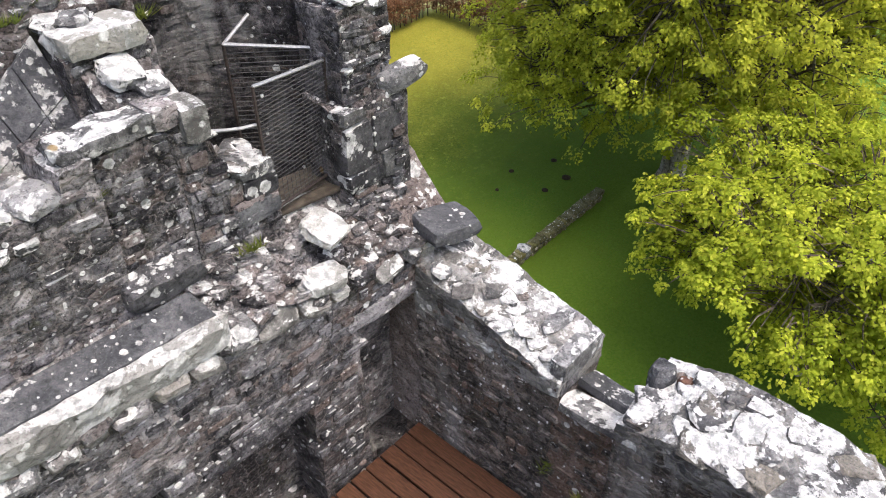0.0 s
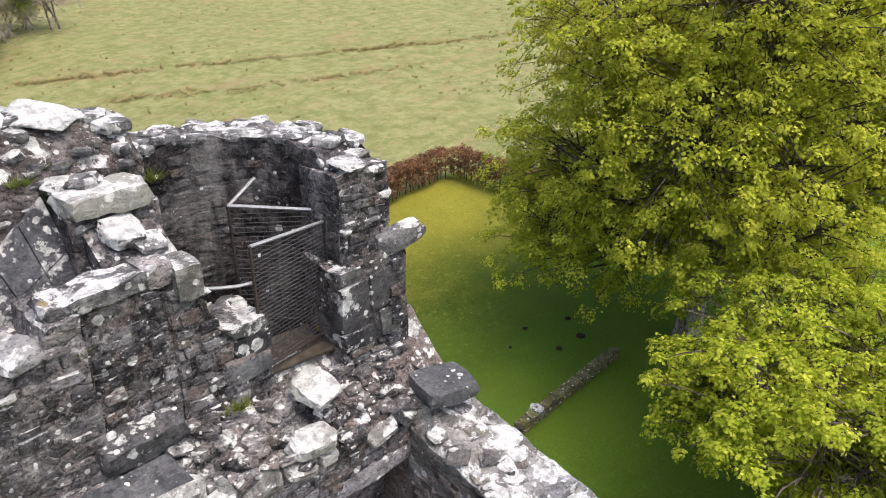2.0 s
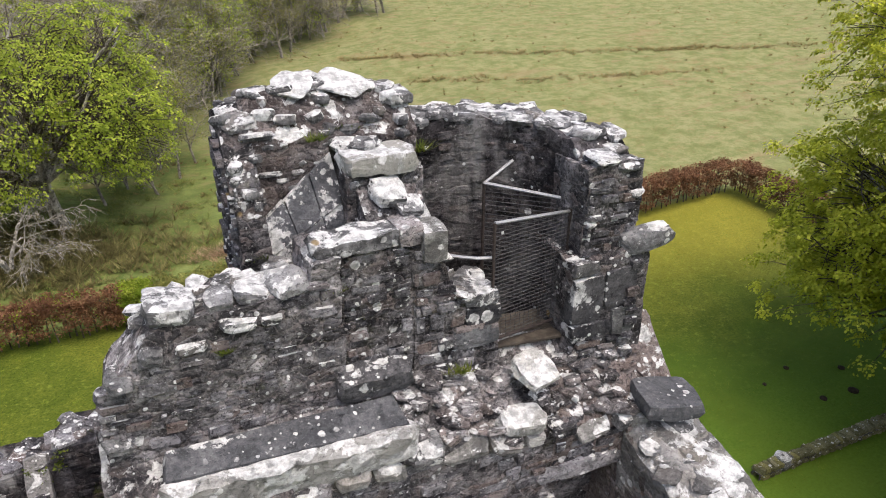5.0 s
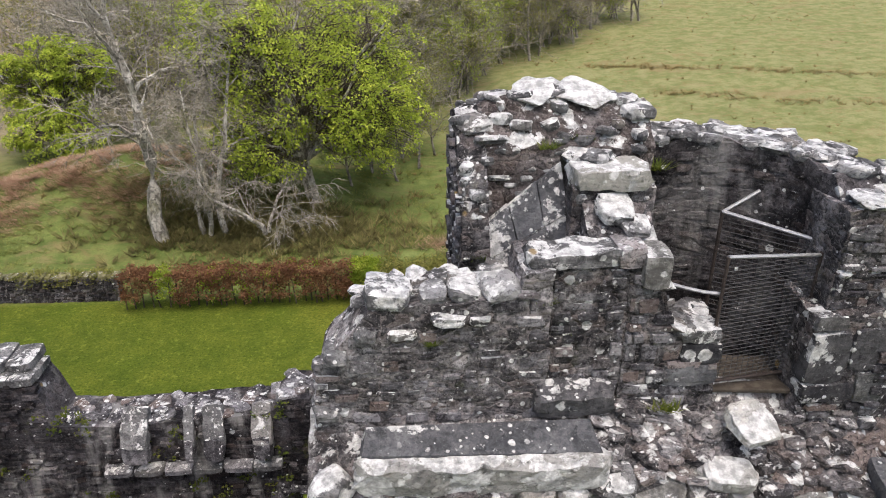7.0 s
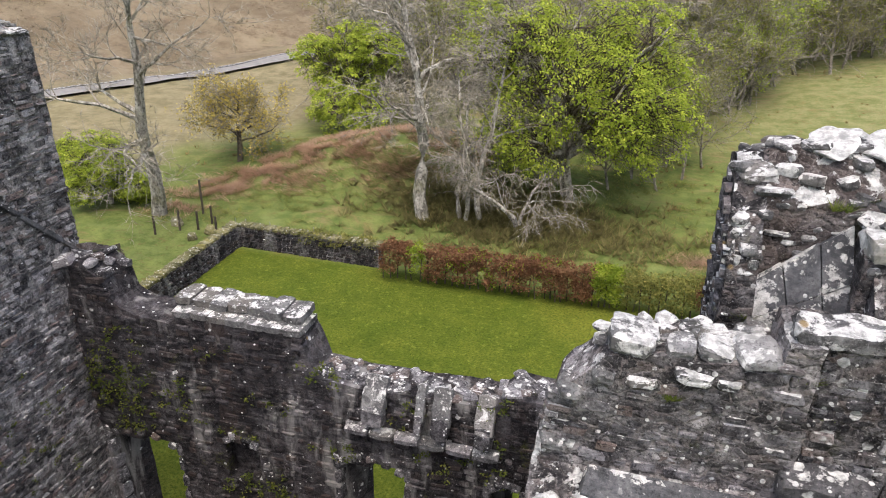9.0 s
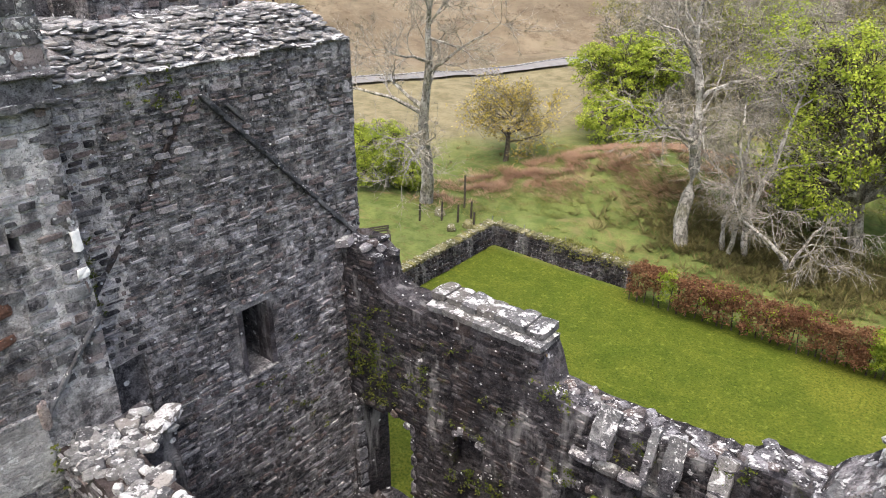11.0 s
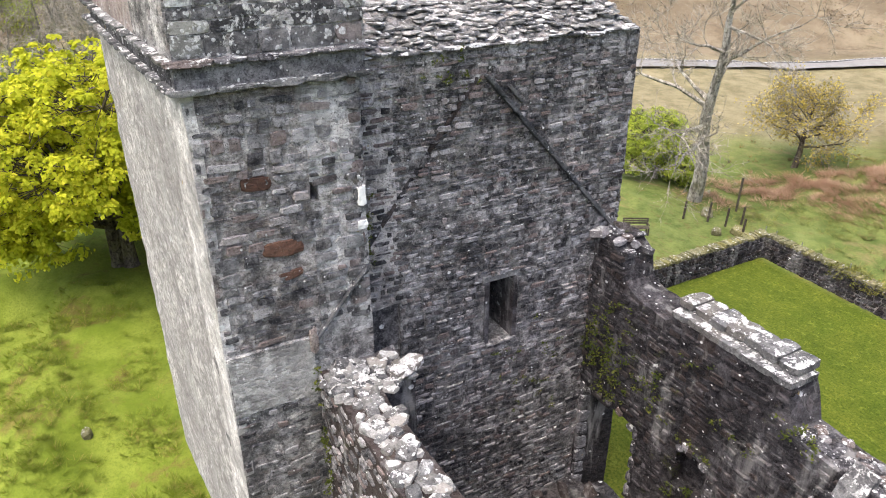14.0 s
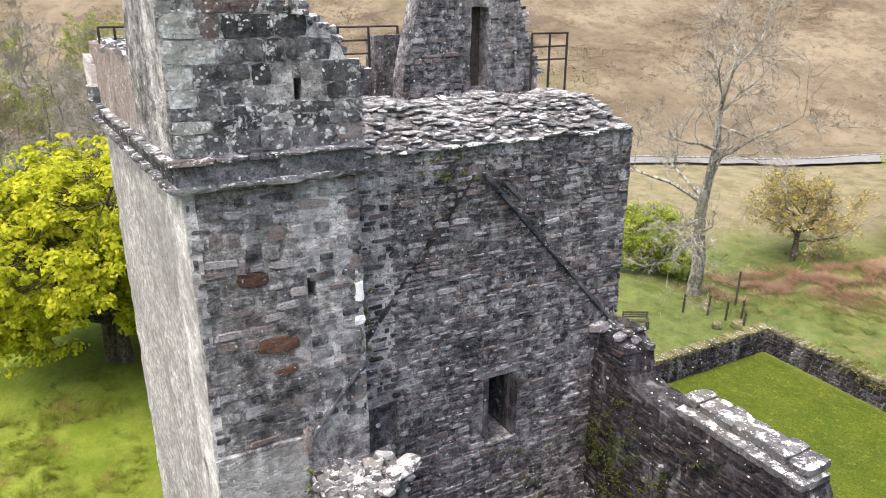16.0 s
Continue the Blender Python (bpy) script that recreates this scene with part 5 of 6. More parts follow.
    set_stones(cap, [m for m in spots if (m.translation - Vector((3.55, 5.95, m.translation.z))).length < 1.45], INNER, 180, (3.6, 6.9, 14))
    set_stones(cap, [m for m in spots if (m.translation - Vector((3.55, 5.95, m.translation.z))).length >= 1.45], STONE, 110, (5.2, 6.5, 14))
    # rim and heap
    spots = []
    for k in range(120):
        a = rng.uniform(-4, 150)
        rad = rng.uniform(1.2, 1.78)
        sz = rng.uniform(0.16, 0.34)
        spots.append(Matrix.LocRotScale((3.55 + rad * math.cos(radians(a)), 5.95 + rad * math.sin(radians(a)), rim(a) + 0.02), Euler((rng.gauss(0, 0.12), rng.gauss(0, 0.12), radians(a) + 1.57 + rng.gauss(0, 0.3))), (sz * 1.3, sz * 0.9, rng.uniform(0.06, 0.12))))
    spots += litter(rng, 1.08, 3.05, 6.4, 7.65, heap, (0.14, 0.34), (0.06, 0.12), 1.5, 0.13, lambda x, y: y > 6.75 or x < 1.36, 0.45)
    set_stones(cap, spots, TOPS, 260, (3, 6.8, 15), "r")
    spots = courses(rng, (1.04, 6.38, 0), X, -Y, 0.3, 12.5, 14.55, (0.08, 0.15), (0.14, 0.28), 0.16, (-0.02, 0.03), None, 0.03, 0.05, 0.35)
    spots += courses(rng, (1.3, 6.78, 0), X, -Y, 0.95, 13.9, 14.95, (0.08, 0.14), (0.12, 0.28), 0.16, (-0.01, 0.04), None, 0.03, 0.05, 0.4)
    spots += courses(rng, (2.15, 6.3, 0), X, -Y, 0.8, 13.4, 14.55, (0.08, 0.15), (0.14, 0.3), 0.16, (-0.02, 0.03), None, 0.03, 0.05, 0.35)
    set_stones(cap, spots, TOPS, 150, (2, 6.3, 14), "r")
    spots = []
    spots += courses(rng, (1.04, 7.7, 0), -Y, -X, 1.3, 9.0, 14.9, (0.08, 0.18), (0.14, 0.4), 0.2, (0.01, 0.05), lambda u, z: z < heap(1.1, 7.7 - u) - 0.08, 0.014, 0.04)
    spots += courses(rng, (4.46, 5.5, 0), X, -Y, 0.95, 12.0, 12.5, (0.08, 0.16), (0.14, 0.4), 0.18, (-0.01, 0.03), None, 0.008, 0.05)
    spots += courses(rng, (4.62, 5.62, 0), X, -Y, 0.72, 13.45, 14.5, (0.06, 0.15), (0.12, 0.4), 0.18, (-0.01, 0.04), None, 0.008, 0.06, 0.1)
    spots += courses(rng, (5.3, 5.9, 0), -Y, X, 0.5, 11.6, 13.45, (0.1, 0.2), (0.14, 0.4), 0.18, (0.0, 0.09), None, 0.014, 0.03)
    set_stones(cap, spots, STONE, 290, (2, 6.3, 14))
    dressed(cap, "white_block", (2.54, 6.45, 14.68), (0.78, 0.46, 0.21), (2, 0, 3), WHITE_CRUST, "large white lichen-covered block", 0.03, 0.06)
    slab(cap, "white_block", (2.55, 6.15, 14.42), (0.42, 0.36, 0.16), (24, 4, 6), TOPS, "", 5)
    slab(cap, "white_block", (2.72, 6.02, 14.3), (0.34, 0.3, 0.1), (20, 6, 0), TOPS, "", 6)
    slab(cap, "slate", (1.88, 7.22, 15.36), (0.5, 0.4, 0.05), (24, 8, -30), WHITE_CRUST, "broad white-edged slate", 3)
    slab(cap, "slate", (2.42, 7.22, 15.34), (0.6, 0.4, 0.05), (20, 10, -34), WHITE_CRUST, "broad white-edged slate", 8)
    slab(cap, "slate", (2.0, 7.35, 15.36), (0.5, 0.4, 0.08), (14, -6, 10), TOPS, "", 2)
    slab(cap, "slate", (1.24, 7.1, 15.1), (0.42, 0.4, 0.12), (20, -6, 10), TOPS, "", 9)
    slab(cap, "slate", (2.98, 7.15, 15.18), (0.4, 0.42, 0.16), (8, 4, 14), TOPS, "", 1)
    # leaning slates of the old valley
    low_a, low_b, high_a, high_b = Vector((1.25, 6.44, 14.12)), Vector((1.43, 6.36, 13.63)), Vector((2.1, 6.76, 14.72)), Vector((2.19, 6.42, 13.97))
    for k, (u0, u1) in enumerate(((0.0, 0.36), (0.36, 0.7), (0.7, 1.0))):
        for v0, v1 in ((0.0, 0.62), (0.62, 1.0)):
            def spot(u, v):
                u, v = u * 1.04 - 0.02, v * 1.06
                return low_a.lerp(high_a, u).lerp(low_b.lerp(high_b, u), v) + Vector((0, -0.012 * k - 0.012 * (v > 0.7), 0))
            plate(cap, "leaning_slate", (spot(u0, v1), spot(u1, v1), spot(u1, v0), spot(u0, v0)), 0.09, LEAN, "dark leaning slate with white lichen")
    # projecting stones of the right jamb
    slab(cap, "spout_stone", (5.42, 5.52, 13.66), (0.72, 0.28, 0.26), (0, -14, -14), TOPS, "projecting white-crusted spout stone", 2, "r")
    for x, z, sx, sz, m in ((4.62, 13.42, 0.34, 0.16, TOPS), (4.66, 13.02, 0.42, 0.6, SPOTTED), (5.1, 13.1, 0.44, 0.5, SPOTTED), (4.75, 12.6, 0.58, 0.22, SPOTTED), (5.2, 12.64, 0.36, 0.36, COPE)):
        dressed(cap, "jamb_stone", (x, 5.58, z), (sx, 0.26, sz), (rng.gauss(0, 2), rng.gauss(0, 2), rng.gauss(0, 2)), m, "", 0.02)
    for x, z, w, k in ((4.78, 14.3, 0.34, 3), (5.1, 14.52, 0.5, 6), (4.85, 14.62, 0.4, 8), (5.28, 14.2, 0.3, 2), (4.74, 13.9, 0.28, 5)):
        slab(cap, "slate", (x, 5.72, z), (w, 0.36, 0.09), (6, 0, rng.gauss(0, 8)), TOPS, "", k, "r")
    for k in range(4):
        box("floor_board", (4.1, 5.75 + k * 0.18, 12.5 - 0.01 * k), (1.1, 0.165, 0.05), TIMBER, cap, (0, 0, rng.gauss(-6, 1)))

    gate = thing("gate", "galvanised wire-mesh gate standing ajar in the turret doorway", "gate")
    lo, hi = Vector((3.54, 5.66, 12.62)), Vector((4.614, 5.883, 14.02))
    side = (Vector((hi.x, hi.y, 0)) - Vector((lo.x, lo.y, 0)))
    def at(u, z):
        return Vector((lo.x, lo.y, 0)) + side * u + Z * z
    rod("frame_bar", at(0, 14.088), at(1, 13.974), 0.02, STEEL, gate)
    rod("frame_bar", at(0, 12.66), at(1, 12.6), 0.02, IRON, gate)
    rod("frame_bar", at(0, 12.66), at(0, 14.088), 0.02, IRON, gate)
    rod("frame_bar", at(1, 12.5), at(1, 14.0), 0.025, IRON, gate)
    mesh = ([], [])
    for k in range(1, 30):
        z = 12.64 + 1.38 * k / 30
        tube(mesh, [at(0, z), at(1, z)], [0.0038, 0.0038], 4)
    for k in range(1, 16):
        tube(mesh, [at(k / 16, 12.64), at(k / 16, 14.04)], [0.0035, 0.0035], 4)
    mesh_object("wire_mesh", *mesh, WIRE, gate)
    bm = bmesh.new()
    bmesh.ops.create_cube(bm, size=1, matrix=Matrix.LocRotScale(at(0.1, 13.95), None, (0.03, 0.012, 0.03)))
    part("tag", bm, TOPS, gate, "small white tag")
    grille = thing("grille", "wire-mesh grille with steel bars inside the turret", "grille")
    g0, g1 = Vector((3.934, 6.71, 0)), Vector((4.678, 6.061, 0))
    def gat(u, z):
        return g0.lerp(g1, u) + Z * z
    rod("bar", gat(0, 14.127), gat(1, 14.04), 0.022, STEEL, grille)
    rod("bar", gat(0, 14.12), Vector((4.332, 6.753, 14.343)), 0.02, STEEL, grille)
    rod("bar", gat(0, 12.5), gat(0, 14.12), 0.022, IRON, grille)
    rod("bar", gat(1, 12.5), gat(1, 14.1), 0.022, IRON, grille)
    mesh = ([], [])
    for k in range(1, 26):
        z = 12.6 + 1.48 * k / 26
        tube(mesh, [gat(0, z), gat(1, z)], [0.005, 0.005], 4)
    mesh_object("wire_mesh", *mesh, WIRE, grille)
    hand = thing("handrail", "bent galvanised steel handrail", "handrail")
    s = ([], [])
    pts = [Vector((2.94, 5.81, 13.818)), Vector((3.08, 5.785, 13.75)), Vector((3.22, 5.758, 13.715)), Vector((3.38, 5.725, 13.685)), Vector((3.539, 5.695, 13.675))]
    tube(s, pts, [0.018] * 5, 6)
    mesh_object("rail", *s, STEEL, hand)


build_tower()
build_hall()
build_parapet()
build_turret()
# ---- trees ----
def leaves(rng, centres, per, radius, size, flat=0.7):
    """Small leaf quads round the centres, as verts and faces."""
    g = np.random.RandomState(rng.randrange(10**6))
    c = np.repeat(np.array(centres, float), per, 0)
    n = len(c)
    off = g.normal(size=(n, 3))
    off *= (radius * g.rand(n, 1) ** 0.5) / (np.linalg.norm(off, axis=1, keepdims=True) + 1e-6)
    off[:, 2] *= flat
    p = c + off
    up = g.normal(size=(n, 3)) * 0.6 + (0, 0, 0.8)
    a = np.cross(up, g.normal(size=(n, 3)))
    a /= np.linalg.norm(a, axis=1, keepdims=True) + 1e-6
    b = np.cross(up, a)
    b /= np.linalg.norm(b, axis=1, keepdims=True) + 1e-6
    s = size * (0.6 + 0.8 * g.rand(n, 1))
    v = np.stack([p - a * s, p - b * s * 0.6, p + a * s, p + b * s * 0.6], 1).reshape(-1, 3)
    return v.tolist(), [(4 * k, 4 * k + 1, 4 * k + 2, 4 * k + 3) for k in range(n)]


def rosettes(rng, centres, axes, per, radius, size):
    """Domes of drooping leaves, one at each centre, opening along its axis; as verts and faces."""
    g = np.random.RandomState(rng.randrange(10**6))
    c, ax = np.repeat(np.array(centres, float), per, 0), np.repeat(np.array(axes, float), per, 0)
    n = len(c)
    unit = lambda v: v / (np.linalg.norm(v, axis=1, keepdims=True) + 1e-6)
    wide = np.repeat(0.6 + 0.8 * g.rand(len(centres), 1), per, 0)
    d = unit(unit(g.normal(size=(n, 3))) + ax * 0.95)
    p = c + d * (radius * wide * (0.45 + 0.55 * g.rand(n, 1))) * (1, 1, 0.75)
    face = unit(d * 0.8 + g.normal(size=(n, 3)) * 0.35 + (0, 0, 0.45))
    a = d - np.array((0, 0, 0.8)) + g.normal(size=(n, 3)) * 0.4
    a = unit(a - face * np.sum(a * face, 1, keepdims=True))
    b = np.cross(face, a)
    s = size * (0.6 + 0.8 * g.rand(n, 1))
    v = np.stack([p - a * s, p - b * s * 0.72 + a * s * 0.15, p + a * s, p + b * s * 0.72 + a * s * 0.15], 1).reshape(-1, 3)
    return v.tolist(), [(4 * k, 4 * k + 1, 4 * k + 2, 4 * k + 3) for k in range(n)]


def leafy_tree(name, label, x, y, height, crown, leaf, seed, bark=BARK_DARK, per=40, size=0.13, clumps=1500, low=0.18, stems=1, lobes=9, group="", gap=-0.28, tuft_size=0.4, apart=0.42):
    """A broadleaf tree: trunk, limbs to each lobe of the crown, branches and twigs, and leaf tufts with gaps. crown: (rx, ry, rz)."""
    rng = random.Random(seed)
    base = Vector((x, y, ground_z(x, y) - 0.2))
    tree = thing(name, label, "tree", group)
    rx, ry, rz = crown
    mid = base + Vector((0, 0, height - rz))
    lobe = []
    for k in range(lobes):
        a = 6.283 * k / lobes + rng.uniform(-0.3, 0.3)
        h = rng.uniform(-0.55, 0.6)
        w = math.sqrt(max(0.1, 1 - h * h)) * 0.62
        lobe.append((mid + Vector((rx * w * math.cos(a), ry * w * math.sin(a), rz * h)), rng.uniform(0.34, 0.5)))
    lobe.append((mid + Vector((0, 0, rz * 0.5)), 0.5))
    lobe.append((mid, 0.6))
    centres, axes, mine = [], [], {}
    taken = set()
    for _ in range(clumps * 30):
        if len(centres) >= clumps:
            break
        k = rng.randrange(len(lobe))
        c, f = lobe[k]
        d = Vector((rng.gauss(0, 1), rng.gauss(0, 1), rng.gauss(0, 1))).normalized()
        r = f * rng.uniform(0.5, 1.1)
        p = c + Vector((d.x * rx * r, d.y * ry * r, d.z * rz * r * 0.85))
        cell = tuple(int(v // apart) for v in p)
        if p.z < base.z + height * low or noise.noise(p * 0.55) < gap or cell in taken:
            continue
        taken.add(cell)
        out = ((p - mid).normalized() * 0.6 + Vector((0, 0, 0.8))).normalized()
        mine.setdefault(k, []).append(p)
        centres.append(p)
        axes.append(out)
    wood, twig = ([], []), ([], [])
    thick = height * 0.028
    for k in range(stems):
        foot = base + Vector((0.5 * k, 0.6 * k, 0))
        fork = foot + Vector((rng.gauss(0, 0.3), rng.gauss(0, 0.3), height * rng.uniform(0.17, 0.24)))
        tube(wood, [foot, foot.lerp(fork, 0.15), foot.lerp(fork, 0.6), fork], [thick * 1.5, thick * 1.1, thick * 0.95, thick * 0.9], 9)
        for j, (c, f) in enumerate(lobe):
            if j % stems != k:
                continue
            pts = []
            for u in (0, 0.2, 0.4, 0.6, 0.8, 1.0, 1.18):
                q = fork.lerp(c, u)
                q.z += (c.z - fork.z) * 0.25 * math.sin(min(u, 1) * 3.14) * 0.6
                pts.append(q + Vector((rng.gauss(0, 0.22), rng.gauss(0, 0.22), rng.gauss(0, 0.15))) * (u > 0))
            rad = [thick * 0.55 * (1 - 0.72 * n / 6) for n in range(7)]
            tube(wood, pts, rad, 6)
            ends = mine.get(j, [])
            rng.shuffle(ends)
            for end in ends[:26]:
                n = rng.randint(2, 6)
                s0 = pts[n]
                m1 = s0.lerp(end, 0.45) + Vector((rng.gauss(0, 0.18), rng.gauss(0, 0.18), rng.uniform(0, 0.3)))
                tube(twig, [s0, m1, end], [rad[n] * 0.42, rad[n] * 0.28, 0.01], 4)
            for end in ends[26:110]:
                n = rng.randint(3, 6)
                s0 = pts[n].lerp(end, 0.55)
                tube(twig, [s0, s0.lerp(end, 0.5) + Vector((rng.gauss(0, 0.1), rng.gauss(0, 0.1), 0.08)), end], [0.03, 0.02, 0.008], 3)
    mesh_object("trunk", *wood, bark, tree)
    mesh_object("branchwork", *twig, BARK_DARK, tree)
    v, f = rosettes(rng, centres, axes, per, tuft_size, size)
    tagged(mesh_object("crown", v, f, leaf, tree), "crown of fresh leaf clumps")
    return tree


def limb(rng, store, p, d, length, r0, r1, segs, sides, wiggle, pull):
    """One tapered limb; returns its points and directions."""
    pts, dirs, rad = [p.copy()], [d.copy()], [r0]
    for k in range(segs):
        d = (d + Vector((rng.gauss(0, wiggle), rng.gauss(0, wiggle), rng.gauss(0, wiggle) + pull))).normalized()
        p = p + d * (length / segs)
        pts.append(p.copy())
        dirs.append(d.copy())
        rad.append(r0 + (r1 - r0) * (k + 1) / segs)
    tube(store, pts, rad, sides)
    return pts, dirs, rad


def off_side(rng, d, spread):
    side = d.orthogonal().normalized()
    side.rotate(Matrix.Rotation(rng.uniform(0, 6.283), 3, d))
    return (d + side * spread).normalized()


def bare_tree(name, label, x, y, height, seed, lean=(0, 0), bark=BARK_GREY, leaf=None, stems=1, limbs=(11, 7, 6), thick=0.02, reach=0.42, first=0.28, spread=1.1, droop=0.0, twigs=3, fine=1.0, per=5, wild=0.1, group=""):
    """A leafless tree: trunk, limbs, branches and twigs, each thinner than the last. limbs: counts at each level."""
    rng = random.Random(seed)
    tree = thing(name, label, "tree", group)
    base = Vector((x, y, ground_z(x, y) - 0.15))
    wood, small, tips = ([], []), ([], []), []
    for k in range(stems):
        d = Vector((lean[0] + rng.gauss(0, 0.14) * (k > 0), lean[1] + rng.gauss(0, 0.1), 1)).normalized()
        p = base + Vector((rng.gauss(0, 0.6), rng.gauss(0, 0.3), 0)) * (k > 0)
        tall = height * rng.uniform(0.75, 1.0) if k else height
        tp, td, tr = limb(rng, wood, p, d, tall, tall * thick, tall * thick * 0.14, 11, 8, wild, 0.05)
        for i in range(limbs[0]):
            u = first + (1 - first) * (i + rng.random()) / limbs[0]
            n = min(10, int(u * 11))
            q = tp[n].lerp(tp[n + 1], u * 11 - n)
            ln = tall * reach * (1.15 - 0.75 * u) * rng.uniform(0.7, 1.2)
            lp, ld, lr = limb(rng, wood, q, off_side(rng, td[n], spread * rng.uniform(0.7, 1.2)), ln, tr[n] * 0.5, 0.012 * fine, 7, 5, 0.22, 0.05 - droop * 0.1)
            for j in range(limbs[1]):
                m = rng.randint(1, 7)
                bp, bd, br = limb(rng, small, lp[m], off_side(rng, ld[m], rng.uniform(0.6, 1.3)), ln * rng.uniform(0.25, 0.5), max(0.012 * fine, lr[m] * 0.5), 0.008 * fine, 4, 4, 0.26, 0.03 - droop * 0.22)
                for _ in range(limbs[2]):
                    w = rng.randint(1, 4)
                    zp, zd, zr = limb(rng, small, bp[w], off_side(rng, bd[w], rng.uniform(0.5, 1.2)), ln * rng.uniform(0.12, 0.26), 0.011 * fine, 0.005 * fine, 3, 3, 0.3, 0.02 - droop * 0.3)
                    tips.append((zp[-1], zd[-1]))
                    tips.append((zp[1], zd[1]))
    mesh_object("trunk", *wood, bark, tree)
    v, f = small
    for p, d in tips:
        for _ in range(twigs):
            q = (d + Vector((rng.gauss(0, 0.7), rng.gauss(0, 0.7), rng.gauss(-droop, 0.5)))).normalized() * rng.uniform(0.2, 0.7) * (1 + droop * 0.5)
            s = q.orthogonal().normalized() * 0.008 * fine
            n = len(v)
            v += [p - s, p + s, p + q + s * 0.3, p + q - s * 0.3]
            f.append((n, n + 1, n + 2, n + 3))
    tagged(mesh_object("crown", v, f, TWIG, tree), "bare crown of fine grey twigs")
    if leaf:
        pts = [p for p, d in tips if rng.random() < 0.7]
        v, f = leaves(rng, pts, per, 0.5, 0.085)
        tagged(mesh_object("foliage", v, f, leaf, tree), "thin veil of young leaves")
    return tree


def build_trees():
    leafy_tree("sycamore_tree", "large sycamore in fresh lime-green spring leaf", 27.5, 10.8, 19.5, (9.1, 9.1, 9.4), LEAF_LIME, 21, BARK_GREY, per=62, size=0.062, clumps=6400, low=0.15, lobes=28, gap=-0.16, tuft_size=0.5, apart=0.4)
    leafy_tree("sycamore_tree", "small bright lime-green sycamore beside the castle", 19.4, 2.0, 8.8, (6.2, 6.2, 4.4), LEAF_SPRAY, 22, BARK_GREY, per=60, size=0.056, clumps=2600, low=0.1, lobes=18, gap=-0.14, tuft_size=0.4, apart=0.34)
    leafy_tree("field_maple_tree", "golden-green spreading tree on the lawn", -38.2, 0.7, 12.6, (7.4, 7.4, 6.0), LEAF_GOLD, 23, per=48, size=0.11, clumps=2200, low=0.1, stems=2, lobes=16, gap=-0.12, tuft_size=0.5, apart=0.44)
    leafy_tree("hawthorn_tree", "bright green tree behind bare birches", -4.8, 42.8, 14.0, (7.4, 5.2, 6.9), LEAF_GREEN, 24, BARK_GREY, 24, 0.075, 2000, 0.06, lobes=22, gap=-0.02, tuft_size=0.6, apart=0.5)
    leafy_tree("holly_tree", "dense green tree beyond the bracken mound", -25.6, 56.0, 9.5, (4.8, 4.4, 5.2), LEAF_GREEN, 25, BARK_GREY, 34, 0.09, 1000, 0.02, gap=-0.2, tuft_size=0.55)
    leafy_tree("willow_bush", "round yellow-green willow bush by the path", -33.6, 35.0, 5.2, (3.3, 2.8, 2.8), LEAF_GREEN, 26, BARK_GREY, 34, 0.055, 1300, 0.02, 4, gap=-0.3, tuft_size=0.34, apart=0.24)
    bare_tree("birch_tree", "leaning bare birch with pale lichened bark", -12.8, 37.6, 17.0, 31, (-0.26, 0.0), limbs=(14, 7, 6), thick=0.025, reach=0.44, first=0.28, droop=0.12, wild=0.17, fine=1.9)
    bare_tree("birch_tree", "bare multi-stemmed tree hung with grey lichen", -9.4, 38.3, 12.5, 32, (0.0, 0), stems=3, limbs=(9, 7, 5), thick=0.016, reach=0.38, first=0.2, droop=0.4, twigs=3, fine=1.6, wild=0.15)
    bare_tree("birch_tree", "low bare tree with drooping pale branches", -7.2, 38.2, 6.2, 33, (0.3, 0), stems=2, limbs=(7, 6, 5), thick=0.026, reach=0.6, first=0.1, spread=1.5, droop=0.6, twigs=2, fine=1.6, wild=0.2)
    bare_tree("ash_tree", "tall bare grey ash by the yard wall", -29.6, 34.6, 16.4, 37, (0.07, 0.12), stems=1, limbs=(13, 9, 7), thick=0.03, reach=0.52, first=0.26, spread=2.0, wild=0.1, fine=1.25, twigs=5)
    bare_tree("oak_tree", "small spreading oak with golden buds", -29.6, 44.2, 5.0, 35, (0.05, 0), BARK_DARK, LEAF_BUD, 1, (16, 9, 7), 0.05, 1.05, 0.3, 2.4, 0.1, 3, 1.3, 7)
    # woods: three kinds, repeated
    kinds = [bare_tree("woodland_tree", "bare grey woodland tree on the slope", 2.0, 64.0, 12.0, 41, stems=2, bark=WOOD_BARK, limbs=(9, 6, 4), thick=0.012, reach=0.42, first=0.12, twigs=2, fine=2.0, wild=0.15, group="woodland on the slope"),
             bare_tree("woodland_tree", "woodland tree with a thin olive veil of leaves", 8.0, 72.0, 10.5, 42, bark=WOOD_BARK, leaf=LEAF_OLIVE, limbs=(10, 6, 4), thick=0.014, reach=0.45, first=0.1, twigs=2, fine=1.9, per=7, wild=0.15, group="woodland on the slope"),
             bare_tree("woodland_tree", "woodland tree with young green leaves", 1.0, 57.0, 9.5, 43, bark=WOOD_BARK, leaf=LEAF_GREEN, stems=2, limbs=(9, 6, 4), thick=0.012, reach=0.42, first=0.08, twigs=2, fine=1.8, per=7, wild=0.15, group="woodland on the slope")]
    homes = [(2.0, 64.0), (8.0, 72.0), (1.0, 57.0)]
    rng = random.Random(44)
    places = []
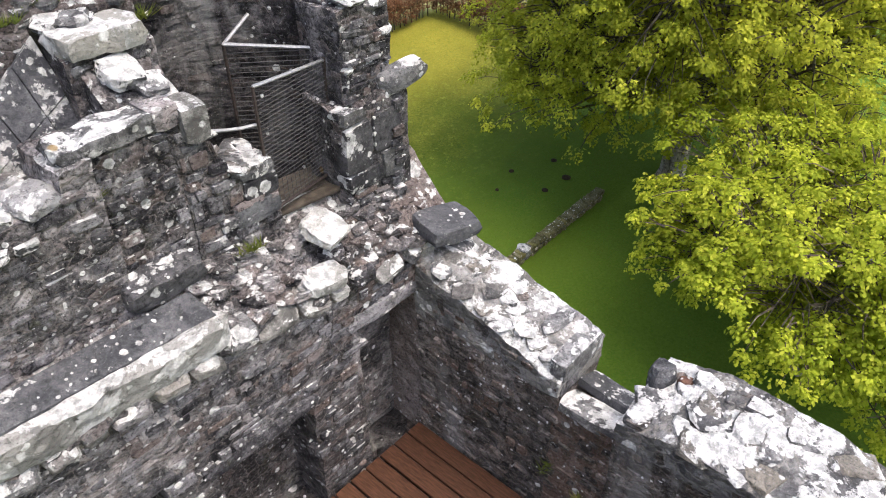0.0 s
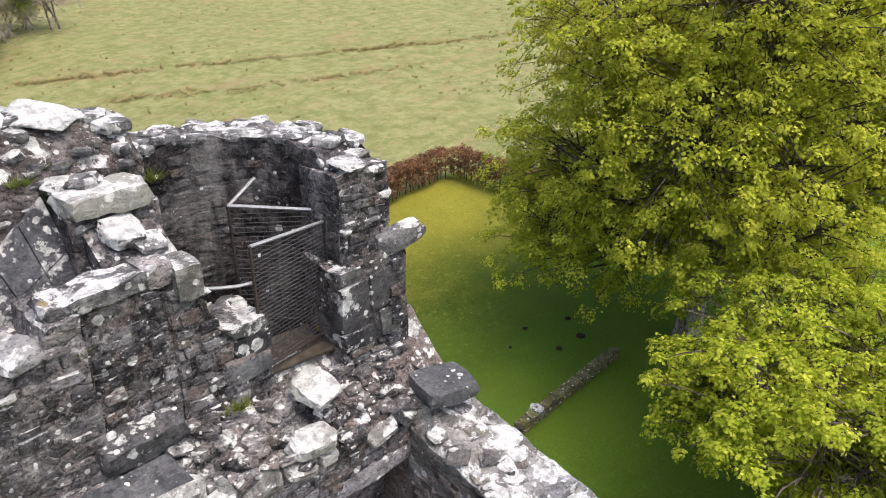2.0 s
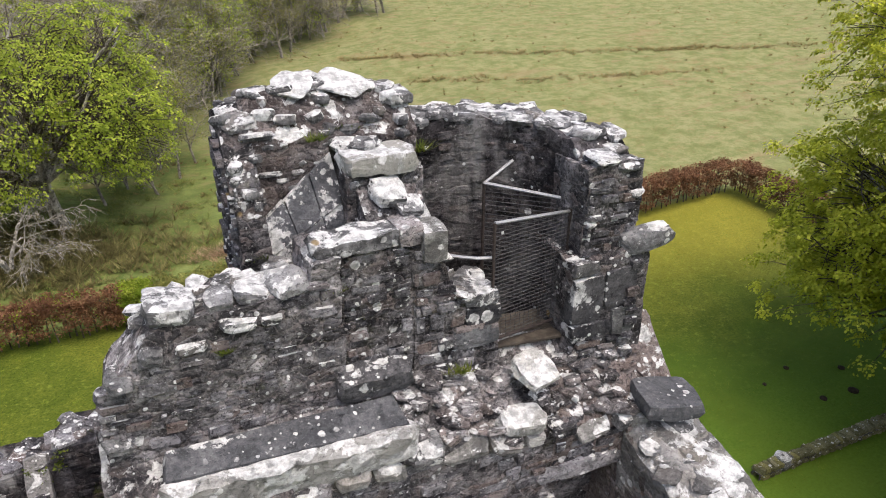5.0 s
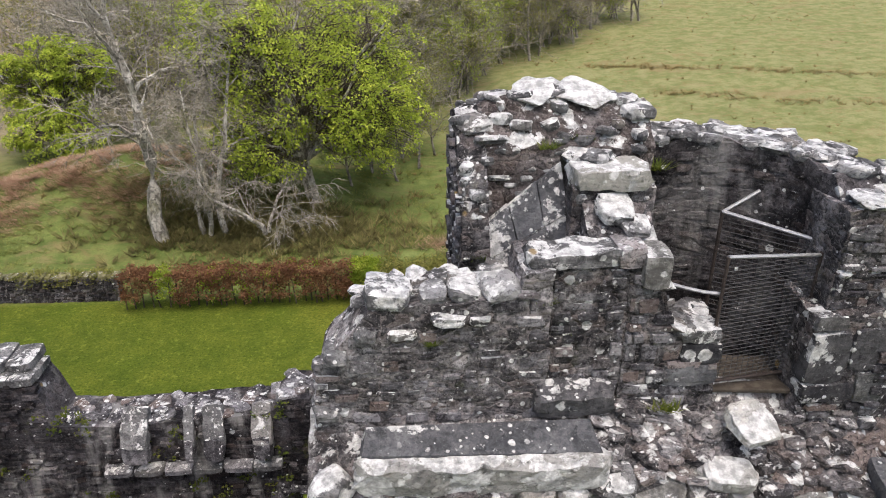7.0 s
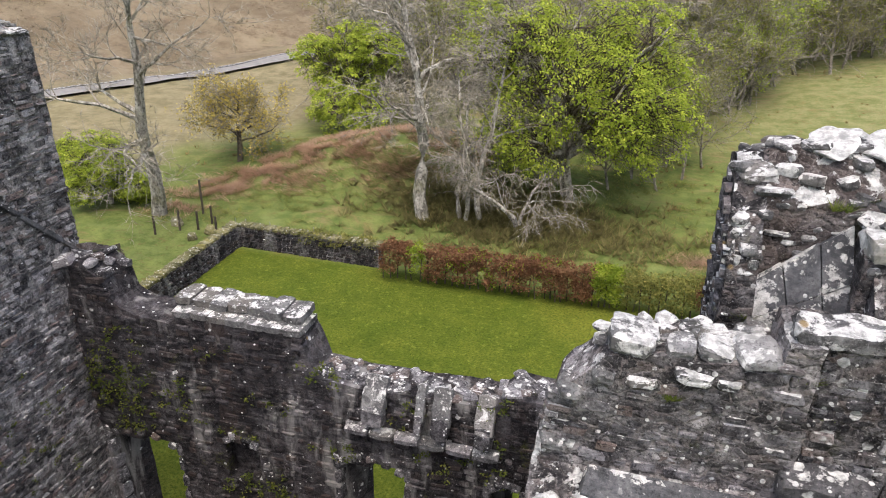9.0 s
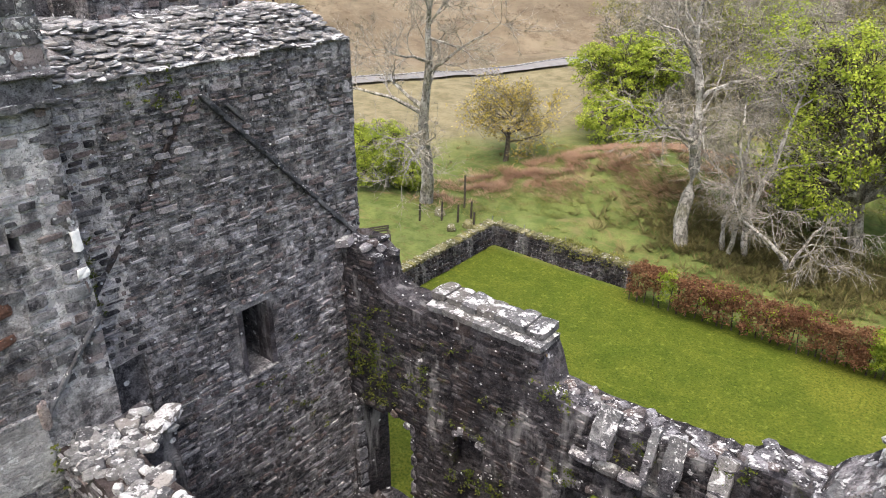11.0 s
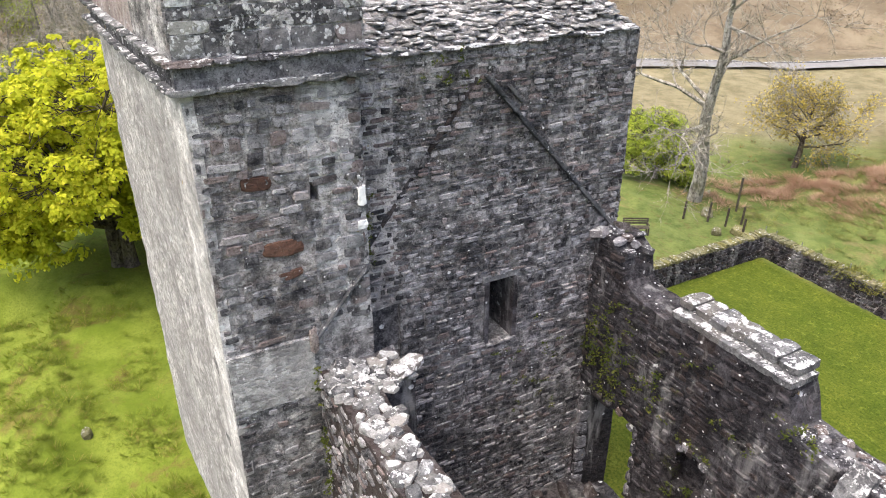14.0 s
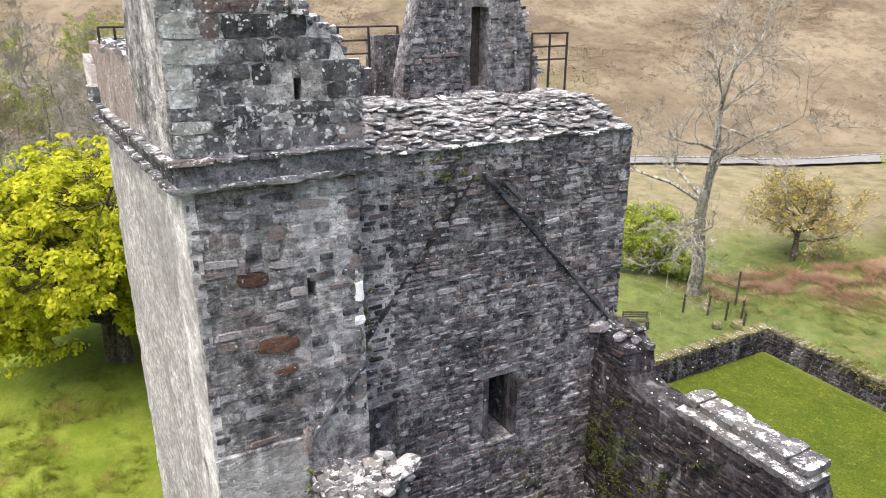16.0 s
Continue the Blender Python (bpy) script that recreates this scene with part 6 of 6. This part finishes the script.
    for u in np.linspace(0, 1, 75):
        x = float(np.interp(u, (0, 0.3, 0.6, 1), (-1, 6, 13, 36)))
        y = float(np.interp(u, (0, 0.3, 0.6, 1), (54, 65, 80, 100)))
        places.append((x - rng.uniform(0, 9), y + rng.uniform(-1, 6)))
    for _ in range(110):
        y = rng.uniform(60, 125)
        places.append((rng.uniform(-30, float(np.interp(y, (60, 80, 125), (2, 11, 40)))), y))
    for _ in range(45):
        y = rng.uniform(72, 120)
        places.append((rng.uniform(float(np.interp(y, (72, 84, 120), (-36, -34, -18))), -8), y))
    for _ in range(60):
        places.append((rng.uniform(-130, -72), rng.uniform(-50, 16)))
    for _ in range(14):
        places.append((rng.uniform(20, 75), rng.uniform(126, 150)))
    shrubs = [(-2.5, 45.5), (0.5, 47.5), (2.2, 50.5), (-1.2, 49.0), (3.6, 54.0), (1.0, 53.0)]
    for k, (x, y) in enumerate(shrubs + places):
        i = 1 + k % 2 if k < len(shrubs) else rng.choice((0, 1, 1, 2, 2)) if k < len(shrubs) + 75 else rng.choice((0, 0, 0, 1, 1, 2))
        hx, hy = homes[i]
        sc = rng.uniform(0.8, 1.25) if k >= len(shrubs) else 0.7
        m = Matrix.Translation((x, y, ground_z(x, y))) @ Matrix.Rotation(rng.uniform(0, 6.28), 4, "Z") @ Matrix.Scale(sc, 4) @ Matrix.Translation((-hx, -hy, -ground_z(hx, hy)))
        ob = copy_thing(kinds[i], m)
        ob.matrix_basis = m


def hedge_run(a, b, height, width, spans, seed):
    """A clipped hedge: stems and a shaggy body of leaves. spans: (from, to, leaf)."""
    rng = random.Random(seed)
    hedge = thing("hedge", "clipped beech hedge in russet dead leaf with green stretches", "hedge")
    a, b = Vector((*a, 0)), Vector((*b, 0))
    d = (b - a).normalized()
    n = Vector((-d.y, d.x, 0))
    length = (b - a).length
    for u0, u1, leaf, dense in spans:
        cs = []
        for _ in range(int((u1 - u0) * 70 * dense)):
            u = rng.uniform(u0, u1)
            w = rng.choice((-1, 1)) * width / 2 * rng.uniform(0.5, 1.0)
            z = rng.uniform(0.22, 1.0) ** 0.8 * height * (0.95 + 0.1 * math.sin(u * 1.7) + 0.08 * math.sin(u * 4.1))
            if rng.random() < 0.35:
                w, z = rng.uniform(-0.5, 0.5) * width, height * rng.uniform(0.85, 1.02)
            p = a + d * u + n * w
            cs.append((p.x, p.y, ground_z(p.x, p.y) + z))
        v, f = leaves(rng, cs, 25, 0.27, 0.058)
        mesh_object("foliage", v, f, leaf, hedge)
    stems = ([], [])
    u = 0.0
    while u < length:
        p = a + d * u + n * rng.uniform(-0.15, 0.15)
        p.z = ground_z(p.x, p.y) - 0.05
        top = p + Vector((rng.gauss(0, 0.1), rng.gauss(0, 0.1), height * 0.95))
        tube(stems, [p, p.lerp(top, 0.4), top], [0.04, 0.03, 0.012], 4)
        for _ in range(3):
            q = p.lerp(top, rng.uniform(0.3, 0.8))
            tube(stems, [q, q + Vector((rng.gauss(0, 0.25), rng.gauss(0, 0.25), rng.uniform(0.3, 0.7)))], [0.018, 0.006], 3)
        u += rng.uniform(0.25, 0.5)
    tagged(mesh_object("woody_base", *stems, BARK_DARK, hedge), kind="stuff")


def field_wall(label, a, b, height, width, seed, single=200, mossy=True):
    rng = random.Random(seed)
    wall = thing("field_wall", label, "stone wall")
    a, b = Vector((*a, 0)), Vector((*b, 0))
    d = (b - a).normalized()
    n = Vector((-d.y, d.x, 0))
    length = (b - a).length
    s = ([], [])
    cells = max(2, round(length / 0.5))
    verts, faces = s
    for k in range(cells + 1):
        p = a + d * (length * k / cells)
        g = ground_z(p.x, p.y)
        for w, z in ((-0.5, -0.2), (-0.42, height), (0.42, height), (0.5, -0.2)):
            q = p + n * w * (width - 0.1)
            q.z = g + z - (0.05 if z > 0 else 0)
            verts.append(q)
        if k:
            i = 4 * k
            for c in range(3):
                faces.append((i - 4 + c, i + c, i + c + 1, i - 3 + c))
    mesh_object("core", *s, MORTAR, wall)
    spots = []
    for side in (-1, 1):
        o = a + n * side * (width / 2) if side > 0 else a + n * side * (width / 2)
        spots += courses(rng, o, d, n * side, length, 0.0, height, (0.1, 0.2), (0.15, 0.45), 0.2, (-0.02, 0.04), None, 0.02, 0.04)
    set_stones(wall, spots, HALL_STONE if mossy else MOSSY, single, (a + b) / 2)
    cope = []
    u = 0.0
    while u < length:
        w = rng.uniform(0.14, 0.3)
        p = a + d * (u + w / 2)
        cope.append(Matrix.LocRotScale((p.x, p.y, height + 0.06), Euler((rng.gauss(0, 0.12), rng.gauss(0, 0.2), math.atan2(d.y, d.x) + rng.gauss(0, 0.1))), (w * 1.1, width * 1.05, rng.uniform(0.16, 0.28))))
        u += w
    set_stones(wall, cope, MOSSY, 100, (a + b) / 2)
    return wall


MOSSY = stone_mat("mossy_cope", (0.07, 0.07, 0.03), (0.26, 0.24, 0.15), (0.2, 0.18, 0.05), 0.4, 0.4, 1.0)


def build_yard():
    rng = random.Random(51)
    hedge_run((-12.6, 30.6), (33.5, 31.2), 2.0, 1.2, ((0, 1.6, LEAF_RUST, 1.2), (1.6, 2.3, LEAF_HEDGE, 0.9), (2.3, 10.8, LEAF_RUST, 1.25), (3, 12, LEAF_HEDGE, 0.12), (10.8, 12.1, LEAF_HEDGE, 2.2), (12.1, 18, LEAF_OLIVE, 1.1), (15.5, 19, LEAF_RUST, 0.6), (18, 21, LEAF_HEDGE, 0.8), (19, 46.1, LEAF_RUST, 1.1)), 52)
    hedge_run((33.9, 31.0), (34.4, 14.0), 2.0, 1.2, ((0, 17, LEAF_RUST, 1.3),), 53)
    field_wall("mossy dry-stone wall round the lawn", (-22.1, 14.0), (-22.1, 31.8), 1.3, 0.6, 54)
    field_wall("mossy dry-stone wall under the birches", (-21.8, 31.9), (-13.2, 31.7), 1.25, 0.6, 55)
    field_wall("low lichened wall footing in the lawn", (17.1, 12.2), (23.9, 12.36), 0.28, 0.42, 56, 120, False)
    slab(None, "boulder", (18.3, 12.25, 0.28), (0.7, 0.6, 0.5), (5, 3, 20), TOPS, "white lichened block on the wall footing", 3, "r")["category"] = "boulder"
    for x, y, r in ((22.8, 14.4, 0.14), (24.3, 14.3, 0.2), (23.1, 16.5, 0.12), (25.2, 15.6, 0.14), (21.4, 16.0, 0.08)):
        heap = ([], [])
        ring(heap, x, y, 0.0, r, 0, 360, -0.05, lambda a: 0.05, 0.08, 0.02)
        for v in heap[0]:
            v.z += 0.08 * max(0.0, 1 - (v.xy - Vector((x, y))).length / r) if v.z > 0 else 0
        tagged(mesh_object("molehill", *heap, SOIL), "small dark earth molehill on the lawn", "molehill", "molehills on the lawn")
    # ivy mat on the wall
    v, f = leaves(rng, [(rng.uniform(-18, -13.4), rng.uniform(31.4, 32.2), rng.uniform(0.9, 1.5)) for _ in range(300)], 14, 0.22, 0.05)
    tagged(mesh_object("ivy", v, f, LEAF_OLIVE), "dull ivy hanging over the stone wall", "ivy", kind="stuff")
    # short blades in the mown lawn
    s = ([], [])
    for x0, x1, y0, y1, n in ((13, 34, 7, 30, 7000), (-21, 2, 17, 30, 5000)):
        for _ in range(n):
            x, y = rng.uniform(x0, x1), rng.uniform(y0, y1)
            if noise.noise(Vector((x * 0.6, y * 0.6, 12))) > rng.uniform(-0.5, 0.4):
                h = rng.uniform(0.04, 0.09)
                tuft(s, Vector((x, y, ground_z(x, y) - 0.01)), h * 2.0, h, 6, rng, 1.3)
    tagged(mesh_object("lawn_blades", *s, LAWN_BLADE), "short green grass blades in the mown lawn", "grass", kind="stuff")
    # rushes, bracken and grass tufts
    for label, leaf, count, area, size in (("tufts of brown rushes in the pasture", RUSH, 1500, (-10, 90, 33.5, 110), (0.14, 0.34)), ("tufts of rushes and rough grass beyond the yard", RUSH, 600, (-36, 10, 33, 60), (0.1, 0.36))):
        s = ([], [])
        for _ in range(count):
            x, y = rng.uniform(area[0], area[1]), rng.uniform(area[2], area[3])
            if noise.noise(Vector((x * 0.1, y * 0.1, 4))) < -0.05:
                continue
            h = rng.uniform(*size)
            tuft(s, Vector((x, y, ground_z(x, y) - 0.03)), h, h, 16, rng, 0.8)
        tagged(mesh_object("rush_tufts", *s, leaf), label, "grass", kind="stuff")
    s = ([], [])
    for pts, n in ((((21.6, 78.5), (31.7, 71.9), (48.8, 64.8), (60.5, 59.0), (73.7, 53.7)), 420), (((24.4, 66.3), (37.5, 58.7), (54.2, 52.5)), 160)):
        for _ in range(n):
            u = rng.uniform(0, len(pts) - 1.001)
            a, b = pts[int(u)], pts[int(u) + 1]
            f = u - int(u)
            x, y = a[0] + (b[0] - a[0]) * f + rng.gauss(0, 0.5), a[1] + (b[1] - a[1]) * f + rng.gauss(0, 0.5) + 1.2 * noise.noise(Vector((u * 3, n, 0)))
            tuft(s, Vector((x, y, ground_z(x, y) - 0.05)), 0.5, 0.35, 12, rng, 0.9)
    tagged(mesh_object("rush_line", *s, RUSH), "line of rushes along a field ditch", "grass", kind="stuff")
    s = ([], [])
    for _ in range(2600):
        u = rng.random()
        x = float(np.interp(u, (0, 0.3, 0.6, 1), (-29.5, -26.2, -22.5, -13))) + rng.gauss(0, 1.1)
        y = float(np.interp(u, (0, 0.3, 0.6, 1), (36.8, 42.3, 45.8, 47.5))) + rng.gauss(0, 1.4)
        if noise.noise(Vector((x * 0.8, y * 0.8, 2))) < -0.02:
            continue
        tuft(s, Vector((x, y, ground_z(x, y) - 0.03)), 0.5, 0.3, 12, rng, 1.2)
    for cx, cy, r, n in ((-16.0, 41.5, 1.6, 340), (-19.5, 43.5, 1.3, 220), (-22.5, 40.5, 1.2, 160), (-12.5, 44.5, 1.6, 240), (3.0, 37.0, 0.8, 60), (5.5, 40.0, 0.8, 60)):
        for _ in range(n):
            x, y = rng.gauss(cx, r), rng.gauss(cy, r * 0.6)
            tuft(s, Vector((x, y, ground_z(x, y) - 0.03)), 0.45, 0.26, 12, rng, 1.2)
    tagged(mesh_object("bracken", *s, BRACKEN), "flattened russet dead bracken on the mound", "bracken", kind="stuff")
    s = ([], [])
    for _ in range(5200):
        x, y = rng.uniform(-30, 8), rng.uniform(33, 50)
        if noise.noise(Vector((x * 0.35, y * 0.35, 6))) < rng.uniform(-0.25, 0.25):
            continue
        h = rng.uniform(0.1, 0.3)
        tuft(s, Vector((x, y, ground_z(x, y) - 0.02)), h * 1.5, h, 11, rng, 1.0)
    tagged(mesh_object("tussocks", *s, TUSSOCK), "olive tussocks of rough grass on the mound", "grass", kind="stuff")
    s = ([], [])
    for _ in range(1300):
        x, y = rng.gauss(-8.0, 4.2), rng.gauss(39.2, 1.8)
        h = rng.uniform(0.2, 0.7)
        tuft(s, Vector((x, y, ground_z(x, y) - 0.03)), h, h, 14, rng, 1.0)
    tagged(mesh_object("undergrowth", *s, UNDER), "dark brambly undergrowth under the birches", "undergrowth", kind="stuff")
    g, cs = random.Random(58), []
    while len(cs) < 5200:
        x, y = g.uniform(-230, -40), g.uniform(-40, 150)
        up_hill = -0.85 * x + 0.53 * y - 96
        if 0 < up_hill < 95 and noise.noise(Vector((x * 0.05, y * 0.05, 11))) + 0.5 * noise.noise(Vector((x * 0.2, y * 0.2, 3))) > g.uniform(-0.1, 0.5):
            cs.append((x, y, ground_z(x, y) + 0.25))
    v, f = leaves(g, cs, 22, 1.7, 0.11, 0.2)
    tagged(mesh_object("heather", v, f, HEATHER), "brown heather and scrub on the far hillside", "heather", kind="stuff")
    # lawn edge grass along the wall, south bank tufts
    s = ([], [])
    for _ in range(4200):
        x, y = rng.uniform(-36, -15), rng.uniform(-9, 1.0)
        if noise.noise(Vector((x * 0.5, y * 0.5, 8))) < rng.uniform(-0.4, 0.3):
            continue
        h = rng.uniform(0.08, 0.26)
        tuft(s, Vector((x, y, ground_z(x, y) - 0.02)), h * 1.4, h, 12, rng, 0.9)
    tagged(mesh_object("grass_tufts", *s, BANK_GRASS), "rough green grass tufts on the bank", "grass", kind="stuff")
    for x, y, r in ((-24.5, 32.8, 0.6), (-25.2, 31.8, 0.5), (-27.3, 33.3, 0.7), (-23.9, -2.0, 0.35)):
        slab(None, "boulder", (x, y, ground_z(x, y) + 0.1), (r * 1.5, r * 1.2, r), (5, 8, 30 * x), MOSSY, "mossy half-buried boulder in the grass", int(x * 7) % 14, "r")["category"] = "boulder"
    for k, (x, y, h) in enumerate(((-26.6, 32.6, 1.3), (-26.9, 35.4, 2.3), (-25.6, 33.0, 1.2), (-24.2, 32.8, 1.1), (-25.3, 34.0, 1.2), (-27.6, 31.6, 1.2))):
        post = rod("fence_post", (x, y, ground_z(x, y) - 0.2), (x + 0.06, y, ground_z(x, y) + h), 0.07, TIMBER, None, 7)
        tagged(post, "weathered dark timber fence post", "post", "fence posts by the wall")
    for k, x in enumerate((-22.9, -22.2, -20.6, -17.8, -14.8)):
        post = rod("wire_post", (x, 33.0, ground_z(x, 33) - 0.2), (x, 33.0, ground_z(x, 33) + 1.1), 0.025, STEEL, None, 5)
        tagged(post, "thin steel fence post in the grass", "post", "wire fence posts")
    bench = thing("bench", "dark timber garden bench with slatted back", "bench")
    m = Matrix.Translation((-27.2, 27.4, ground_z(-27.2, 27.4))) @ Matrix.Rotation(radians(60), 4, "Z")
    for k in range(4):
        box("seat_slat", (0, -0.18 + 0.12 * k, 0.45), (1.5, 0.1, 0.03), TIMBER, bench)
    for k in range(3):
        box("back_slat", (0, 0.27, 0.6 + 0.14 * k), (1.5, 0.03, 0.1), TIMBER, bench)
    for x in (-0.68, 0.68):
        for y in (-0.2, 0.26):
            box("leg", (x, y, 0.22 if y < 0 else 0.45), (0.07, 0.07, 0.44 if y < 0 else 0.9), TIMBER, bench)
        box("arm", (x, 0.0, 0.66), (0.06, 0.5, 0.04), TIMBER, bench)
    bench.matrix_basis = m
    # road across the glen, with its wall
    pts = [Vector((-74, 30, 0)), Vector((-60, 58.2, 0)), Vector((-46.5, 84, 0)), Vector((-38, 100, 0)), Vector((-20, 135, 0))]
    s, w = ([], []), ([], [])
    for k in range(81):
        u = k / 80 * (len(pts) - 1)
        i = min(int(u), len(pts) - 2)
        p = pts[i].lerp(pts[i + 1], u - i)
        d = (pts[i + 1] - pts[i]).normalized()
        n = Vector((-d.y, d.x, 0))
        for off, z in ((-1.5, 0.3), (1.5, 0.34)):
            q = p + n * off
            s[0].append((q.x, q.y, ground_z(q.x, q.y) + z))
        for off, z in ((-2.6, -0.2), (-2.6, 0.28), (-2.1, 0.28), (-2.1, -0.2)):
            q = p - n * -off * -1
            w[0].append((q.x, q.y, ground_z(q.x, q.y) + z))
        if k:
            s[1].append((2 * k - 2, 2 * k - 1, 2 * k + 1, 2 * k))
            for c in range(3):
                w[1].append((4 * k - 4 + c, 4 * k + c, 4 * k + c + 1, 4 * k - 3 + c))
    tagged(mesh_object("road", *s, ASPHALT), "pale grey road across the glen", "road", kind="structure")
    tagged(mesh_object("roadside_wall", *w, COPE), "low dark wall along the far road", "wall", kind="structure")


UNDER = leaf_mat("undergrowth_leaf", (0.11, 0.1, 0.04), (0.19, 0.17, 0.07), (0.26, 0.24, 0.1))
TUSSOCK = leaf_mat("tussock_grass", (0.13, 0.155, 0.04), (0.22, 0.24, 0.065), (0.3, 0.27, 0.11))
LAWN_BLADE = leaf_mat("lawn_blade", (0.06, 0.095, 0.008), (0.12, 0.17, 0.016), (0.2, 0.21, 0.035))
HEATHER = leaf_mat("hill_heather", (0.13, 0.1, 0.068), (0.19, 0.15, 0.1), (0.27, 0.215, 0.14))
BRACKEN = leaf_mat("dead_bracken", (0.3, 0.185, 0.12), (0.46, 0.32, 0.225), (0.56, 0.43, 0.32))
build_yard()
build_trees()


def build_growth():
    """Moss, ferns and grass rooted in the masonry."""
    rng = random.Random(61)
    s = ([], [])
    for x, y, z, r, n in ((3.15, 5.4, 12.5, 0.06, 16), (2.95, 5.42, 12.52, 0.05, 12), (1.75, 5.55, 13.7, 0.06, 14), (0.7, 5.45, 13.35, 0.05, 10), (2.0, 5.64, 13.3, 0.05, 8), (1.25, 6.45, 13.75, 0.09, 20), (3.2, 6.9, 14.55, 0.08, 18), (2.4, 6.9, 14.9, 0.08, 16), (1.9, 6.6, 14.9, 0.06, 12), (5.2, 5.0, 11.5, 0.07, 14), (4.95, 2.7, 9.4, 0.06, 10), (4.95, 2.2, 9.2, 0.06, 10)):
        for _ in range(3):
            tuft(s, Vector((x + rng.gauss(0, r), y, z)), r * 1.5, r * 1.8, n, rng, 1.3)
    tagged(mesh_object("wall_grass", *s, FERN), "small tufts of grass rooted in masonry", "grass", kind="stuff")
    cs = []
    for _ in range(420):
        x = rng.uniform(-13.2, -2)
        z = rng.uniform(5.2, 8.0)
        if noise.noise(Vector((x * 0.7, z * 0.9, 3))) > 0.08:
            cs.append((x, 12.0, z))
    for x, z, n, r in ((-13.0, 6.2, 50, 0.5), (-12.2, 5.2, 26, 0.35), (-8.0, 3.6, 20, 0.3), (-9.0, 3.5, 16, 0.3)):
        cs += [(x + rng.gauss(0, r), 11.98, z + rng.gauss(0, r)) for _ in range(n)]
    cs += [(FACE_R + 0.05, 7.4 + rng.gauss(0, 0.4), 14.5 + rng.gauss(0, 0.2)) for _ in range(14)]
    cs += [(FACE_R + 0.05, 5.2 + rng.gauss(0, 0.1), 11.3 + rng.gauss(0, 0.5)) for _ in range(14)]
    cs += [(FACE_L + 0.25, 3.65 + rng.gauss(0, 0.06), 6 + rng.gauss(0, 1.2)) for _ in range(24)]
    cs += [(FACE_R + 0.05, 10.0 + rng.gauss(0, 0.5), 5.6 + rng.gauss(0, 0.9)) for _ in range(24)]
    v, f = leaves(rng, cs, 16, 0.13, 0.035)
    tagged(mesh_object("wall_moss", v, f, FERN), "moss and ferns on the ruined hall walls", "moss", kind="stuff")


build_growth()
